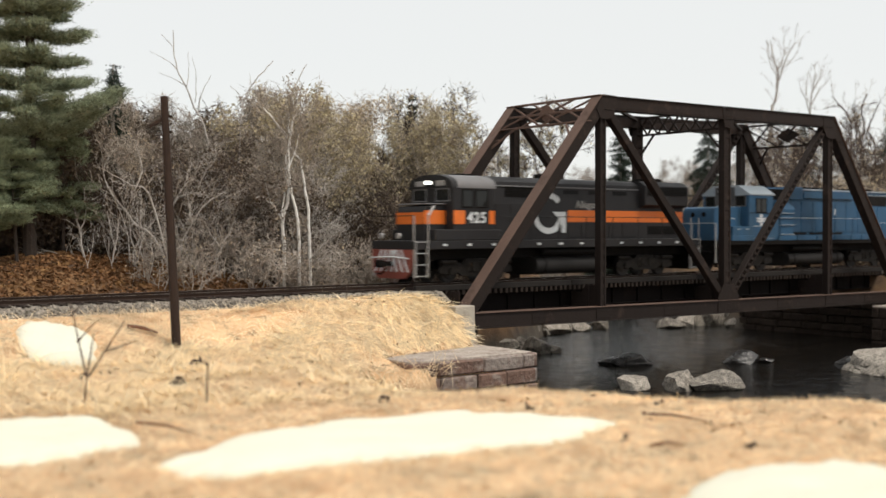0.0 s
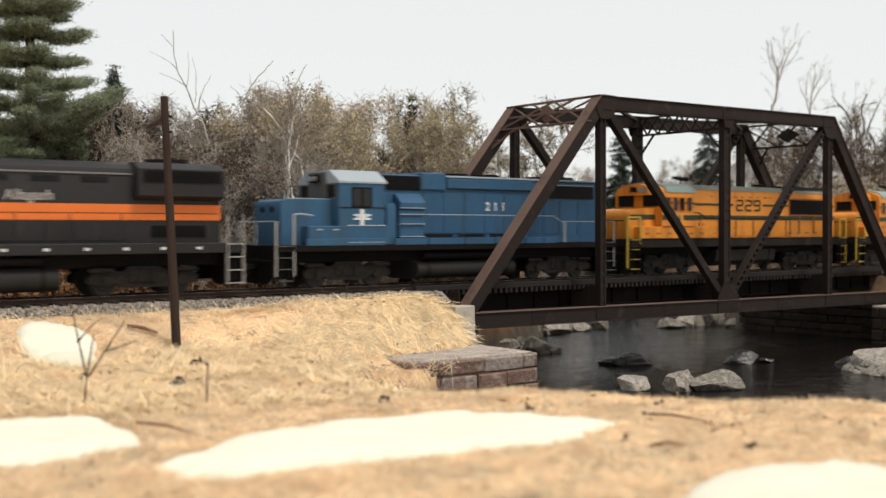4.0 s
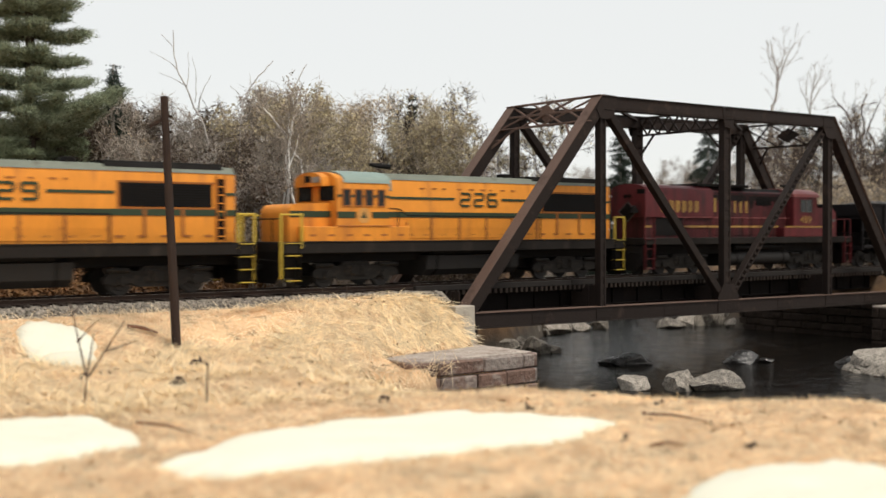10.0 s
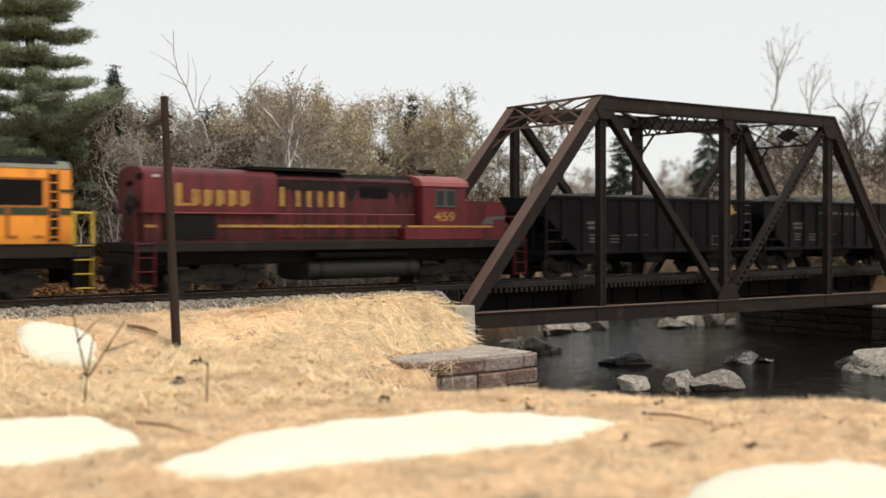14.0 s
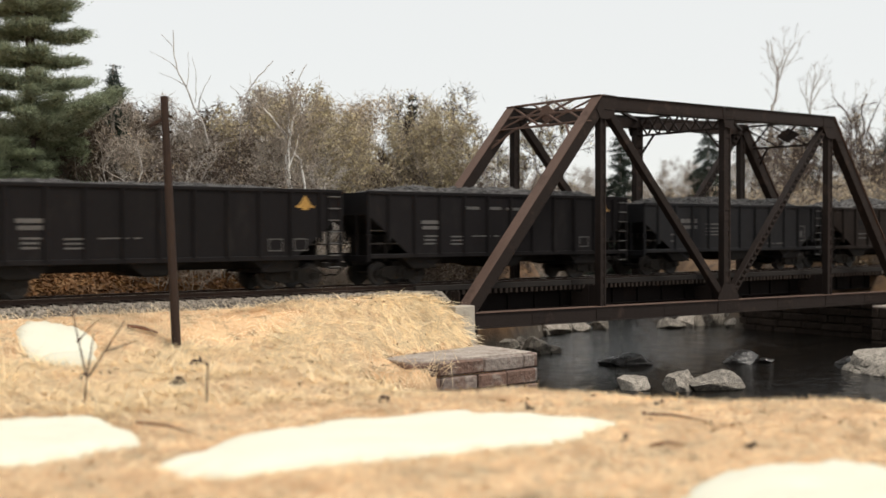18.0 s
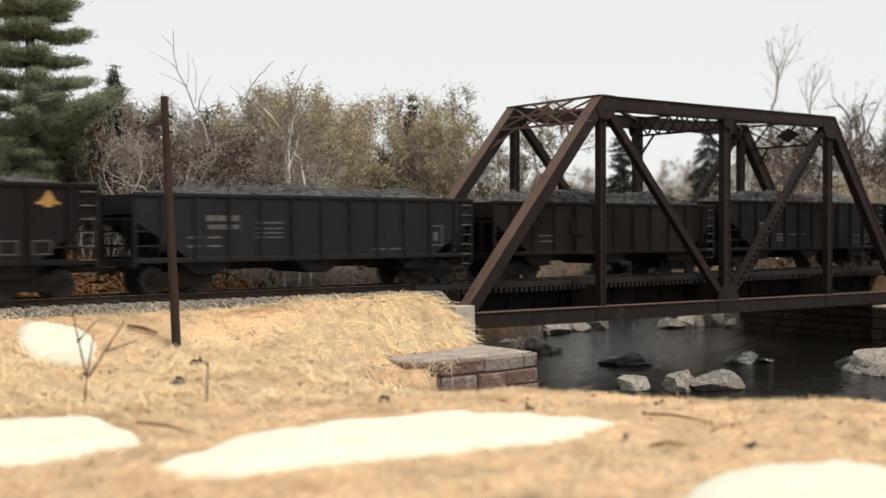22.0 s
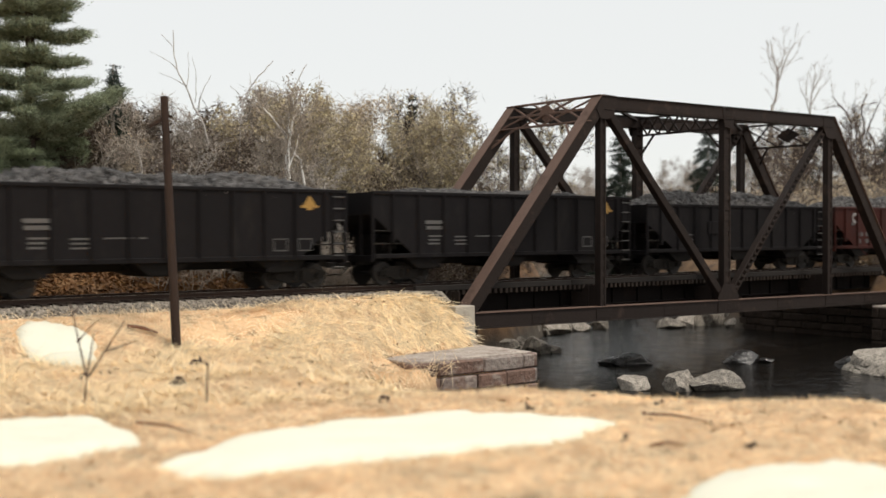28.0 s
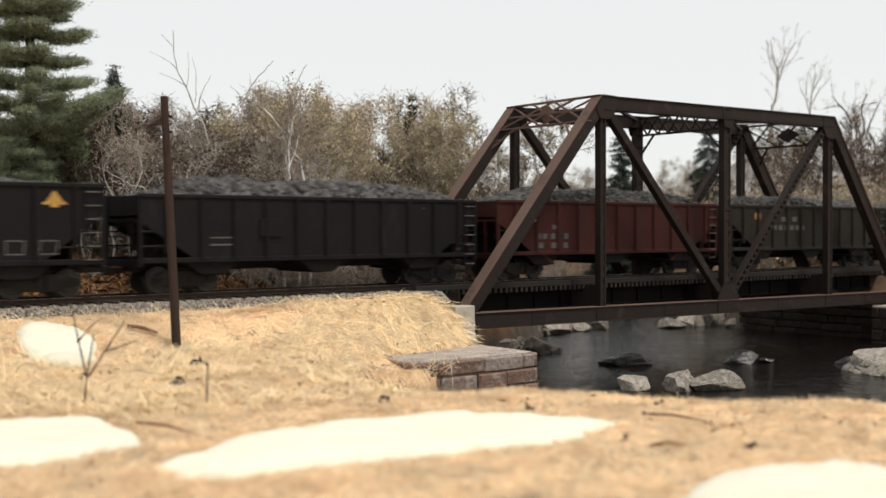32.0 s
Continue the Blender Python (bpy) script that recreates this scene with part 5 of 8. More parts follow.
for y in (-1.22, 1.22):
    part("battery_box", Geo().box(1.4, 4.95, y - 0.28, y + 0.28, 1.64, 2.34, 0.03), P_BLUE, e2)
    for x in (1.75, 2.45):
        part("box_latch", Geo().box(x, x + 0.26, y + math.copysign(0.29, y) - 0.015, y + math.copysign(0.29, y) + 0.015, 2.17, 2.22, 0.008), P_BLUE_L, e2)
for y in (-1.49, 1.49):
    window(e2, "y", 3.36, 3.74, 3.1, 3.76, y, BLACK)
    window(e2, "y", 3.82, 4.18, 3.1, 3.76, y, BLACK)
    bars(e2, [(3.68, 3.86, 2.36, 2.98), (3.38, 4.18, 2.57, 2.64), (3.38, 4.18, 2.72, 2.79), (3.53, 4.03, 2.65, 2.71)], y * 1.006, P_WHITE, "cab_emblem", "white crossed-bar emblem")
    # the pale strips at z 2.33 and 1.7 are painted highlights of the cab skirt
    part("belt_rail", Geo().box(3.1, 4.86, y * 1.008 - 0.02, y * 1.008 + 0.02, 2.33, 2.375, 0.008), P_BLUE_L, e2)
    part("belt_rail", Geo().box(2.76, 4.86, y * 1.004 - 0.012, y * 1.004 + 0.012, 3.02, 3.05, 0.005), GRILLE, e2)
    part("drip_rail", Geo().box(3.1, 4.86, y * 1.008 - 0.02, y * 1.008 + 0.02, 1.7, 1.735, 0.008), P_BLUE_L, e2)
part("long_hood", Geo().prism([(-0.95, 1.64), (-0.95, 4.26), (-0.85, 4.40), (0.85, 4.40), (0.95, 4.26), (0.95, 1.64)], 4.87, 17.12), P_BLUE, e2)
for y0, y1 in ((-1.4, -1.1), (1.1, 1.4)):
    part("cab_locker", Geo().prism([(y0, 1.64), (y0, 3.05), (y0 + 0.05, 3.22), (y1 - 0.05, 3.22), (y1, 3.05), (y1, 1.64)], 4.98, 5.42), P_BLUE, e2)
arc = [(-1.42 + 0.42 * math.sin(math.pi / 2 * k / 6) * 0.9, 3.26 + 0.36 * math.sin(math.pi / 2 * k / 6) ** 0.8) for k in range(7)]
part("blower_bulge", Geo().prism([(-0.9, 3.02), (-1.42, 3.02)] + arc + [(-0.9, 3.62)], 5.62, 6.86), P_BLUE, e2)
part("blower_duct", Geo().box(5.62, 6.86, -1.36, -0.9, 1.86, 3.0, 0.05), P_BLUE, e2)
# pale strips painted in as highlights along the blower duct
for z in (3.03, 2.78, 2.4, 1.9):
    part("duct_seam", Geo().box(5.64, 6.84, -1.44, -1.34, z, z + 0.035, 0.01), P_BLUE_L, e2)
part("turbo_housing", Geo().box(6.95, 8.2, -1.06, 1.06, 3.78, 4.5, 0.05), P_BLUE, e2)
part("hood_shoulder", Geo().prism([(-1.02, 3.9), (-1.02, 4.28), (-0.86, 4.42), (0.86, 4.42), (1.02, 4.28), (1.02, 3.9)], 8.3, 13.05), P_BLUE, e2)
for y in (-0.965, 0.965):
    grille(e2, 5.05, 6.9, 3.76, 4.34, y, 8, "intake_grille")
    grille(e2, 13.9, 16.85, 3.56, 4.12, y, 6, louvre=SILL)
    part("rain_gutter", Geo().box(8.2, 13.1, y * 1.07 - 0.02, y * 1.07 + 0.02, 3.86, 3.90, 0.01), GRILLE, e2)
    part("roof_rib", Geo().box(8.25, 17.08, y - 0.06, y + 0.06, 4.33, 4.40, 0.01), P_BLUE_L, e2)
    part("roof_rib", Geo().box(13.9, 16.85, y - 0.03, y + 0.03, 4.14, 4.18, 0.01), P_BLUE_L, e2)
    for x0, x1 in ((7.1, 8.6), (8.9, 10.35), (10.65, 12.1)):
        part("grime_band", Geo().box(x0, x1, y - 0.022, y + 0.022, 1.9, 2.02), GRILLE, e2)
doors(e2, [7.0, 8.1, 9.2, 10.3, 11.4, 12.5, 13.5], 0.95, 2.04, 3.7, P_BLUE)
doors(e2, [13.7, 14.7, 15.8, 16.9], 0.95, 2.0, 3.45, P_BLUE)
letters("211", 0.5, -0.99, 10.92, 3.0, P_WHITE, e2, "spaced white road number", stretch=1.0, space=1.75)
letters("211", 0.5, 0.99, 10.92, 3.0, P_WHITE, e2, "spaced white road number", stretch=1.0, space=1.75, flip=True)
for x in (9.5, 11.2, 14.3, 15.7):
    fan(e2, x, 0.6, 4.42, BLACK)
pilot(e2, 0.0, -1, BLACK)
pilot(e2, 17.77, 1, BLACK)
for x in (0.06, 0.8):
    part("handrail_stanchion", Geo().tube((x, -1.46, 0.5), (x, -1.46, 2.75 if x > 0.5 else 2.5), 0.042, 0.04, 8), CHROME, e2)
rail_line("handrail", [(0.8, -1.46, 2.75), (1.1, -1.46, 2.78), (1.6, -1.46, 2.72)], 0.03, P_BLUE_L, e2)
stanchions(e2, 17.4, 0.6, -1.46, 0.5, 2.55, CHROME)
stanchions(e2, 14.55, 0.1, -1.46, 1.6, 2.55, P_BLUE_L)
rail_line("end_handrail", [(17.8, -1.4, 2.55), (17.8, 1.4, 2.55)], 0.02, CHROME, e2)
rail_line("end_handrail", [(0.06, -1.4, 2.5), (0.06, 1.4, 2.5)], 0.022, P_BLUE_L, e2, [(0.06, 0.0, 2.5), (0.06, 1.4, 2.5)], 1.6)


RUST = mat("rust_streaks", (0.30, 0.11, 0.03), 0.75, spec=0.2)


# -- two golden engines with green stripes --
def golden(front, number):
    e = engine("diesel_locomotive", front, 18.25, "golden orange model diesel locomotive with dark green stripes, verdigris roof")
    chassis(e, 18.25, (6.8, 11.75, 0.35, 1.15), (3.55, 14.75), SILL, (1.32, 1.75), False, [], P_SAFETY)
    part("long_hood", Geo().prism(roof_profile(1.05, 1.75, 4.1, 4.4, 9), 4.6, 17.6), P_YELLOW, e)
    part("hood_roof", Geo().prism([(-1.06, 4.16), (-0.8, 4.40), (0, 4.47), (0.8, 4.40), (1.06, 4.16), (0.75, 4.3), (0, 4.38), (-0.75, 4.3)], 4.84, 17.6), P_ROOFD, e, "dusty grey-green roof strip")
    part("nose", Geo().prism([(0.6, 1.75), (0.56, 2.75), (0.62, 2.98), (0.76, 3.12), (1.0, 3.17), (2.45, 3.22), (2.45, 1.75)], -1.05, 1.05, "y"), P_YELLOW, e)
    part("cab", Geo().prism(roof_profile(1.5, 1.75, 3.95, 4.42, 10), 2.4, 4.8), P_YELLOW, e)
    part("cab_roof", Geo().prism([(1.53 * math.cos(math.pi * k / 12), 3.97 + 0.52 * math.sin(math.pi * k / 12) ** 0.8) for k in range(13)], 2.7, 4.86), P_ROOFG, e, "faded green arched cab roof")
    part("brow", Geo().prism(roof_profile(1.0, 3.85, 4.0, 4.4, 8), 2.05, 2.45), P_YELLOW, e)
    part("number_board", Geo().box(2.02, 2.06, -0.85, -0.3, 3.98, 4.2, 0.01), P_CHALK, e)
    part("headlight", Geo().box(2.0, 2.06, -0.2, 0.2, 4.0, 4.25, 0.02), BLACK, e)
    for y in (-1.25, 1.25):
        part("battery_box", Geo().box(0.95, 5.8, y - 0.25, y + 0.25, 1.75, 2.32, 0.03), P_YELLOW, e)
    for y in (-1.51, 1.51):
        for x0, x1 in ((2.67, 2.97), (3.22, 3.5), (3.69, 4.0), (4.26, 4.54)):
            window(e, "y", x0, x1, 3.12, 3.7, y, RUST)
        part("green_stripe", Geo().box(2.4, 3.25, y - 0.006, y + 0.006, 2.64, 2.88).box(3.98, 4.8, y - 0.006, y + 0.006, 2.64, 2.88), P_GREEN, e)
        part("green_line", Geo().box(2.42, 2.6, y - 0.006, y + 0.006, 3.42, 3.52).box(3.02, 3.17, y - 0.006, y + 0.006, 3.42, 3.52).box(3.55, 3.64, y - 0.006, y + 0.006, 3.42, 3.52).box(4.05, 4.21, y - 0.006, y + 0.006, 3.42, 3.52).box(4.59, 4.8, y - 0.006, y + 0.006, 3.42, 3.52), P_GREEN, e)
        part("cab_emblem", Geo().prism([(3.47, 2.64), (3.75, 2.64), (3.61, 2.9)], y - 0.008, y + 0.008, "y"), P_GREEN, e, "small dark green tree emblem")
        part("emblem_field", Geo().tube((3.61, y - 0.004, 2.74), (3.61, y + 0.004, 2.74), 0.3, 0.3, 24), P_TAN, e, "faded round field of the emblem")
        part("cab_skirt", Geo().box(2.42, 4.86, y * 1.006 - 0.02, y * 1.006 + 0.02, 2.32, 2.36, 0.01), RUST, e)
    for y0, y1 in ((-1.25, -0.35), (0.35, 1.25)):
        window(e, "x", y0, y1, 3.35, 3.8, 2.39, BLACK)
    for sg in (-1, 1):
        y = sg * 1.056
        part("green_stripe", Geo().box(0.6, 2.4, y - 0.006, y + 0.006, 2.66, 2.9).box(4.6, 17.6, y * 1.012 - 0.006, y * 1.012 + 0.006, 2.68, 2.9), P_GREEN, e)
        for x0, x1 in ((4.6, 8.4), (10.95, 13.2), (17.2, 17.6)):
            part("green_line", Geo().box(x0, x1, y * 1.012 - 0.006, y * 1.012 + 0.006, 3.4, 3.5), P_GREEN, e)
        grille(e, 13.35, 16.7, 2.98, 3.78, sg * 1.06, 9)
        block_number(number, sg * 1.076, 8.67, 3.13, 0.58, 0.6, 0.735, 0.095, P_GREEN, e, sg > 0)
        lad = part("hood_ladder", Geo().box(16.85, 16.9, sg * 1.1 - 0.03, sg * 1.1 + 0.03, 1.8, 4.1).box(17.15, 17.2, sg * 1.1 - 0.03, sg * 1.1 + 0.03, 1.8, 4.1), RUST, e)
        part("ladder_recess", Geo().box(16.9, 17.15, sg * 1.058 - 0.01, sg * 1.058 + 0.01, 1.85, 4.0), BLACK, lad)
        g = Geo()
        for k in range(8):
            g.box(16.9, 17.15, sg * 1.1 - 0.03, sg * 1.1 + 0.03, 1.95 + 0.29 * k, 1.99 + 0.29 * k)
        part("rungs", g, P_YELLOW, lad)
        g = Geo()
        r = random.Random(int(number))
        for k in range(9):
            xx = 6.6 + 0.62 * k + r.uniform(-0.1, 0.1)
            g.box(xx, xx + r.uniform(0.12, 0.3), y * 1.008 - 0.004, y * 1.008 + 0.004, 3.82, 3.88)
        for k in range(20):
            xx = 1.2 + 0.8 * k
            g.box(xx, xx + 0.3, sg * (1.5 if xx < 5.7 else 1.07) - 0.006, sg * (1.5 if xx < 5.7 else 1.07) + 0.006, 1.95, 2.03)
        part("vent_slots", g, RUST, e)
        for xx, z0, z1 in ((7.17, 1.8, 2.68), (8.63, 1.8, 2.68), (10.1, 1.8, 2.68), (11.54, 1.8, 2.68), (13.0, 1.8, 2.68), (14.22, 1.98, 2.95), (15.6, 1.98, 2.95)):
            part("door_post", Geo().box(xx - 0.055, xx + 0.055, sg * 1.07 - 0.025, sg * 1.07 + 0.025, z0, z1, 0.01), RUST, e)
        part("grille_frame", Geo().box(13.28, 16.82, sg * 1.066 - 0.012, sg * 1.066 + 0.012, 2.9, 2.95).box(13.28, 13.35, sg * 1.066 - 0.012, sg * 1.066 + 0.012, 2.95, 3.84).box(13.28, 16.82, sg * 1.066 - 0.012, sg * 1.066 + 0.012, 3.8, 3.85), RUST, e)
        part("sill_edge", Geo().box(1.0, 17.3, sg * 1.5 - 0.03, sg * 1.5 + 0.03, 1.72, 1.77, 0.01), SILL, e)
        rail_line("handrail", [(4.7, sg * 1.4, 3.02), (5.35, sg * 1.4, 3.0), (5.75, sg * 1.4, 2.75), (12.9, sg * 1.4, 2.72)], 0.025, BLACK, e, [(5.3, sg * 1.4, 2.98), (12.9, sg * 1.4, 2.72)], 1.75)
    part("filter_box", Geo().box(4.62, 5.1, -1.25, -1.0, 3.7, 4.05, 0.03), P_ROOFG, e)
    doors(e, [5.9, 7.17, 8.63, 10.1, 11.54, 13.0], 1.05, 1.85, 2.64, P_YELLOW, RUST)
    pilot(e, 0.0, -1, BLACK)
    pilot(e, 18.17, 1, BLACK)
    for x, w in ((0.45, 0.86), (17.83, 0.62)):
        for y in (-1.46, 1.46):
            out = x - w / 2 if x < 5 else x + w / 2
            part("handrail_stanchion", Geo().tube((out, y, 0.4), (out, y, 2.8), 0.05, 0.05, 8), P_SAFETY, e)
            part("handrail_stanchion", Geo().tube((2 * x - out, y, 1.5), (2 * x - out, y, 2.8), 0.05, 0.05, 8), P_SAFETY, e)
            rail_line("handrail", [(x - w / 2, y, 2.75), (x + w / 2, y, 2.75)], 0.036, P_SAFETY, e)
    rail_line("end_handrail", [(0.14, -1.1, 2.6), (0.14, 1.1, 2.6)], 0.025, BLACK, e, [(0.14, -0.6, 2.6), (0.14, 0.6, 2.6)], 1.5)
    part("air_horn", Geo().tube((4.9, -0.3, 4.72), (5.7, -0.3, 4.72), 0.06, 0.12, 8).tube((5.2, -0.3, 4.4), (5.2, -0.3, 4.72), 0.04, 0.04, 6).tube((4.8, -0.1, 4.78), (5.4, -0.1, 4.78), 0.06, 0.1, 8), BLACK, e)
    part("exhaust_stack", Geo().box(11.8, 12.2, -0.3, 0.3, 4.4, 4.62, 0.03), BLACK, e)
    part("radiator_cover", Geo().prism([(-0.92, 4.3), (-0.8, 4.52), (0.8, 4.52), (0.92, 4.3)], 12.9, 17.2), BLACK, e)
    return e


golden(31.2, "229")
golden(50.4, "226")

# -- red engine, running long hood first --
e5 = engine("diesel_locomotive", 69.9, 17.6, "weathered dark red model diesel locomotive with sooty streaks and yellow lettering")
chassis(e5, 17.6, (6.9, 12.0, 0.3, 1.1), (3.2, 14.1), SILL, (1.45, 1.78), True, [[(1.3, 2.78), (11.6, 2.78)]], P_RED, P_REDL, P_RED)
part("long_hood", Geo().prism(roof_profile(1.0, 1.78, 3.95, 4.3, 9), 0.6, 12.0), P_RED_SOOT, e5)
part("wide_end", Geo().prism(roof_profile(1.12, 2.78, 4.05, 4.4, 9), 0.5, 5.6), P_RED, e5)
part("soot_cover", Geo().prism([(-1.02, 4.0), (-0.6, 4.34), (0.6, 4.34), (1.02, 4.0), (0.6, 4.28), (-0.6, 4.28)], 5.6, 12.1), BLACK, e5)
part("roof_walk", Geo().box(4.6, 8.8, -0.9, 0.9, 4.36, 4.5, 0.02), BLACK, e5)
part("cab", Geo().box(12.0, 14.2, -1.48, 1.48, 1.78, 3.95, 0.04), P_RED, e5)
part("cab_roof", Geo().prism([(1.52 * math.cos(math.pi * k / 12), 3.93 + 0.48 * math.sin(math.pi * k / 12) ** 0.8) for k in range(13)], 11.92, 14.3), P_REDL, e5, "faded pink-red cab roof")
part("nose", Geo().prism([(14.2, 1.78), (14.2, 3.4), (16.5, 3.36), (16.8, 3.1), (16.8, 1.78)], -0.95, 0.95, "y"), P_RED, e5)
for y in (-1.2, 1.2):
    part("battery_box", Geo().box(11.1, 15.1, y - 0.3, y + 0.3, 1.78, 2.28, 0.03), P_RED, e5)
for sg in (-1, 1):
    window(e5, "y", 12.62, 13.05, 3.15, 3.75, sg * 1.49, P_FADE)
    window(e5, "y", 13.15, 13.58, 3.15, 3.75, sg * 1.49, P_FADE)
    letters("459", 0.5, sg * 1.49, 13.1, 2.55, P_LETTER, e5, "faded yellow road number", stretch=1.3, flip=sg > 0)
    y = sg * 1.132
    row = [(1.65, 1.88, 0.78)] + [(2.25 + 0.47 * k, 2.42 + 0.47 * k, 0.58) for k in range(5)]
    bars(e5, [(a, b, 3.03, 3.03 + c) for a, b, c in row] + [(a + 0.2, b + 0.14, 3.1, 3.0 + c) for a, b, c in row[1:]], y, P_LETTER, "lettering", "worn yellow lettering on the hood")
    y = sg * 1.012
    part("lettering", Geo().box(1.88, 2.2, sg * 1.132 - 0.006, sg * 1.132 + 0.006, 3.03, 3.13), P_LETTER, e5, smooth=0)
    row = [(5.78, 5.96, 0.72)] + [(6.45 + 0.48 * k, 6.62 + 0.48 * k, 0.6) for k in range(5)]
    bars(e5, [(a, b, 3.05, 3.05 + c) for a, b, c in row], y, P_LETTER, "lettering", "worn yellow lettering on the hood")
    part("yellow_line", Geo().box(0.62, 1.05, sg * 1.008 - 0.006, sg * 1.008 + 0.006, 2.28, 2.38).box(3.3, 11.2, sg * 1.034 - 0.006, sg * 1.034 + 0.006, 2.28, 2.38).box(11.2, 15.6, sg * 1.506 - 0.006, sg * 1.506 + 0.006, 2.28, 2.36), P_LETTER, e5)
    grille(e5, 1.2, 3.3, 1.9, 2.8, sg * 1.02, 9, louvre=SILL)
    grille(e5, 9.3, 10.6, 3.45, 3.85, sg * 1.01, 6, "intake_grille")
    part("end_light", Geo().box(0.82, 1.08, sg * 1.13 - 0.01, sg * 1.13 + 0.01, 3.98, 4.08, 0.005), CHROME, e5)
    part("nose_emblem", Geo().prism([(15.5, 2.5), (15.8, 2.72), (16.75, 2.78), (16.75, 2.62), (16.1, 2.62), (16.1, 2.42), (15.5, 2.4)], sg * 0.956 - 0.006, sg * 0.956 + 0.006, "y"), P_FADE, e5)
    drips = random.Random(31)
    edge = [(5.62 + 0.16 * k, 3.95 - drips.uniform(0.22, 0.42) - (0.32 if drips.random() < 0.25 else 0)) for k in range(40)]
    part("soot_streaks", Geo().prism([(5.62, 3.95)] + edge + [(edge[-1][0], 3.95)], sg * 1.004 - 0.004, sg * 1.004 + 0.004, "y"), SOOT, e5, "black exhaust soot run down the hood", smooth=0)
doors(e5, [5.7, 6.5, 7.3, 8.1, 8.9, 9.7, 10.5, 11.1], 1.0, 1.9, 2.9, P_RED_SOOT)
for y in (-0.35, 0.35):
    part("end_headlight", Geo().tube((0.44, y * 0.4, 3.8), (0.5, y * 0.4, 3.8), 0.1, 0.1, 12), BLACK, e5)
part("number_board", Geo().box(0.46, 0.5, -1.1, -0.6, 3.9, 4.12, 0.01), BLACK, e5)
part("end_emblem", Geo().prism([(0, 3.55), (-0.62, 3.05), (0, 2.55), (0.62, 3.05)], 0.485, 0.5), P_FADE, e5, "grey-edged black diamond", smooth=0)
part("end_emblem_field", Geo().prism([(0, 3.48), (-0.53, 3.05), (0, 2.62), (0.53, 3.05)], 0.478, 0.487), BLACK, e5, smooth=0)
part("bell", Geo().tube((0.3, -0.6, 3.0), (0.3, -0.6, 3.35), 0.22, 0.06, 10), BLACK, e5)
pilot(e5, 0.0, -1, SILL)
pilot(e5, 17.52, 1, SILL)
stanchions(e5, 0.42, 0.72, -1.46, 1.7, 2.75, P_RED)
stanchions(e5, 17.18, 0.6, -1.46, 1.7, 2.75, P_RED)
rail_line("end_handrail", [(17.54, -1.4, 2.75), (17.54, 1.4, 2.75)], 0.03, P_RED, e5, [(17.54, -0.5, 2.75), (17.54, 0.5, 2.75)], 1.5)
part("air_horn", Geo().tube((12.9, 0, 4.6), (13.7, 0, 4.6), 0.06, 0.11, 8).tube((13.2, 0, 4.35), (13.2, 0, 4.6), 0.04, 0.04, 6), BLACK, e5)


# -- coal hoppers --
def coal_load(car, length, half, z, heap, seed, lumpy):
    """A heaped load with lumps."""
    r = np.random.default_rng(seed)
    nx, ny = 120, 24
    X, Y = np.meshgrid(np.linspace(0.25, length - 0.25, nx), np.linspace(-half, half, ny), indexing="ij")
    u, w = (X - 0.25) / (length - 0.5), Y / half
    env = np.clip(1 - w ** 2, 0, 1) ** 0.7 * np.clip(np.minimum(u, 1 - u) * 5.5, 0, 1) ** 0.8
    Z = z - 0.18 + (heap + 0.18) * env * (1 + 0.10 * np.sin(X * 1.1 + seed) + 0.07 * np.sin(X * 2.7 + 2 * seed)) + lumpy * r.normal(size=X.shape) * 0.05
    ii = (np.arange(nx - 1)[:, None] * ny + np.arange(ny - 1)[None, :]).ravel()
    load = big_mesh("coal_load", np.stack([X.ravel(), Y.ravel(), Z.ravel()], 1), np.stack([ii, ii + ny, ii + ny + 1, ii + 1], 1), COAL, car)
    load["label"] = "heaped black coal load"
    global rng
    rng = r

    def pick(x):
        y = r.uniform(-half * 0.95, half * 0.95, len(x))
        i = np.clip(((x - 0.25) / (length - 0.5) * (nx - 1)).astype(int), 0, nx - 1)
        j = np.clip(((y + half) / (2 * half) * (ny - 1)).astype(int), 0, ny - 1)
        return y, Z[i, j]

    v, f = stones(int(1900 + 2300 * lumpy), 0.4, length - 0.4, pick, 0.05, 0.09 + 0.07 * lumpy)
    tagged(big_mesh("coal_rubble", v, f, COAL, load), kind="stuff")


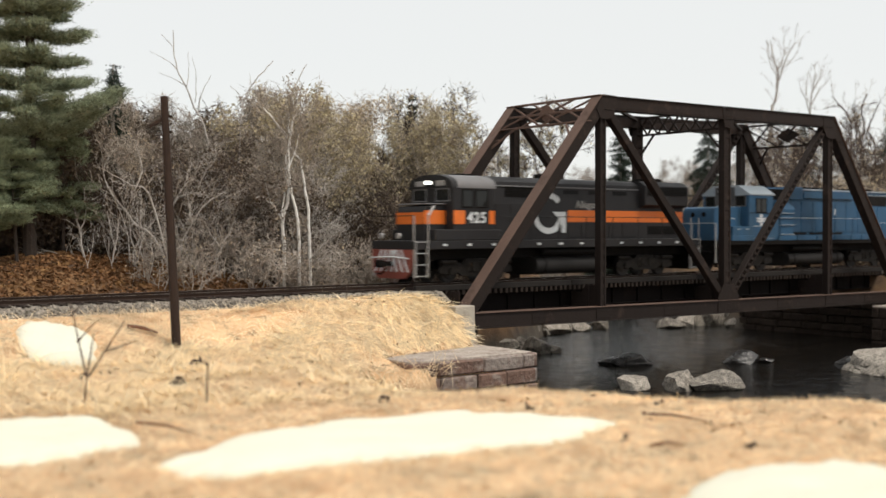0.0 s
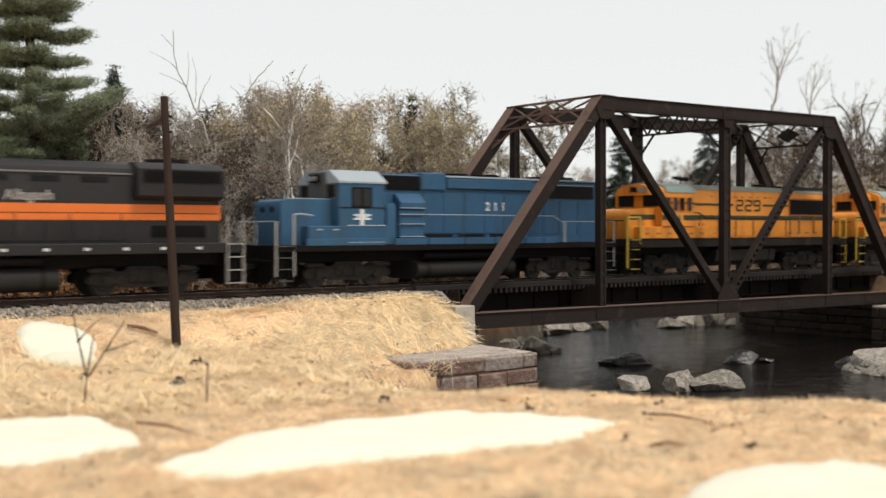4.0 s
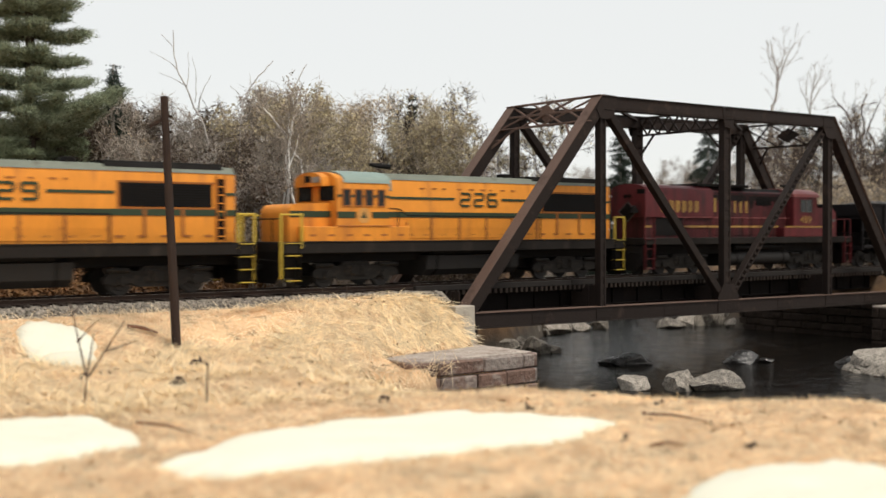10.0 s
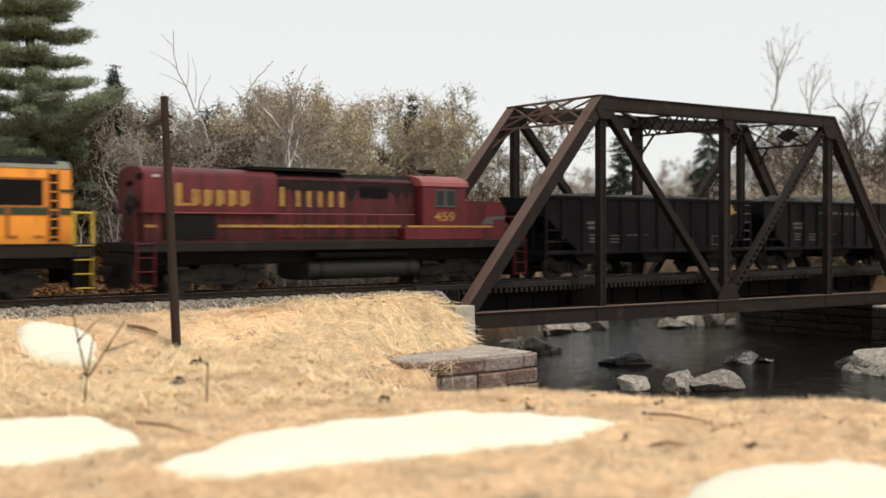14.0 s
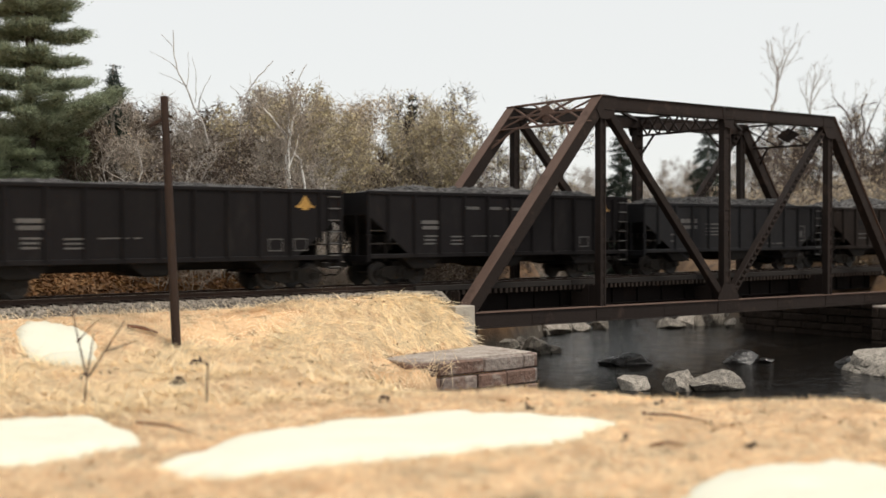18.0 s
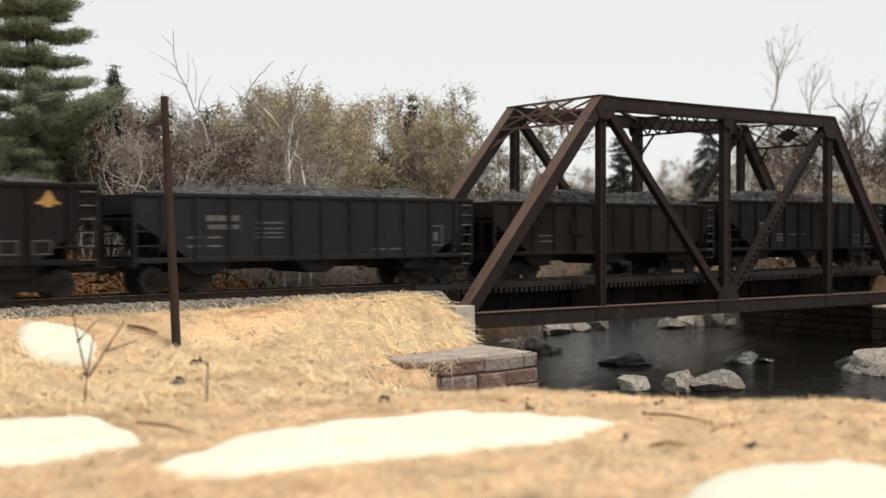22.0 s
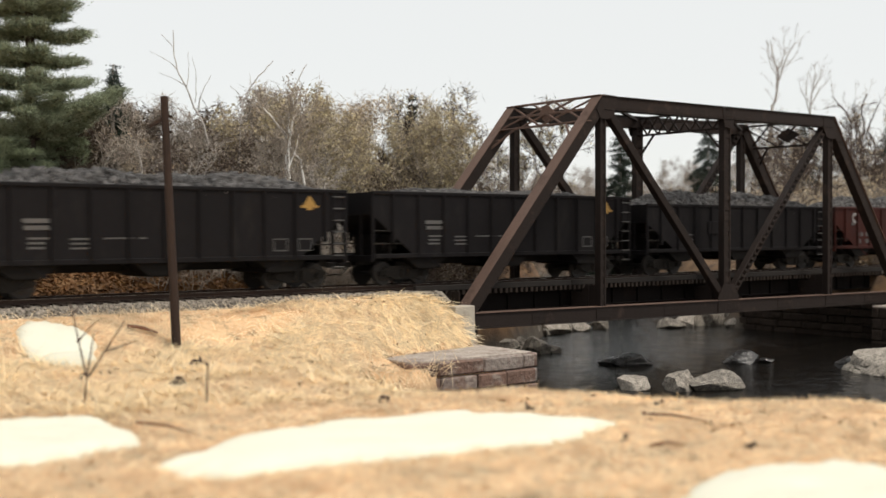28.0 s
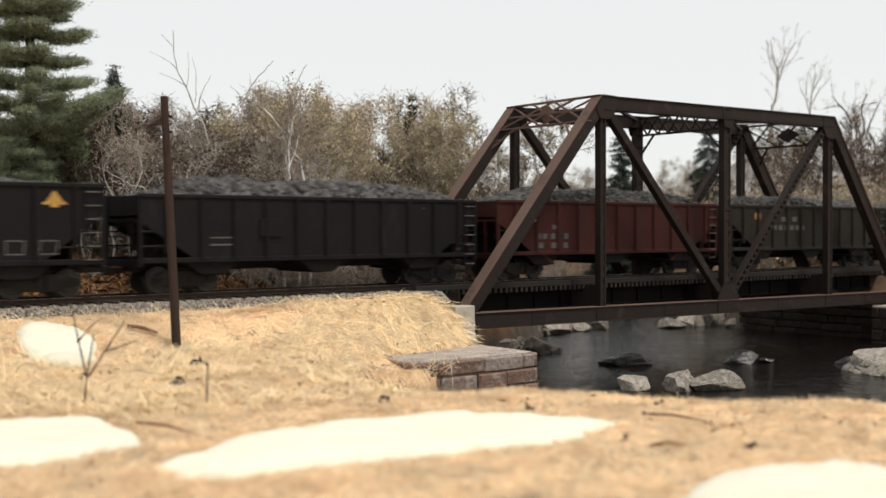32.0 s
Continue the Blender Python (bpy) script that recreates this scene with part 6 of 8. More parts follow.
def hopper(index, paint, top, heap, lumpy, style, label):
    L, H = 14.6, 1.5
    car = tagged(base("coal_hopper", (88.55 + 15.7 * index, 0, 0)), label, "hopper car", group="coal hoppers")
    TRAIN.append((car, 88.55 + 15.7 * index))
    for sg in (-1, 1):
        y = sg * (H - 0.05)
        prof = [(0.1, top - 0.9), (0.1, top), (L - 0.1, top), (L - 0.1, top - 0.9), (L - 1.95, 1.25), (1.95, 1.25)]
        side = part("side_sheet", Geo().prism(prof, y - 0.03, y + 0.03, "y"), paint, car)
        n = 11
        for k in range(n):
            x = 1.0 + (L - 2.0) * k / (n - 1)
            zb = max(1.2, top - 0.9 - (x - 0.1) * 1.1 if x < 2 else (top - 0.9 - (L - 0.1 - x) * 1.1 if x > L - 2 else 1.2))
            part("side_stake", Geo().prism([(x - 0.09, sg * (H - 0.02)), (x - 0.05, sg * (H + 0.09)), (x + 0.05, sg * (H + 0.09)), (x + 0.09, sg * (H - 0.02))], zb, top - 0.02, "z"), paint, side)
        part("top_chord", Geo().box(0.0, L, y - 0.09, y + 0.11 * (sg > 0) + 0.09 * (sg < 0), top - 0.06, top + 0.07, 0.02), paint, car)
        part("side_sill", Geo().box(0.15, L - 0.15, y - 0.08, y + 0.08, 1.08, 1.26, 0.02), paint, car)
        for x in (0.08, L - 0.08):
            part("corner_post", Geo().box(x - 0.06, x + 0.06, y - 0.05, y + 0.05, 0.95, top, 0.01), paint, car)
        for x0, x1 in ((0.12, 1.5), (L - 1.5, L - 0.12)):
            g = Geo()
            for z in (1.65, 2.15):
                g.tube((x0, y, z), (x1, y, z), 0.028, 0.028, 6)
            part("grab_iron", g, SILL, car)
        x = L - 0.42 if sg < 0 else 0.42
        lad = part("ladder", Geo().box(x - 0.27, x - 0.22, y + sg * 0.08 - 0.02, y + sg * 0.08 + 0.02, 0.7, top - 0.05).box(x + 0.22, x + 0.27, y + sg * 0.08 - 0.02, y + sg * 0.08 + 0.02, 0.7, top - 0.05), paint, car)
        for k in range(7):
            part("rung", Geo().tube((x - 0.24, y + sg * 0.09, 0.8 + k * (top - 1.0) / 6), (x + 0.24, y + sg * 0.09, 0.8 + k * (top - 1.0) / 6), 0.024, 0.024, 6), P_FADE, lad)
    for x0, x1, x2 in ((0.1, 3.4, 0.14), (L - 0.1, L - 3.4, L - 0.14)):
        part("slope_sheet", Geo().prism([(x0, top - 0.75), (x0, top - 0.65), (x1, 0.75), (x1, 0.65)], -H + 0.1, H - 0.1, "y"), paint, car)
        part("end_sheet", Geo().box(min(x0, x2), max(x0, x2), -H + 0.1, H - 0.1, top - 0.85, top + 0.02), paint, car)
        part("end_sill", Geo().box(x0 - 0.1, x0 + 0.1, -H + 0.05, H - 0.05, 0.95, 1.2, 0.02), paint, car)
        for yy in (-0.6, 0.6):
            part("end_brace", Geo().beam((x0, yy, top - 0.8), (x0, yy, 1.1), 0.1, 0.1, 0.01, up=(1, 0, 0)), paint, car)
    part("center_sill", Geo().box(0.1, L - 0.1, -0.25, 0.25, 0.78, 1.12, 0.02), BLACK, car)
    for x in (2.75, 7.25, 11.85):
        b = part("hopper_bay", Geo().prism([(x - 1.15, 1.2), (x + 1.15, 1.2), (x + 0.5, 0.68), (x - 0.5, 0.68)], -H + 0.12, H - 0.12, "y"), BLACK, car)
        part("bay_door", Geo().box(x - 0.45, x + 0.45, -H + 0.2, H - 0.2, 0.62, 0.7, 0.01), BLACK, b)
    for x in (1.05, L - 1.05):
        part("bolster_web", Geo().box(x - 0.05, x + 0.05, -1.25, 1.25, 0.98, 2.0, 0.01), BLACK, car)
    part("brake_cylinder", Geo().tube((0.75, -0.95, 1.55), (1.45, -0.95, 1.55), 0.17, 0.17, 12).tube((0.5, -0.6, 1.9), (0.9, -0.6, 1.9), 0.12, 0.12, 10), BLACK, car)
    part("brake_wheel", Geo().tube((L - 0.02, -0.5, 2.3), (L + 0.03, -0.5, 2.3), 0.28, 0.28, 14), BLACK, car)
    for x in (1.9, L - 1.9):
        truck(car, x, 1.78, frame_car)
    coupler(car, 0.05, -1)
    coupler(car, L - 0.05, 1)
    coal_load(car, L, H - 0.14, top - 0.02, heap, 11 + index, lumpy)
    for sg in (-1, 1):
        y = sg * (H - 0.014)

        def flip(rows):
            return [(L - b, L - a, c, d) for a, b, c, d in rows] if sg > 0 else rows

        if style == "triangle":
            ax = 12.95 if sg < 0 else L - 12.95
            g = Geo().prism([(ax - 0.27, top - 0.53), (ax, top - 0.16), (ax + 0.27, top - 0.53)], y - 0.006, y + 0.006, "y").box(ax - 0.38, ax - 0.15, y - 0.006, y + 0.006, top - 0.62, top - 0.53)
            g.box(ax + 0.15, ax + 0.38, y - 0.006, y + 0.006, top - 0.62, top - 0.53).box(ax - 0.13, ax + 0.13, y - 0.006, y + 0.006, top - 0.7, top - 0.53)
            part("emblem", g, P_LETTER, car, "small gold triangular emblem", smooth=0)
            q = []
            for x0 in (11.43, 12.46):
                q += [(x0, x0 + 0.58, 1.42, 1.46), (x0, x0 + 0.58, 1.84, 1.88), (x0, x0 + 0.035, 1.46, 1.84), (x0 + 0.545, x0 + 0.58, 1.46, 1.84)]
            bars(car, flip(q), y, P_FADE, "data_frame", "grey stencilled data squares")
            bars(car, flip([(2.6, 3.6, 2.42, 2.56), (2.65, 3.55, 2.2, 2.34), (2.75, 3.4, 1.9, 1.97), (2.75, 3.3, 1.75, 1.82), (2.75, 3.3, 1.6, 1.67), (4.1, 4.75, 1.88, 1.94), (4.1, 4.7, 1.73, 1.79), (4.1, 4.75, 1.58, 1.64), (5.2, 6.2, 1.9, 1.95), (6.4, 6.65, 1.9, 1.95)]), y, P_FADE)
            if index == 1:
                bars(car, flip([(4.9, 5.6, 3.02, 3.14), (6.0, 6.8, 3.02, 3.14), (7.1, 7.9, 3.0, 3.12), (8.2, 8.9, 2.98, 3.1)]), y, P_FADE)
        elif style == "panel":
            bars(car, flip([(4.6, 5.65, 2.42, 2.48), (4.6, 5.65, 2.22, 2.27), (4.6, 5.65, 2.06, 2.11), (4.6, 5.65, 1.9, 1.95)]), y, P_FADE, "reporting_panel", "grey stencilled data panel")
            bars(car, flip([(2.65, 3.0, 2.5, 2.7), (3.05, 3.4, 2.5, 2.7), (3.45, 3.9, 2.5, 2.7), (2.7, 3.9, 2.22, 2.38), (2.7, 3.2, 1.9, 1.97), (2.7, 3.2, 1.6, 1.67), (1.95, 2.4, 1.9, 1.97), (1.95, 2.4, 1.6, 1.67), (9.6, 10.2, 1.42, 1.48), (10.4, 11.2, 1.42, 1.48)]), y, P_FADE)
            bars(car, flip([(12.3, 13.0, 1.55, 1.6), (12.3, 13.0, 2.32, 2.37), (12.3, 12.35, 1.6, 2.32), (12.95, 13.0, 1.6, 2.32), (12.55, 12.75, 1.75, 2.1)]), y, P_FADE, "data_frame")
        elif style == "brown":
            bars(car, flip([(2.6, 3.6, 2.4, 2.75), (2.6, 3.6, 2.18, 2.26)]), y, H_BLACK, "patch_panel", "painted-over black patches")
            bars(car, flip([(2.6, 3.5, 1.9, 1.95), (2.6, 3.5, 1.65, 1.71)]), y, P_FADE)
            part("placard_box", Geo().box(*((4.5, 5.4) if sg < 0 else (L - 5.4, L - 4.5)), min(y, y + sg * 0.08), max(y, y + sg * 0.08), 1.95, 2.6, 0.02), paint, car)
        elif style == "red":
            cx = 2.05 if sg < 0 else L - 2.05
            arc = [radians(50 + 260 * k / 20) for k in range(21)]
            g = Geo().prism([(cx + 0.30 * math.cos(a), 2.82 + 0.30 * math.sin(a)) for a in arc] + [(cx + 0.16 * math.cos(a), 2.82 + 0.16 * math.sin(a)) for a in arc[::-1]], y - 0.006, y + 0.006, "y")
            part("emblem", g, P_CHALK, car, "small white open-ring emblem", smooth=0)
            bars(car, flip([(1.7, 2.0, 2.42, 2.56), (3.22, 3.58, 2.2, 2.4)] + [(x0, x0 + 0.22, 1.78, 2.02) for x0 in (2.3, 2.65, 3.15, 3.45, 3.95)] + [(2.3, 2.65, 1.38, 1.62), (3.15, 3.52, 1.38, 1.62), (3.9, 4.15, 1.38, 1.62)]), y, P_FADE)
        else:
            bars(car, flip([(4.3, 4.7, 2.6, 2.85), (5.3, 5.7, 2.6, 2.85)] + [(3.6 + 0.5 * k, 3.9 + 0.5 * k, 2.15, 2.4) for k in range(6)]), y, P_FADE)
            if index == 8:
                part("colour_panel", Geo().box(*((2.0, 2.5) if sg < 0 else (L - 2.5, L - 2.0)), y - 0.006, y + 0.006, 2.7, 3.05), P_LETTER, car, "small ochre panel", smooth=0)
    return car


hopper(0, H_BLACK, 3.62, 0.16, 0.1, "triangle", "black steel coal hopper with gold triangle emblem, low load")
hopper(1, H_BLACK, 3.62, 0.26, 0.5, "triangle", "black steel coal hopper with faded lettering and a gold triangle")
hopper(2, H_GREY, 3.38, 0.36, 0.2, "panel", "slate grey steel coal hopper with a stencilled data panel")
hopper(3, H_BROWN, 3.34, 0.45, 1.0, "brown", "brown-black weathered steel coal hopper with lumpy coal")
hopper(4, H_BLACK, 3.62, 0.42, 1.0, "triangle", "black steel coal hopper heaped with lumpy coal")
hopper(5, H_BLACK, 3.62, 0.16, 0.4, "triangle", "black steel coal hopper with a nearly level load")
hopper(6, H_BLACK, 3.34, 0.55, 1.0, "brown", "dull black steel coal hopper heaped high with coal")
hopper(7, H_RED, 3.38, 0.55, 0.7, "red", "oxide red steel coal hopper with a white ring emblem")
hopper(8, H_OLIVE, 3.38, 0.42, 0.7, "plain", "olive-black steel coal hopper with pale lettering")
hopper(9, H_GREY, 3.38, 0.42, 0.7, "panel", "slate grey steel coal hopper at the train's tail")

# ---- woods ----
def grow(rd, p, d, length, r, level, segs, tips, spec):
    """Grows one limb as bending segments and its side limbs; collects segments (p, q, r0, r1) and twig tips."""
    n = 3 if level else 5
    up = spec["up"][min(level, len(spec["up"]) - 1)]
    kids = spec["kids"][level] if level < len(spec["kids"]) else 0
    pts = [p.copy()]
    dirs = []
    for k in range(n):
        d = (d + Vector((rd.gauss(0, 1), rd.gauss(0, 1), rd.gauss(0, 1) * 0.6)) * spec["bend"] + Vector((0, 0, up))).normalized()
        q = pts[-1] + d * (length / n)
        r0 = r * (1 - 0.8 * k / n)
        segs.append((pts[-1], q, r0, r * (1 - 0.8 * (k + 1) / n)))
        pts.append(q)
        dirs.append(d)
    for c in range(kids):
        u = spec["start"][min(level, len(spec["start"]) - 1)]
        u = u + (1 - u) * (c + rd.random()) / kids
        i = min(n - 1, int(u * n))
        b = pts[i] + (pts[i + 1] - pts[i]) * (u * n - i)
        a = rd.uniform(0, 6.283)
        side = dirs[i].orthogonal().normalized()
        side = Matrix.Rotation(a, 3, dirs[i]) @ side
        nd = (dirs[i] * rd.uniform(0.35, 0.9) + side * spec["wide"]).normalized()
        grow(rd, b, nd, length * rd.uniform(*spec["ratio"]) * (1.15 - 0.5 * u), max(0.012, r * (1 - 0.75 * u) * 0.6), level + 1, segs, tips, spec)
    if level >= len(spec["kids"]) - 1:
        tips += [(pts[k], dirs[min(k, n - 1)], level) for k in range(1, n + 1)]


def tubes(segs, thin=0.0):
    g = Geo()
    for a, b, r0, r1 in segs:
        g.tube(a, b, max(r0, thin), max(r1, thin * 0.7), 7 if r0 > 0.09 else (4 if r0 > 0.03 else 3), False)
    return g


def sprays(rs, tips, n, spread_, size, slim):
    """Leaves or twiglets: small lozenges scattered round the tips."""
    P = np.array([t[0] for t in tips])
    i = rs.integers(0, len(P), n)
    c = P[i] + rs.normal(size=(n, 3)) * spread_
    a = rs.normal(size=(n, 3))
    a /= np.linalg.norm(a, axis=1)[:, None]
    b = np.cross(a, rs.normal(size=(n, 3)))
    b /= np.linalg.norm(b, axis=1)[:, None]
    s = rs.uniform(0.6, 1.4, n)[:, None] * size
    v = np.stack([c - a * s, c + b * s * slim, c + a * s, c - b * s * slim], 1).reshape(-1, 3)
    return v, np.arange(4 * n).reshape(n, 4)


TALL = {}


def tree(name, seed, h, spec, bark, leaf, leaves, size, slim, label, category="tree", group="", twigs=0, stems=1, spread_=0.16):
    rd, rs = random.Random(seed), np.random.default_rng(seed)
    t = tagged(base(name, (0, 0, 0)), label, category, group)
    segs, tips = [], []
    for s in range(stems):
        lean = Vector((rd.gauss(0, 0.18), rd.gauss(0, 0.18), 1)) if stems > 1 else Vector((rd.gauss(0, 0.05), rd.gauss(0, 0.05), 1))
        grow(rd, Vector((rd.uniform(-0.3, 0.3) * (stems > 1), rd.uniform(-0.3, 0.3) * (stems > 1), -0.3)), lean.normalized(), h * rd.uniform(0.85, 1.0), h * spec["thick"], 0, segs, tips, spec)
    TALL[t.name] = max(q[1].z for q in segs)
    main = [q for q in segs if q[2] > 0.035]
    part("trunk", tubes(main, 0.02), bark, t)
    part("branchwork", tubes([q for q in segs if q[2] <= 0.035], spec.get("thin", 0.014)), bark, t)
    if twigs:
        v, f = sprays(rs, tips, twigs, spread_ * 1.3, 0.30, 0.035)
        big_mesh("twig_spray", v, f, bark, t)
    if leaves:
        v, f = sprays(rs, tips, leaves, spread_, size, slim)
        big_mesh("crown", v, f, leaf, t)
    return t


BUSHY = dict(kids=(13, 6, 5), up=(0.03, 0.16, 0.10), bend=0.16, start=(0.18, 0.25, 0.2), wide=0.75, ratio=(0.30, 0.48), thick=0.013)
BARE = dict(kids=(10, 6, 5), up=(0.05, 0.22, 0.12), bend=0.2, start=(0.3, 0.25, 0.2), wide=0.8, ratio=(0.34, 0.5), thick=0.011)
BIRCH = dict(kids=(8, 4, 3), up=(0.06, 0.12, -0.06), bend=0.2, start=(0.35, 0.3, 0.2), wide=0.75, ratio=(0.32, 0.52), thick=0.009, thin=0.014)
SHRUB = dict(kids=(6, 5, 3), up=(0.02, 0.1, 0.05), bend=0.3, start=(0.15, 0.2, 0.2), wide=0.85, ratio=(0.4, 0.6), thick=0.012)

W = "woods behind the line"
olive = [tree("leafing_tree", 100 + k, 9.0, BUSHY, BARK, LEAF_OLIVE, 3600, 0.072, 0.55, "slender tree with sparse olive spring leaves", group=W, twigs=2200, spread_=0.2) for k in range(4)]
tan = [tree("dry_leaf_tree", 120 + k, 8.6, BUSHY, BARK_TAN, LEAF_TAN, 3200, 0.07, 0.5, "twiggy tree holding dry tan leaves", group=W, twigs=2600, spread_=0.2) for k in range(3)]
bare = [tree("bare_tree", 140 + k, 8.8, BARE, BARK, LEAF_GREY, 1600, 0.055, 0.6, "grey bare tree with fine budding twigs", group=W, twigs=2600) for k in range(3)]
birch = [tree("birch_tree", 160 + k, 8.0, BIRCH, BARK_PALE, LEAF_GREY, 0, 0.06, 0.5, "pale-barked birch with bare drooping branches", group=W, twigs=160, stems=2 + k) for k in range(3)]
shrub = [tree("dead_shrub", 180 + k, 2.4, dict(SHRUB, thin=0.012, kids=(6, 4, 3)), BARK_TAN, LEAF_TAN, 60, 0.05, 0.5, "tangled leafless tan shrub beside the track", "shrub", "lineside shrubs", twigs=60, stems=5, spread_=0.2) for k in range(3)]


def conifer(name, seed, h, radius, needle, label, dens=1.0):
    """A spruce: a straight trunk with whorls of drooping boughs thick with needles."""
    rs = np.random.default_rng(seed)
    t = tagged(base(name), label, "tree", W)
    TALL[t.name] = h
    part("trunk", Geo().tube((0, 0, -0.3), (0, 0, h), 0.16, 0.02, 7, False), BARK, t)
    V, n = [], 0
    levels = int(h * 3.6)
    for k in range(levels):
        u = (k + 0.5) / levels
        z, rr = 0.8 + (h - 0.9) * u, radius * (1 - u) ** 0.85 + 0.08
        for j in range(6):
            a, z = rs.uniform(0, 6.283), 0.8 + (h - 0.9) * (u + rs.uniform(-0.025, 0.025))
            L = rr * rs.uniform(0.6, 1.1)
            m = int(70 * dens * (0.3 + L))
            s = rs.uniform(0.05, 1, m) ** 0.7
            c = np.stack([np.cos(a) * s * L, np.sin(a) * s * L, z - 0.35 * s * s * L + rs.normal(size=m) * 0.04], 1)
            c[:, :2] += rs.normal(size=(m, 2)) * 0.10
            d = np.stack([np.cos(a) + rs.normal(size=m) * 0.7, np.sin(a) + rs.normal(size=m) * 0.7, rs.normal(size=m) * 0.4 - 0.1], 1)
            d /= np.linalg.norm(d, axis=1)[:, None]
            w = np.cross(d, rs.normal(size=(m, 3)))
            w /= np.linalg.norm(w, axis=1)[:, None]
            V.append(np.stack([c - w * 0.028, c + w * 0.028, c + d * (0.08 + 0.2 * (1 - u))], 1).reshape(-1, 3))
    v = np.concatenate(V)
    big_mesh("crown", v, np.arange(len(v)).reshape(-1, 3), needle, t)
    return t


spruce = [conifer("spruce_tree", 300 + k, 8.5, 1.7, NEEDLE_DARK, "dark slim spruce among the bare trees") for k in range(2)]


def plume(rs, V, ctr, dx, dy, m, wide, deep):
    """A brush of long needles round a point of a bough, pointing outwards and up."""
    d = rs.normal(size=(m, 3)) * np.array((0.8, 0.8, 0.6)) + np.array((dx * 0.8, dy * 0.8, 0.4))
    d /= np.linalg.norm(d, axis=1)[:, None]
    w = np.cross(d, rs.normal(size=(m, 3)))
    w /= np.linalg.norm(w, axis=1)[:, None]
    p0 = ctr + rs.normal(size=(m, 3)) * np.array((wide, wide, deep))
    V.append(np.stack([p0 - w * 0.014, p0 + w * 0.014, p0 + d * rs.uniform(0.13, 0.28, m)[:, None]], 1).reshape(-1, 3))


def young_pine(seed):
    """A young pine with open, rising boughs over a bare lower stem."""
    rd, rs = random.Random(seed), np.random.default_rng(seed)
    t = tagged(base("young_pine"), "young dark green pine with drooping boughs on the wooded slope", "tree", W)
    TALL[t.name] = 5.6
    part("trunk", Geo().tube((0, 0, -0.4), (0.05, 0.0, 5.3), 0.09, 0.02, 8, False), BARK_DARK, t)
    V = []
    for k in range(8):
        z = 1.9 + 3.4 * k / 7
        for j in range(5):
            a, L = rd.uniform(0, 6.283), (2.3 - 0.36 * (z - 1.9) - 0.5 * (k == 0)) * rd.uniform(0.65, 1.1)
            dx, dy, rise = math.cos(a), math.sin(a), rd.uniform(-0.12, 0.16)
            root, tip = np.array((0.02, 0.0, z)), np.array((dx * L, dy * L, z + L * rise))
            part("bough", Geo().tube(root, tip, 0.035, 0.01, 4, False), BARK_DARK, t)
            n = int(4 + 6 * L)
            for c in range(n):
                u = 0.25 + 0.75 * (c + rd.random()) / n
                side = rd.uniform(-1, 1) * 0.3 * L * (1.15 - u)
                plume(rs, V, root + (tip - root) * u + np.array((-dy * side, dx * side, rd.uniform(-0.05, 0.12))), dx, dy, 90, 0.16, 0.07)
    v = np.concatenate(V)
    big_mesh("needles", v, np.arange(len(v)).reshape(-1, 3), NEEDLE_MID, t)
    return t


def pine(at, h, seed):
    """A white pine: rising lower boughs, level upper ones, with upturned plumes of needles and gaps between the tiers."""
    rd, rs = random.Random(seed), np.random.default_rng(seed)
    t = tagged(base("white_pine", at), "large green white pine with layered plumy boughs", "tree")
    part("trunk", Geo().tube((0, 0, -0.4), (0.1, 0.05, h * 0.6), 0.26, 0.17, 10, False).tube((0.1, 0.05, h * 0.6), (0.0, 0.0, h), 0.17, 0.05, 8, False), BARK_DARK, t)
    V, boughs = [], []
    tiers = 10
    for k in range(tiers):
        u = k / (tiers - 1)
        z = 4.55 + (h - 5.05) * u
        reach = float(np.interp(z, (4, 5.2, 6.4, 7.2, 8.4, 9.2, 9.9, 12, h), (2.2, 2.2, 2.2, 1.9, 2.0, 1.8, 2.9, 2.2, 0.6)))
        rise = float(np.interp(z, (4, 6.2, 7, h), (0.40, 0.2, 0.02, 0.05)))
        a0 = rd.uniform(0, 6.283)
        for j in range(7):
            boughs.append((z + rd.uniform(-0.1, 0.1), a0 + j * 0.898 + rd.uniform(-0.3, 0.3), reach * rd.uniform(0.7, 1.1), rise + rd.uniform(-0.05, 0.05)))
    # the long limb over the clearing, with its two neighbours
    boughs += [(4.85, -0.67, 3.5, 0.42), (5.15, -0.52, 2.8, 0.38), (4.65, -0.85, 3.0, 0.42), (4.75, -0.45, 2.6, 0.32)]
    for z, a, L, rise in boughs:
        dx, dy = math.cos(a), math.sin(a)
        root, tip = np.array((0.06, 0.03, z)), np.array((dx * L, dy * L, z + L * rise))
        mid = (root + tip) / 2 - np.array((0, 0, 0.07 * L))
        part("bough", Geo().tube(root, mid, 0.07, 0.045, 5, False).tube(mid, tip, 0.045, 0.012, 4, False), BARK_DARK, t)
        clumps = int(6 + 6 * L)
        for c in range(clumps):
            s = 0.25 + 0.75 * (c + rd.random()) / clumps
            q = mid + (tip - mid) * (2 * s - 1) if s > 0.5 else root + (mid - root) * 2 * s
            side = rd.uniform(-1, 1) * 0.32 * L * (1.15 - s)
            plume(rs, V, q + np.array((-dy * side, dx * side, rd.uniform(-0.04, 0.16))), dx, dy, 150, 0.19, 0.075)
    v = np.concatenate(V)
    big_mesh("needles", v, np.arange(len(v)).reshape(-1, 3), NEEDLE, t)
    return t


pine((-18.5, 6.77, 1.2), 14.0, 41)


SPARSE = dict(BARE, kids=(0, 2, 1), bend=0.13, wide=0.5, start=(0.3, 0.3, 0.3))


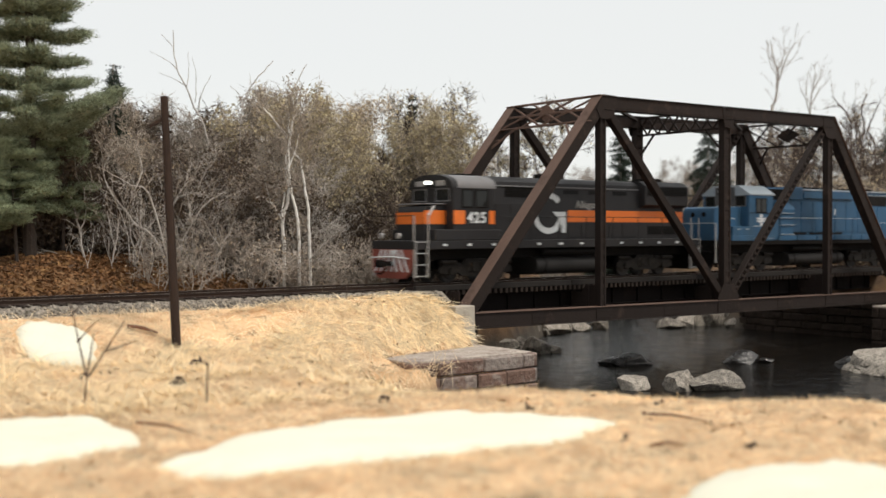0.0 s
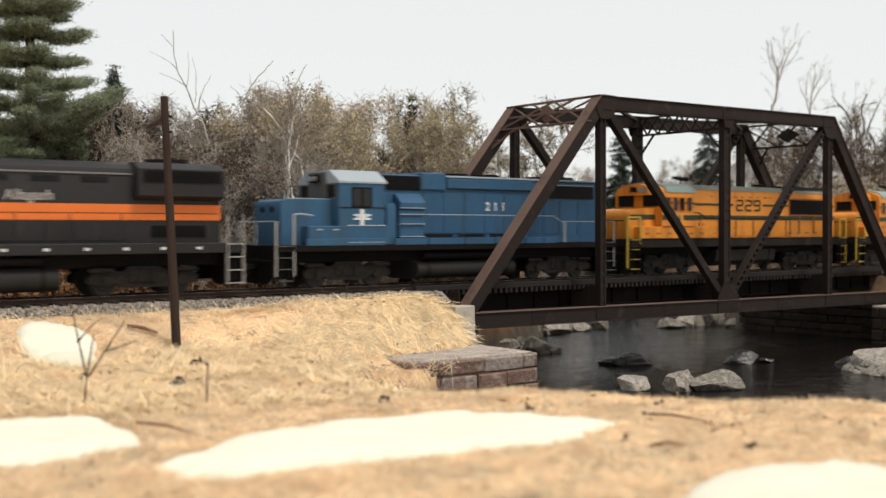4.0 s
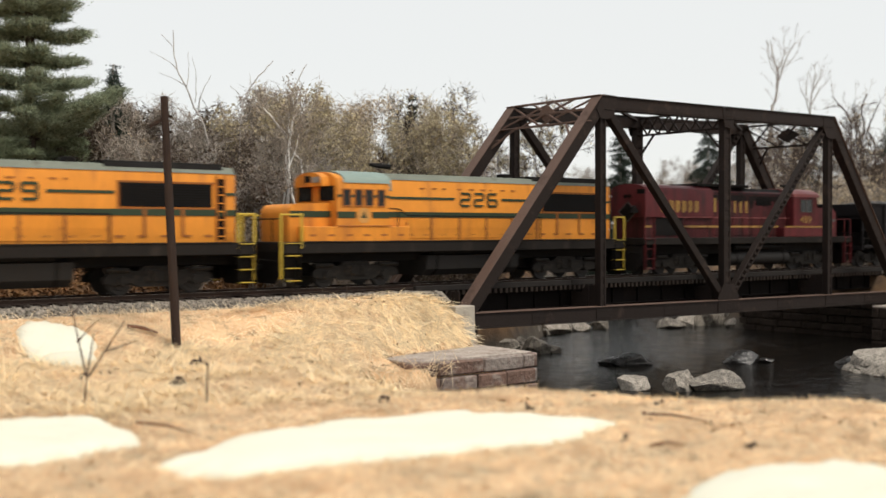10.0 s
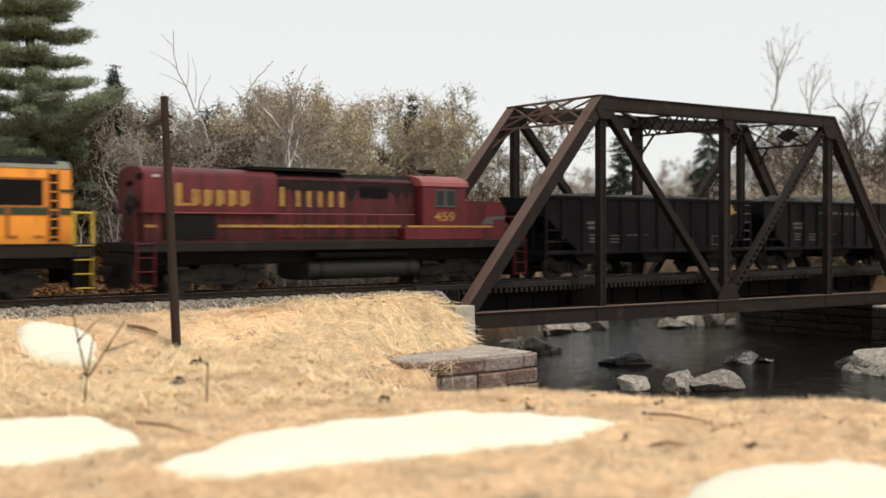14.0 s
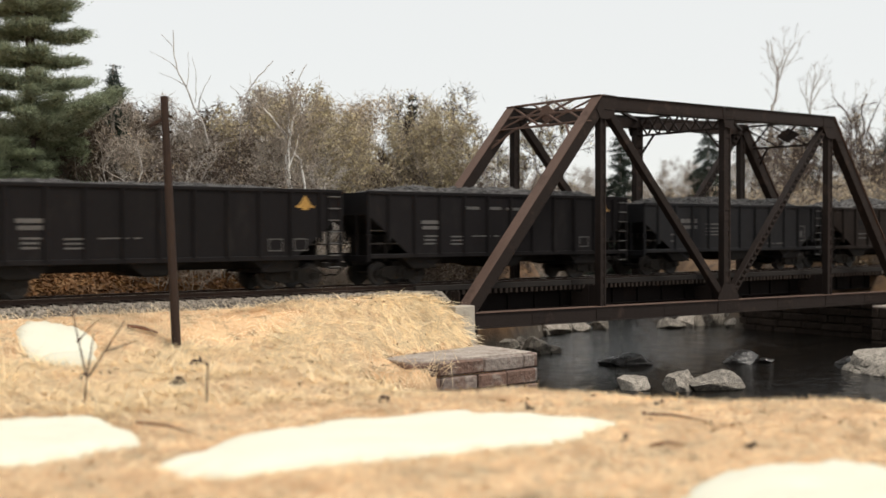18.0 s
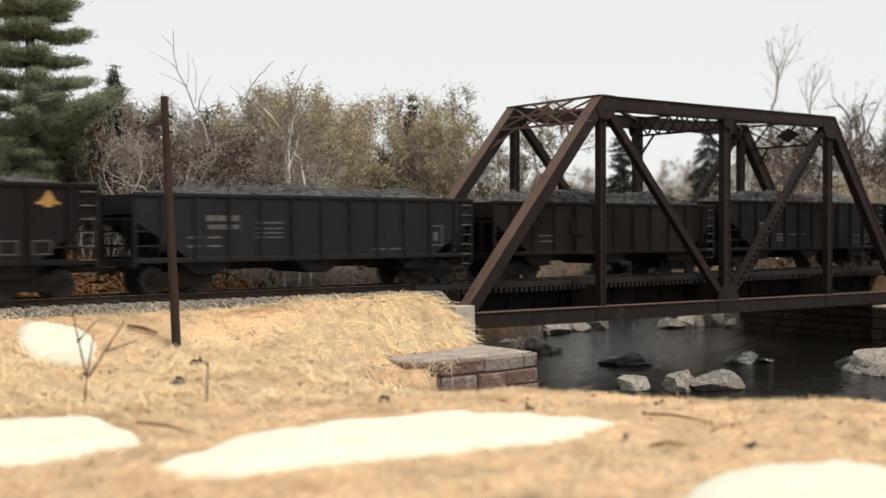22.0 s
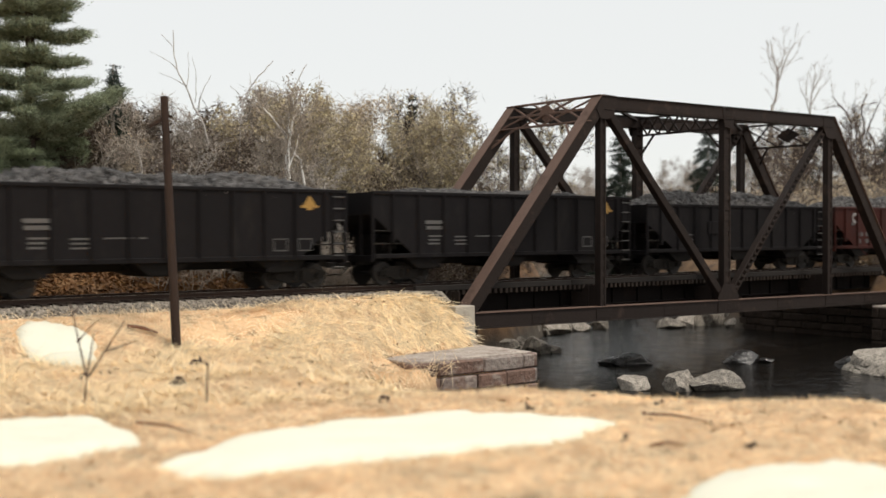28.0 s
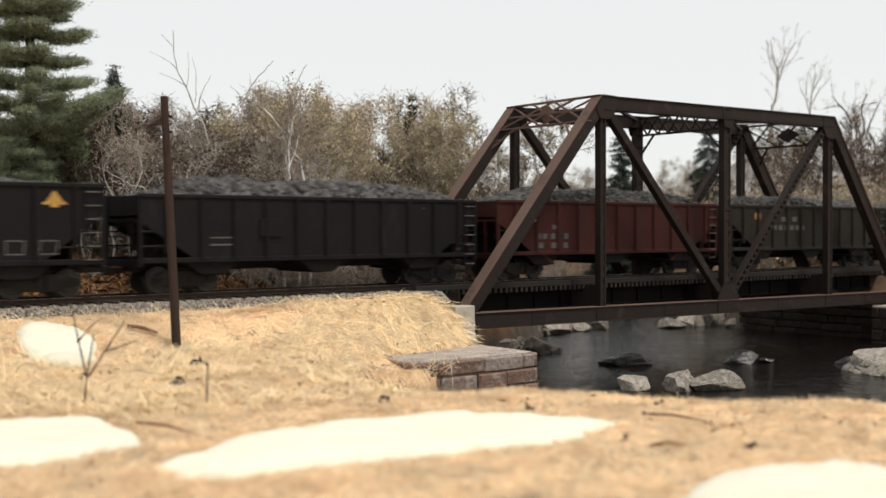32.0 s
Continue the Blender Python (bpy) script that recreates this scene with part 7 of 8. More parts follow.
def limbed(name, at, limbs, bark, label, twigs, seed, tuft=0, lift=0.0):
    """A bare tree of hand-shaped limbs, each (radius, depth, points across and up), with fine twigs grown from them."""
    rd, rs = random.Random(seed), np.random.default_rng(seed)
    t = tagged(base(name, (at[0], at[1], float(height(at[0], at[1])) - 0.1)), label, "tree", W)
    ax, dp = Vector((0.786, -0.618, 0)), Vector((0.618, 0.786, 0))
    fine, tips = [], []
    for k, (r, deep, pts) in enumerate(limbs):
        C = [ax * a + dp * (deep * i / (len(pts) - 1)) + Vector((0, 0, z + lift * (i + k > 0))) for i, (a, z) in enumerate(pts)]
        C, P = [2 * C[0] - C[1]] + C + [2 * C[-1] - C[-2]], []
        for i in range(1, len(C) - 2):
            for j in range(3):
                w = j / 3
                P.append(0.5 * (2 * C[i] + (C[i + 1] - C[i - 1]) * w + (2 * C[i - 1] - 5 * C[i] + 4 * C[i + 1] - C[i + 2]) * w * w + (3 * C[i] - C[i - 1] - 3 * C[i + 1] + C[i + 2]) * w ** 3))
        P.append(C[-2])
        n = len(P) - 1
        P = [p + Vector((rd.gauss(0, 1), rd.gauss(0, 1), 0)) * 0.02 * (0 < i < n) for i, p in enumerate(P)]
        g = Geo().chain(P, [r * (1 - 0.62 * i / n) for i in range(n + 1)])
        for i in range(n):
            for q in range(twigs if i % 3 == 2 else 0):
                b = P[i] + (P[i + 1] - P[i]) * rd.random()
                d = (P[i + 1] - P[i]).normalized() + Vector((rd.gauss(0, 0.7), rd.gauss(0, 0.7), rd.gauss(0.1, 0.4)))
                grow(rd, b, d.normalized(), rd.uniform(0.8, 1.7), max(0.011, r * 0.14), 1, fine, tips, BARE if tuft else SPARSE)
        part("trunk" if k == 0 else "limb", g, bark, t)
    if fine:
        part("branchwork", tubes(fine, 0.013), BARK, t)
    if tuft:
        v, f = sprays(rs, tips, tuft, 0.14, 0.06, 0.6)
        big_mesh("crown", v, f, LEAF_GREY, t)
    return t


limbed("white_birch", (-8.87, 3.96), [
    (0.085, 0.2, ((-0.06, 0.0), (-0.12, 3.02), (0.15, 4.2), (0.01, 5.39), (0.18, 6.57), (0.12, 7.16), (0.24, 7.87))),
    (0.075, -0.2, ((0.58, 0.0), (0.55, 3.02), (0.27, 4.32), (0.16, 5.62), (0.28, 6.8), (0.4, 7.39), (0.69, 7.63))),
    (0.07, 0.3, ((1.05, 0.0), (1.0, 3.02), (0.84, 4.32), (0.68, 5.34), (0.63, 5.67), (0.32, 6.05), (0.16, 6.28))),
    (0.06, -0.3, ((0.11, 6.57), (-0.24, 7.09), (-0.61, 7.56), (-0.85, 7.84))),
    (0.06, 0.3, ((0.0, 2.08), (-0.14, 3.14), (-0.56, 3.83), (-0.82, 4.56), (-0.89, 5.22))),
    (0.04, -0.2, ((-0.56, 3.83), (-0.99, 4.16), (-1.25, 4.07))),
    (0.04, 0.2, ((-0.12, 3.26), (-0.06, 3.97), (0.06, 4.56), (0.32, 4.8))),
    (0.04, 0.4, ((0.18, 5.39), (0.47, 6.28), (0.54, 6.8)))], BARK_WHITE, "white birch with several crossing slender stems before the woods", 2, 71, 260)
limbed("bare_tall_tree", (-9.25, 12.2), [
    (0.05, 0.3, ((0.92, 0.0), (0.84, 5.91), (0.18, 7.65), (-0.27, 8.72), (-0.64, 9.47), (-0.83, 10.46), (-0.85, 11.35))),
    (0.02, -0.3, ((-0.64, 9.47), (-0.96, 9.8), (-1.39, 10.04), (-1.82, 10.28))),
    (0.02, 0.3, ((-0.82, 10.54), (-1.14, 10.87), (-1.46, 11.19))),
    (0.02, 0.2, ((-0.17, 8.51), (-0.08, 9.39), (-0.13, 10.33))),
    (0.02, -0.2, ((0.23, 7.87), (0.32, 8.99), (0.16, 10.01))),
    (0.024, 0.2, ((0.36, 7.25), (0.53, 8.32), (0.96, 9.18))),
    (0.02, -0.3, ((-0.3, 8.72), (-0.75, 8.99), (-1.37, 9.24)))], BARK_PALE, "tall thin bare tree rising over the woods", 0, 72, 0, 0.31)
limbed("bare_tall_tree", (-7.4, 12.0), [
    (0.045, 0.3, ((0.44, 0.0), (0.58, 5.95), (0.7, 7.72), (1.06, 8.81), (1.72, 9.63), (2.19, 10.14))),
    (0.024, -0.3, ((0.7, 7.86), (0.54, 8.51), (0.21, 8.84))),
    (0.02, 0.3, ((1.09, 8.89), (1.09, 9.22), (1.04, 9.55))),
    (0.045, 0.3, ((2.58, 0.0), (2.66, 6.49), (2.83, 7.99), (3.25, 8.89), (3.66, 9.7), (3.8, 9.98))),
    (0.02, -0.3, ((2.83, 7.99), (2.62, 8.53), (2.48, 8.94)))], BARK_PALE, "thin forked bare tree rising over the woods", 0, 73, 0, 0.69)
FAR_L = "tall bare brown tree topped by fine twigs, beyond the bridge"
limbed("bare_tall_tree", (41.3, 17.0), [
    (0.10, 0.3, ((1.34, 0.0), (1.33, 11.61), (1.55, 12.78), (1.9, 14.65), (1.81, 15.5), (1.5, 16.4), (1.36, 17.51))),
    (0.06, -0.5, ((1.59, 12.82), (1.68, 14.16), (1.59, 15.19), (1.32, 15.73))),
    (0.06, 0.5, ((1.9, 14.65), (2.26, 15.72), (2.66, 16.7), (3.33, 17.68))),
    (0.042, -0.4, ((1.86, 15.5), (2.21, 16.53), (2.12, 17.6))),
    (0.042, 0.4, ((2.26, 15.72), (2.84, 16.08), (3.55, 16.97))),
    (0.04, 0.2, ((1.59, 15.19), (1.23, 15.9), (1.05, 16.89)))], BARK, FAR_L, 2, 74, 0, -0.4)
limbed("bare_tall_tree", (44.0, 16.0), [
    (0.075, 0.3, ((1.85, 0.0), (1.93, 11.48), (2.24, 13.6), (2.46, 14.86))),
    (0.05, -0.5, ((1.93, 11.48), (1.47, 12.7), (0.93, 13.6))),
    (0.05, 0.5, ((2.06, 12.34), (2.74, 13.6), (3.37, 14.14))),
    (0.042, 0.5, ((2.24, 13.6), (2.74, 14.41), (3.01, 15.04))),
    (0.035, 0.2, ((2.02, 12.02), (1.65, 13.15), (1.74, 14.28)))], BARK, FAR_L, 2, 75, 0, 0.1)
limbed("gnarled_tree", (49.0, 15.0), [
    (0.10, 0.3, ((1.8, 0.0), (1.6, 9.26), (1.36, 11.58), (0.66, 12.51), (0.05, 13.34))),
    (0.06, -0.5, ((0.75, 12.42), (-0.18, 12.42), (-1.01, 12.14))),
    (0.09, 0.5, ((2.64, 0.0), (2.34, 8.33), (2.71, 10.65), (2.52, 12.5), (3.07, 13.52))),
    (0.08, 0.5, ((3.47, 0.0), (3.55, 8.79), (2.99, 10.42), (3.63, 12.04), (4.09, 12.96))),
    (0.06, 0.5, ((1.69, 9.26), (2.15, 10.88), (1.77, 12.27), (2.14, 13.2)))], BARK_BROWN, "dark gnarled bare tree with twisting stems on the far bank", 2, 76, 0, 0.2)
EDGE_L = "pale grey bare sapling with crooked limbs at the woods' edge"
limbed("bare_sapling", (-14.5, 5.2), [
    (0.06, 0.2, ((-2.19, -0.86), (-2.36, 0.15), (-2.62, 1.61), (-2.83, 2.5), (-3.09, 3.4))),
    (0.045, -0.3, ((-1.78, -0.75), (-1.28, 0.48), (-1.0, 1.83), (-0.96, 2.16))),
    (0.04, 0.3, ((-1.17, 0.93), (-1.39, 1.6), (-1.6, 2.5))),
    (0.05, 0.3, ((0.96, 0.2), (0.29, 1.49), (-0.38, 1.94), (-0.78, 2.5), (-1.37, 3.17), (-1.7, 4.06), (-1.47, 4.73))),
    (0.04, -0.3, ((0.88, 0.6), (0.19, 3.16), (-0.48, 3.5), (-1.03, 3.84))),
    (0.035, 0.2, ((-0.37, 3.39), (-0.14, 4.06), (-0.25, 4.62), (-0.4, 5.07))),
    (0.035, 0.2, ((-2.62, 1.61), (-2.39, 2.28), (-2.47, 3.4))),
    (0.03, -0.2, ((-2.67, 0.08), (-3.3, 0.71), (-3.97, 0.94), (-4.64, 1.03)))], BARK_PALE, EDGE_L, 2, 77)
limbed("bare_sapling", (-12.0, 4.8), [
    (0.055, 0.2, ((-0.88, -0.36), (-1.15, 0.57), (-1.05, 1.49), (-0.63, 2.29), (-0.26, 2.86), (0.29, 3.32), (0.71, 3.51))),
    (0.045, -0.3, ((-1.05, 1.49), (-1.55, 2.18), (-1.27, 3.21), (-0.85, 3.79), (-0.51, 4.01))),
    (0.045, 0.3, ((0.09, -0.1), (0.51, 1.25), (0.93, 2.06), (1.03, 2.4))),
    (0.04, -0.2, ((0.51, 1.25), (0.1, 1.83), (-0.12, 2.4))),
    (0.035, 0.2, ((-0.63, 2.29), (-0.77, 2.87), (-0.51, 3.44))),
    (0.04, 0.3, ((-1.55, 2.82), (-1.18, 3.33), (-0.81, 3.42))),
    (0.04, 0.3, ((-0.53, -0.2), (-0.3, 0.79), (0.17, 0.91), (0.97, 1.6)))], BARK_PALE, EDGE_L, 2, 78)


def plant(kinds, spots, lo, hi, seed, line=False):
    """Copies of a kind of tree over the spots, each turned and scaled a little; the built one takes the first spot.
    line: lo and hi are the slopes from the eye up to the treetops, so that the skyline keeps level."""
    rd = random.Random(seed)
    for k, (x, y) in enumerate(spots):
        src = kinds[k % len(kinds)]
        s = rd.uniform(lo, hi)
        if line:
            far = (x + 32.1) * 0.618 + (y + 36.3) * 0.786
            s = (2.13 + s * far - float(height(x, y))) / TALL[src.name]
        m = pose(x * K, y * K, float(height(x, y)) * K - 0.001, rd.uniform(-4, 4), rd.uniform(-4, 4), rd.uniform(0, 360)) @ Matrix.Diagonal((s, s, s, 1))
        if k < len(kinds):
            src.matrix_basis = m
        else:
            c = copy_thing(src, m)
            c.scale = (s, s, s)


def belt(n, y0, y1, left, right, seed, gap=1.2):
    """Random spots in a belt behind the line, between two lines of sight."""
    rd, out, tries = random.Random(seed), [], 0
    while len(out) < n and tries < 4000:
        tries += 1
        y = rd.uniform(y0, y1)
        x = rd.uniform(left(y), right(y))
        if all((x - a) ** 2 + (y - b) ** 2 > gap * gap for a, b in out):
            out.append((x, y))
    return out


def ray(px0):
    """The x at which a line of sight through a column of the view meets depth y."""
    k = math.tan(radians(51.84) - math.atan((px0 - 784) / 1943))
    return lambda y: -32.1 + (y + 36.3) / k


def bank_edge(margin):
    return lambda y: float(bank_left(y)) - margin


plant(olive, belt(19, 9.0, 20.0, ray(500), lambda y: min(ray(790)(y), bank_edge(1.0)(y)), 1, 1.4), 0.08, 0.133, 11, True)
plant(tan, belt(13, 8.0, 19.0, ray(230), ray(580), 2, 1.4), 0.065, 0.132, 12, True)
plant(bare, belt(16, 7.5, 19.0, ray(190), ray(560), 3, 1.4), 0.075, 0.130, 13, True)
plant(birch, belt(20, 4.4, 8.0, ray(150), ray(580), 4, 1.1), 0.01, 0.10, 14, True)
plant(shrub, belt(16, 3.6, 6.0, ray(250), lambda y: min(ray(880)(y), bank_edge(0.6)(y)), 5, 0.9), 0.6, 1.25, 15)
plant(spruce, [(ray(203)(11), 11.0), (ray(190)(14), 14.0)], 0.148, 0.157, 17, True)
spruce2 = [conifer("spruce_tree", 310 + k, 8.5, 1.9 + 0.9 * k, NEEDLE_DARK, "dark spruce standing beyond the bridge", 1.6) for k in range(2)]
young = [young_pine(320 + k) for k in range(2)]
plant(young, [(ray(30)(6.2), 6.2), (ray(112)(7.4), 7.4), (ray(-30)(7.6), 7.6), (ray(75)(8.8), 8.8)], 0.075, 0.098, 29, True)
plant(spruce2[:1], [(ray(1098)(32), 32.0)], 0.093, 0.094, 27, True)
plant(spruce2[1:], [(ray(1262)(27), 27.0), (ray(1420)(30), 30.0), (ray(1560)(26), 26.0)], 0.096, 0.100, 28, True)
plant([conifer("spruce_tree", 314, 8.5, 1.3, NEEDLE_DARK, "dark spruce with its tip above the leafing trees")], [(ray(722)(15), 15.0)], 0.126, 0.128, 30, True)
shrub2 = [tree("brown_shrub", 190 + k, 3.6, SHRUB, BARK, LEAF_TAN, 1500, 0.075, 0.5, "rust-brown leafy shrub on the far bank", "shrub", "far-bank shrubs", twigs=1200, stems=5, spread_=0.25) for k in range(2)]
right = [tree("bank_tree", 220 + k, 9.5, dict(BARE, thin=0.02), BARK_BROWN, LEAF_TAN, 260, 0.06, 0.6, "brown bare tree on the far river bank", group="far-bank trees", twigs=500) for k in range(3)]
edge = [tree("sparse_tree", 230 + k, 8.5, dict(BARE, thin=0.02), BARK_BROWN, LEAF_OLIVE, 900, 0.07, 0.6, "thin tree with few olive leaves at the river bend", group=W, twigs=600) for k in range(2)]
plant(edge, belt(9, 12.0, 22.0, ray(770), lambda y: min(ray(900)(y), bank_edge(0.6)(y)), 31, 1.5), 0.085, 0.126, 32, True)
plant(shrub2, belt(44, 6.0, 26.0, lambda y: max(ray(1330)(y), float(bank_right(y)) + 1.5), ray(1640), 6, 1.5), 0.01, 0.055, 18, True)
plant(right, belt(18, 8.0, 30.0, lambda y: max(ray(1330)(y), float(bank_right(y)) + 2), ray(1700), 7, 2.2), 0.07, 0.135, 19, True)
brush = [tree("far_brush", 194 + k, 3.6, SHRUB, BARK_BROWN, LEAF_TAN, 1100, 0.08, 0.5, "brown leafy brush along the river upstream", "shrub", "far-bank shrubs", twigs=1300, stems=5, spread_=0.25) for k in range(2)]
plant(brush[:1], belt(16, 19.0, 36.0, ray(860), lambda y: min(ray(1330)(y), bank_edge(1.0)(y)), 33, 1.4), 0.0, 0.045, 34, True)
plant(brush[1:], belt(22, 16.0, 40.0, lambda y: max(ray(1000)(y), float(bank_right(y)) + 1.0), ray(1420), 35, 1.5), 0.0, 0.045, 36, True)
far_tree = [tree("far_tree", 240 + k, 8.5, BUSHY, BARK, LEAF_GREY, 1500, 0.08, 0.5, "distant pale bare tree across the river", group="distant trees", twigs=1800) for k in range(2)]
plant(far_tree, belt(44, 40.0, 62.0, ray(820), ray(1420), 8, 2.2), 0.03, 0.07, 20, True)
# understory, thicket and brush: dark bark and leaves paint in the woods' inner shade
left_fill = [tree("understory_tree", 250 + k, 6.0, BUSHY, BARK_BROWN, LEAF_SHADE, 2600, 0.085, 0.5, "dark tangled understory tree", group=W, twigs=2400) for k in range(2)]
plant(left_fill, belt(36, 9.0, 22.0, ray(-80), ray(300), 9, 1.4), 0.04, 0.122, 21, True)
plant([tree("thicket_shrub", 260, 5.0, SHRUB, BARK_BROWN, LEAF_SHADE, 2000, 0.075, 0.5, "dense twiggy thicket filling the woods' edge", "shrub", W, twigs=1500, stems=5, spread_=0.28)],
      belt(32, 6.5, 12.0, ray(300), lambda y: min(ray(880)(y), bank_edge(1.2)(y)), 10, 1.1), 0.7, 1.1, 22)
plant([tree("brush_shrub", 262, 4.0, SHRUB, BARK_BROWN, LEAF_SHADE, 1600, 0.08, 0.5, "low dark brush under the woods' edge", "shrub", W, twigs=2600, stems=5, spread_=0.28)],
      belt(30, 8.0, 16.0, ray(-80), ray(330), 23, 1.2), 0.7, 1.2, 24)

# ---- dry grass ----
def blades(n, pick, l0, l1, lean, width, seed, hang=False):
    """Bent straw blades, each a strip of two quads' width closing to a tip."""
    rs = np.random.default_rng(seed)
    x, y = pick(rs, n)
    keep = (x < bank_left(y) + 1.6)
    for (cx, cy, turn, squeeze, radii) in SNOWS:
        a = math.radians(turn)
        u, w = (x - cx) * math.cos(a) + (y - cy) * math.sin(a), (-(x - cx) * math.sin(a) + (y - cy) * math.cos(a)) / squeeze
        rr = np.interp(np.degrees(np.arctan2(w, u)) % 360, np.arange(13) * 30, list(radii) + [radii[0]])
        keep &= np.hypot(u, w) > rr * 0.97
    bare = ((x + 15.1) / 2.3) ** 2 + ((y + 4.0) / 1.0) ** 2 + 0.5 * waves(x * 2, y * 2)
    keep &= (bare > 1) | (rs.random(len(x)) < 0.06)
    keep &= (height(x, y) > -2.2) | (y < -7.4)
    x, y = x[keep], y[keep]
    n = len(x)
    z = height(x, y) - 0.01 + (0.09 * rs.random(n) if hang else 0.03)
    a = rs.uniform(0, 6.283, n)
    L, tilt = rs.uniform(l0, l1, n), np.clip(rs.normal(lean, 0.1 if hang else 0.15, n), 0.1, 1.55)
    e = 0.15
    nrm = np.stack([(height(x - e, y) - height(x + e, y)) / (2 * e), (height(x, y - e) - height(x, y + e)) / (2 * e), np.ones(n)], 1)
    nrm /= np.linalg.norm(nrm, axis=1)[:, None]
    t1 = np.stack([nrm[:, 2], np.zeros(n), -nrm[:, 0]], 1)
    t1 /= np.linalg.norm(t1, axis=1)[:, None]
    t2 = np.cross(nrm, t1)
    flat = t1 * np.cos(a)[:, None] + t2 * np.sin(a)[:, None]
    side = t2 * np.cos(a)[:, None] - t1 * np.sin(a)[:, None]
    if hang:
        up = np.where(flat[:, 2] > 0.02, -1.0, 1.0)[:, None]
        flat, side = flat * up, side * up
    h = flat * np.sin(tilt)[:, None] + nrm * np.cos(tilt)[:, None]
    h2 = h + flat * 0.4 - nrm * (0.18 if hang else 0.15)
    L = L * (0.35 + 0.65 * smooth(-15, -10, x) if hang else 1 + 0.6 * smooth(-18, -9, y))
    h2 /= np.linalg.norm(h2, axis=1)[:, None]
    w = side * (width * rs.uniform(0.6, 1.3, n))[:, None]
    p0 = np.stack([x, y, z], 1)
    p1 = p0 + h * (L * 0.5)[:, None]
    p2 = p1 + h2 * (L * 0.5)[:, None]
    v = np.stack([p0 - w, p0 + w, p1 + w * 0.8, p1 - w * 0.8, p2 + w * 0.15, p2 - w * 0.15], 1).reshape(-1, 3)
    f = np.array([(0, 1, 2, 3), (3, 2, 4, 5)])[None] + 6 * np.arange(n)[:, None, None]
    return v, f.reshape(-1, 4)


def field(rs, n):
    """Denser close to the eye, over the wedge that the lens takes in."""
    a = rs.uniform(radians(51.84 - 24), radians(51.84 + 24), n)
    d = 13 + 26 * rs.random(n) ** 0.8
    x, y = -32.1 + np.cos(a) * d / np.cos(a - radians(51.84)), -36.3 + np.sin(a) * d / np.cos(a - radians(51.84))
    m = y < -2.5
    return x[m], y[m]


def mound_top(rs, n):
    x, y = np.where(rs.random(n) < 0.45, rs.uniform(-9.5, -5.95, n), rs.uniform(-15, -6, n)), rs.uniform(-7.0, -2.6, n)
    m = height(x, y) > -1.95
    return x[m], y[m]


def bank_lip(rs, n):
    y = rs.uniform(-24, -7.6, n)
    return bank_left(y) + rs.uniform(-1.6, 1.4, n), y


v, f = blades(150000, field, 0.2, 0.55, 1.45, 0.0095, 51)
tagged(big_mesh("dry_grass", v, f, STRAW), "matted straw-coloured dry grass over the field", "grass", kind="stuff")
v, f = blades(10000, mound_top, 0.5, 1.3, 1.42, 0.0135, 52, True)
tagged(big_mesh("long_grass", v, f, STRAW_PALE), "long tangled straw on the bank by the bridge", "grass", kind="stuff")
v, f = blades(9000, bank_lip, 0.15, 0.34, 1.25, 0.010, 53)
tagged(big_mesh("bank_grass", v, f, STRAW), "dry grass fringe along the river bank", "grass", kind="stuff")

def tufts(rs, n):
    """Thicker tufts of long straw scattered over the middle of the field."""
    cx, cy = rs.uniform(-25, -13, 130), rs.uniform(-15, -4.4, 130)
    i = rs.integers(0, 130, n)
    return cx[i] + rs.normal(size=n) * 0.45, cy[i] + rs.normal(size=n) * 0.3


v, f = blades(11000, tufts, 0.35, 0.8, 1.36, 0.012, 54)
tagged(big_mesh("straw_tufts", v, f, STRAW_PALE), "loose tufts of long pale straw over the field", "grass", kind="stuff")
rs_l = np.random.default_rng(62)
lx, ly = field(rs_l, 3000)
mx, my = rs_l.uniform(-10.5, -5.9, 900), rs_l.uniform(-6.6, -3.2, 900)
lx, ly = np.concatenate([lx, mx]), np.concatenate([ly, my])
m = lx < bank_left(ly)
for (cx, cy, turn, squeeze, radii) in SNOWS:
    m &= np.hypot(lx - cx, (ly - cy)) > max(radii)
lx, ly = lx[m], ly[m]
c = np.stack([lx, ly, height(lx, ly) + 0.07], 1)
d = rs_l.normal(size=c.shape) * np.array((1, 1, 0.3))
d /= np.linalg.norm(d, axis=1)[:, None]
e = np.cross(d, rs_l.normal(size=c.shape))
e /= np.linalg.norm(e, axis=1)[:, None]
s = 0.022 + 0.12 * rs_l.random(len(c))[:, None] ** 6
v = np.stack([c - d * s, c + e * s * 0.3, c + d * s, c - e * s * 0.3], 1).reshape(-1, 3)
tagged(big_mesh("dark_litter", v, np.arange(len(v)).reshape(-1, 4), LITTER), "dark crumbs of twig and leaf in the dry grass", "leaf litter", kind="stuff")


def litter_spots(rs, n):
    return rs.uniform(-26, 2, n), rs.uniform(2.6, 9, n)


rs_l = np.random.default_rng(61)
lx, ly = litter_spots(rs_l, 42000)
c = np.stack([lx, ly, height(lx, ly) + 0.02], 1)
d = rs_l.normal(size=c.shape)
d[:, 2] *= 0.5
d /= np.linalg.norm(d, axis=1)[:, None]
e = np.cross(d, rs_l.normal(size=c.shape))
e /= np.linalg.norm(e, axis=1)[:, None]
s = rs_l.uniform(0.03, 0.14, len(c))[:, None]
v = np.stack([c - d * s, c + e * s * 0.6, c + d * s, c - e * s * 0.6], 1).reshape(-1, 3)
tagged(big_mesh("leaf_litter", v, np.arange(len(v)).reshape(-1, 4), LITTER), "rust-brown fallen leaves on the wooded slope", "leaf litter", kind="stuff")

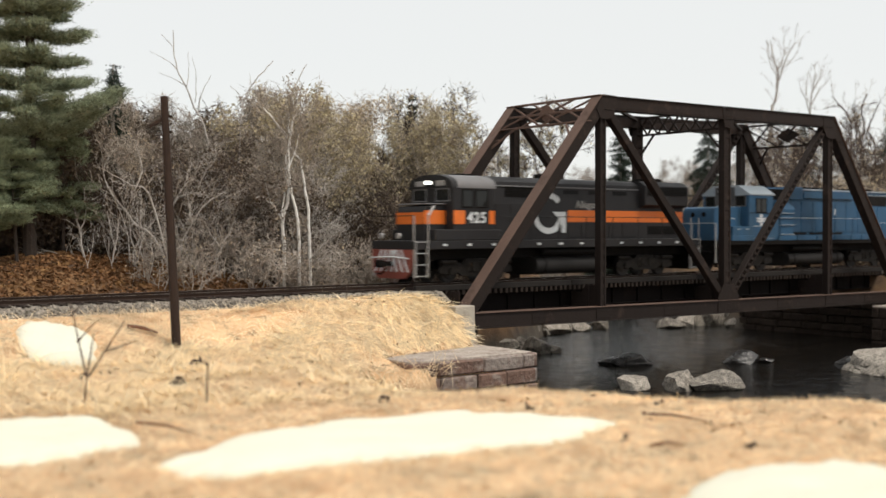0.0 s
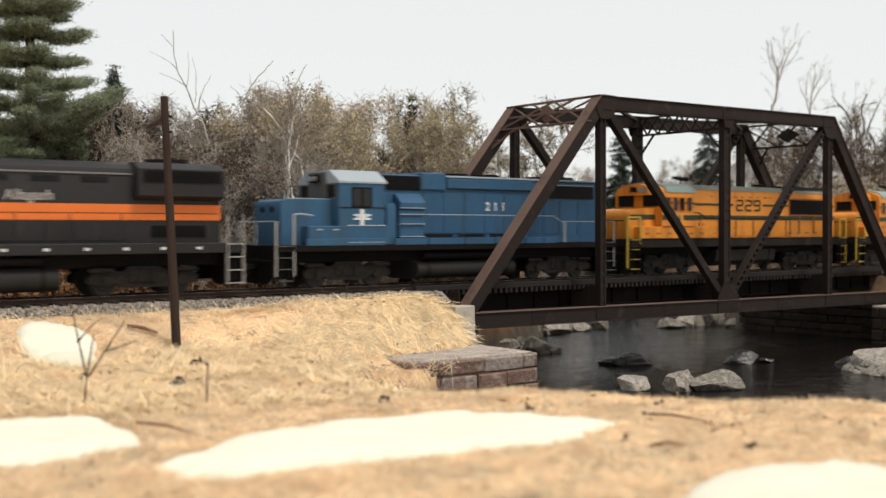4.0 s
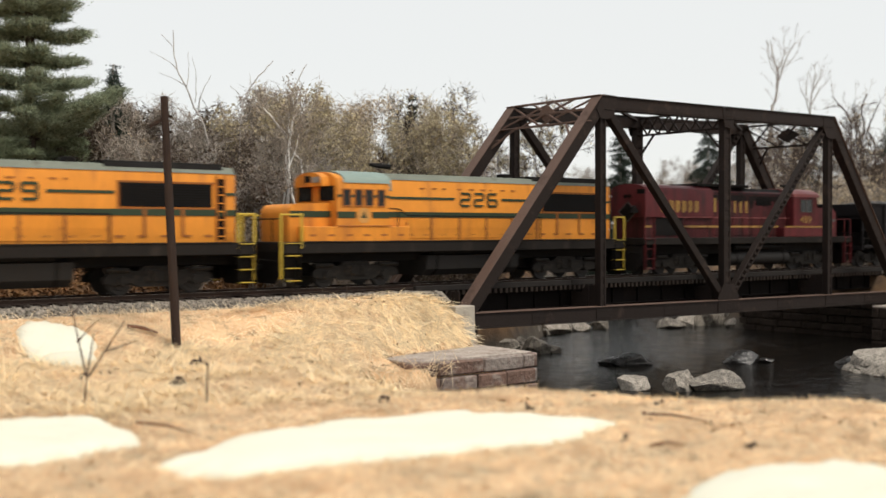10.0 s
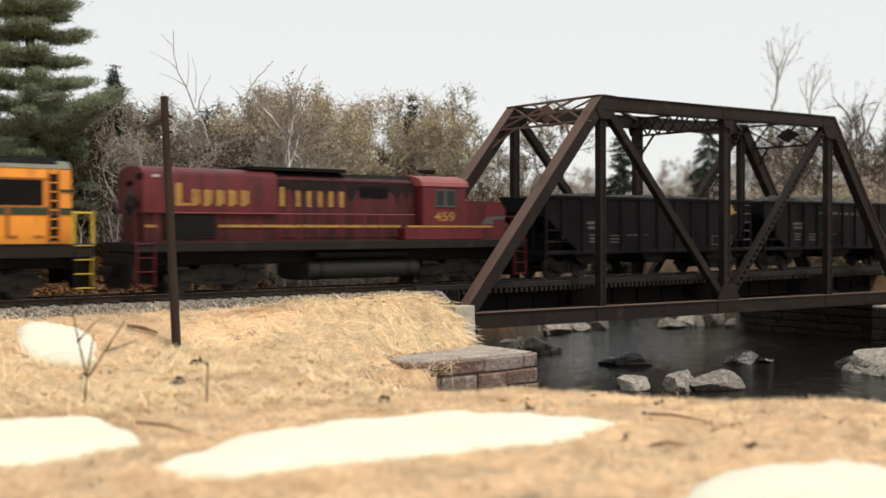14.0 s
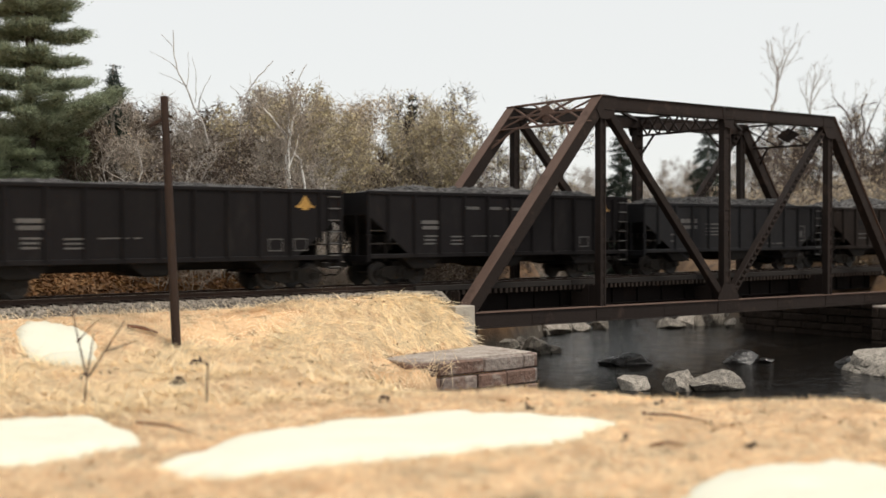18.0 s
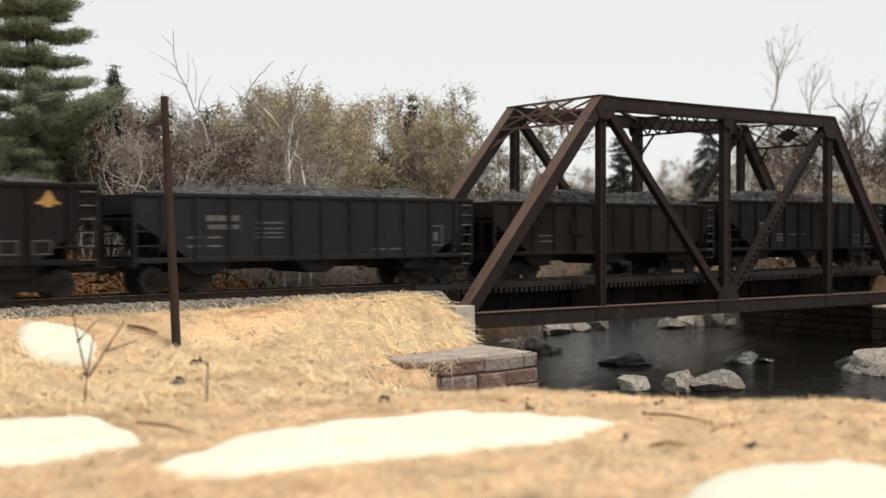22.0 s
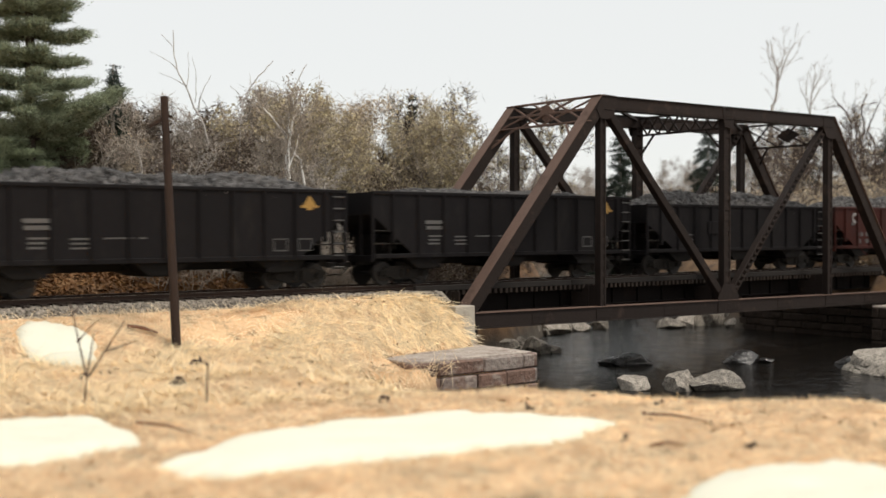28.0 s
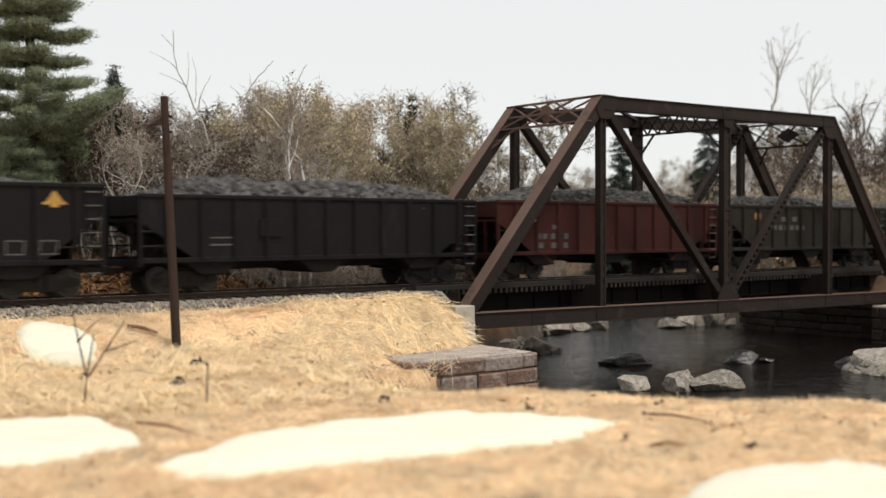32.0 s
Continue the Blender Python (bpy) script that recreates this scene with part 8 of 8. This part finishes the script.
# ---- small things on the field ----
TWIG = mat("brown_twig", (0.17, 0.085, 0.05), 0.85, 0, 0.3, 0.2, 0.03, 0.3)
DRY = mat("dark_dry_stalk", (0.055, 0.033, 0.024), 0.85, 0, 0.3, 0.2, 0.03, 0.3)


def ground_at(x, y, dz=0.0):
    return Vector((x, y, float(height(x, y)) + dz))


def weed(x, y, strokes, r, label):
    t = tagged(base("weed_stalk", ground_at(x, y, -0.06)), label, "weed", "weed stalks")
    # strokes lie in the plane across the line of sight
    ax = Vector((0.786, -0.618, 0))
    for k, (a, b) in enumerate(strokes):
        p, q = ax * a[0] + Vector((0, 0, a[1])), ax * b[0] + Vector((0.05 * k, 0.08 * k, b[1]))
        part("stem" if k == 0 else "side_stem", Geo().tube(p, q, r * (1 if k == 0 else 0.75), r * 0.45, 6), DRY, t)
    return t


weed(-23.34, -12.24, [((0, 0), (0.05, 0.75)), ((0.05, 0.72), (-0.32, 2.4)), ((-0.16, 1.5), (0.22, 1.95)), ((0.08, 0.72), (0.85, 1.95)), ((0.5, 1.3), (1.1, 1.5)), ((0.06, 0.75), (0.12, 1.65)), ((-0.28, 2.1), (-0.2, 2.3))], 0.028, "dead forked weed stalk standing in the grass")
weed(-21.35, -14.22, [((0, 0), (0.0, 0.35)), ((0.0, 0.33), (0.02, 1.0)), ((0.02, 0.95), (-0.1, 1.02))], 0.03, "short dead weed stalk")
weed(-10.3, -2.9, [((0, 0), (0.0, 0.5)), ((0.0, 0.45), (0.08, 0.75))], 0.02, "thin dry stem beside the ballast")


def stick(x0, y0, x1, y1, r, label):
    a, b = ground_at(x0, y0, 0.10), ground_at(x1, y1, 0.12)
    m = (a + b) / 2 + Vector((0, 0, 0.05))
    t = tagged(base("fallen_stick", a), label, "stick", "fallen sticks")
    part("stem", Geo().tube((0, 0, 0), m - a, r, r * 0.9, 6), TWIG, t)
    part("thin_end", Geo().tube(m - a, b - a, r * 0.9, r * 0.4, 6), TWIG, t)


stick(-14.45, -20.65, -14.19, -22.16, 0.035, "brown fallen stick on the dry grass")
stick(-23.38, -15.25, -23.12, -17.41, 0.03, "thin dark stick lying beside the snow")
stick(-16.84, -22.97, -16.5, -23.5, 0.03, "short brown stick on the dry grass")
stick(-18.71, -3.33, -17.96, -3.85, 0.07, "weathered grey log on the embankment")


def leaf_clump(x, y, s0, seed):
    rs = np.random.default_rng(seed)
    t = tagged(base("leaf_clump", ground_at(x, y, 0.04)), "small clump of dark withered leaves", "leaves", "withered leaf clumps")
    for k in range(7):
        s = s0 * 1.25
        c = Vector(rs.normal(size=3) * s * 0.35)
        c.z = abs(c.z)
        d = Vector(rs.normal(size=3)).normalized()
        e = d.orthogonal().normalized()
        g = Geo().add([c - d * s * 0.5, c + e * s * 0.3 + Vector((0, 0, 0.04)), c + d * s * 0.5, c - e * s * 0.3], [(0, 1, 2), (0, 2, 3)])
        part("leaf", g, DRY, t)


for k, (x, y, s) in enumerate(((-18.55, -7.78, 0.24), (-20.38, -10.6, 0.26), (-15.5, -18.3, 0.16), (-17.7, -15.8, 0.15), (-15.65, -24.3, 0.12), (-16.9, -22.4, 0.14), (-12.6, -19.5, 0.12), (-22.0, -8.5, 0.14))):
    leaf_clump(x, y, s, 70 + k)


def motions():
    """The train runs at an even pace towards -x; its wheels roll."""
    for car, x in TRAIN:
        walk(car, [(t, pose((x - SPEED * t) * K, 0, 0)) for t in (0.0, 8.0, 16.0, 24.0, 32.0)])
    turn = -math.degrees(SPEED / 0.46)
    rows = [(k / 10, k / 10 * turn) for k in range(321)]
    for w, x in WHEELSETS:
        walk(w, [(t, pose(x * K, 0, 0.46 * K, 0, a % 360, 0)) for t, a in rows])


motions()
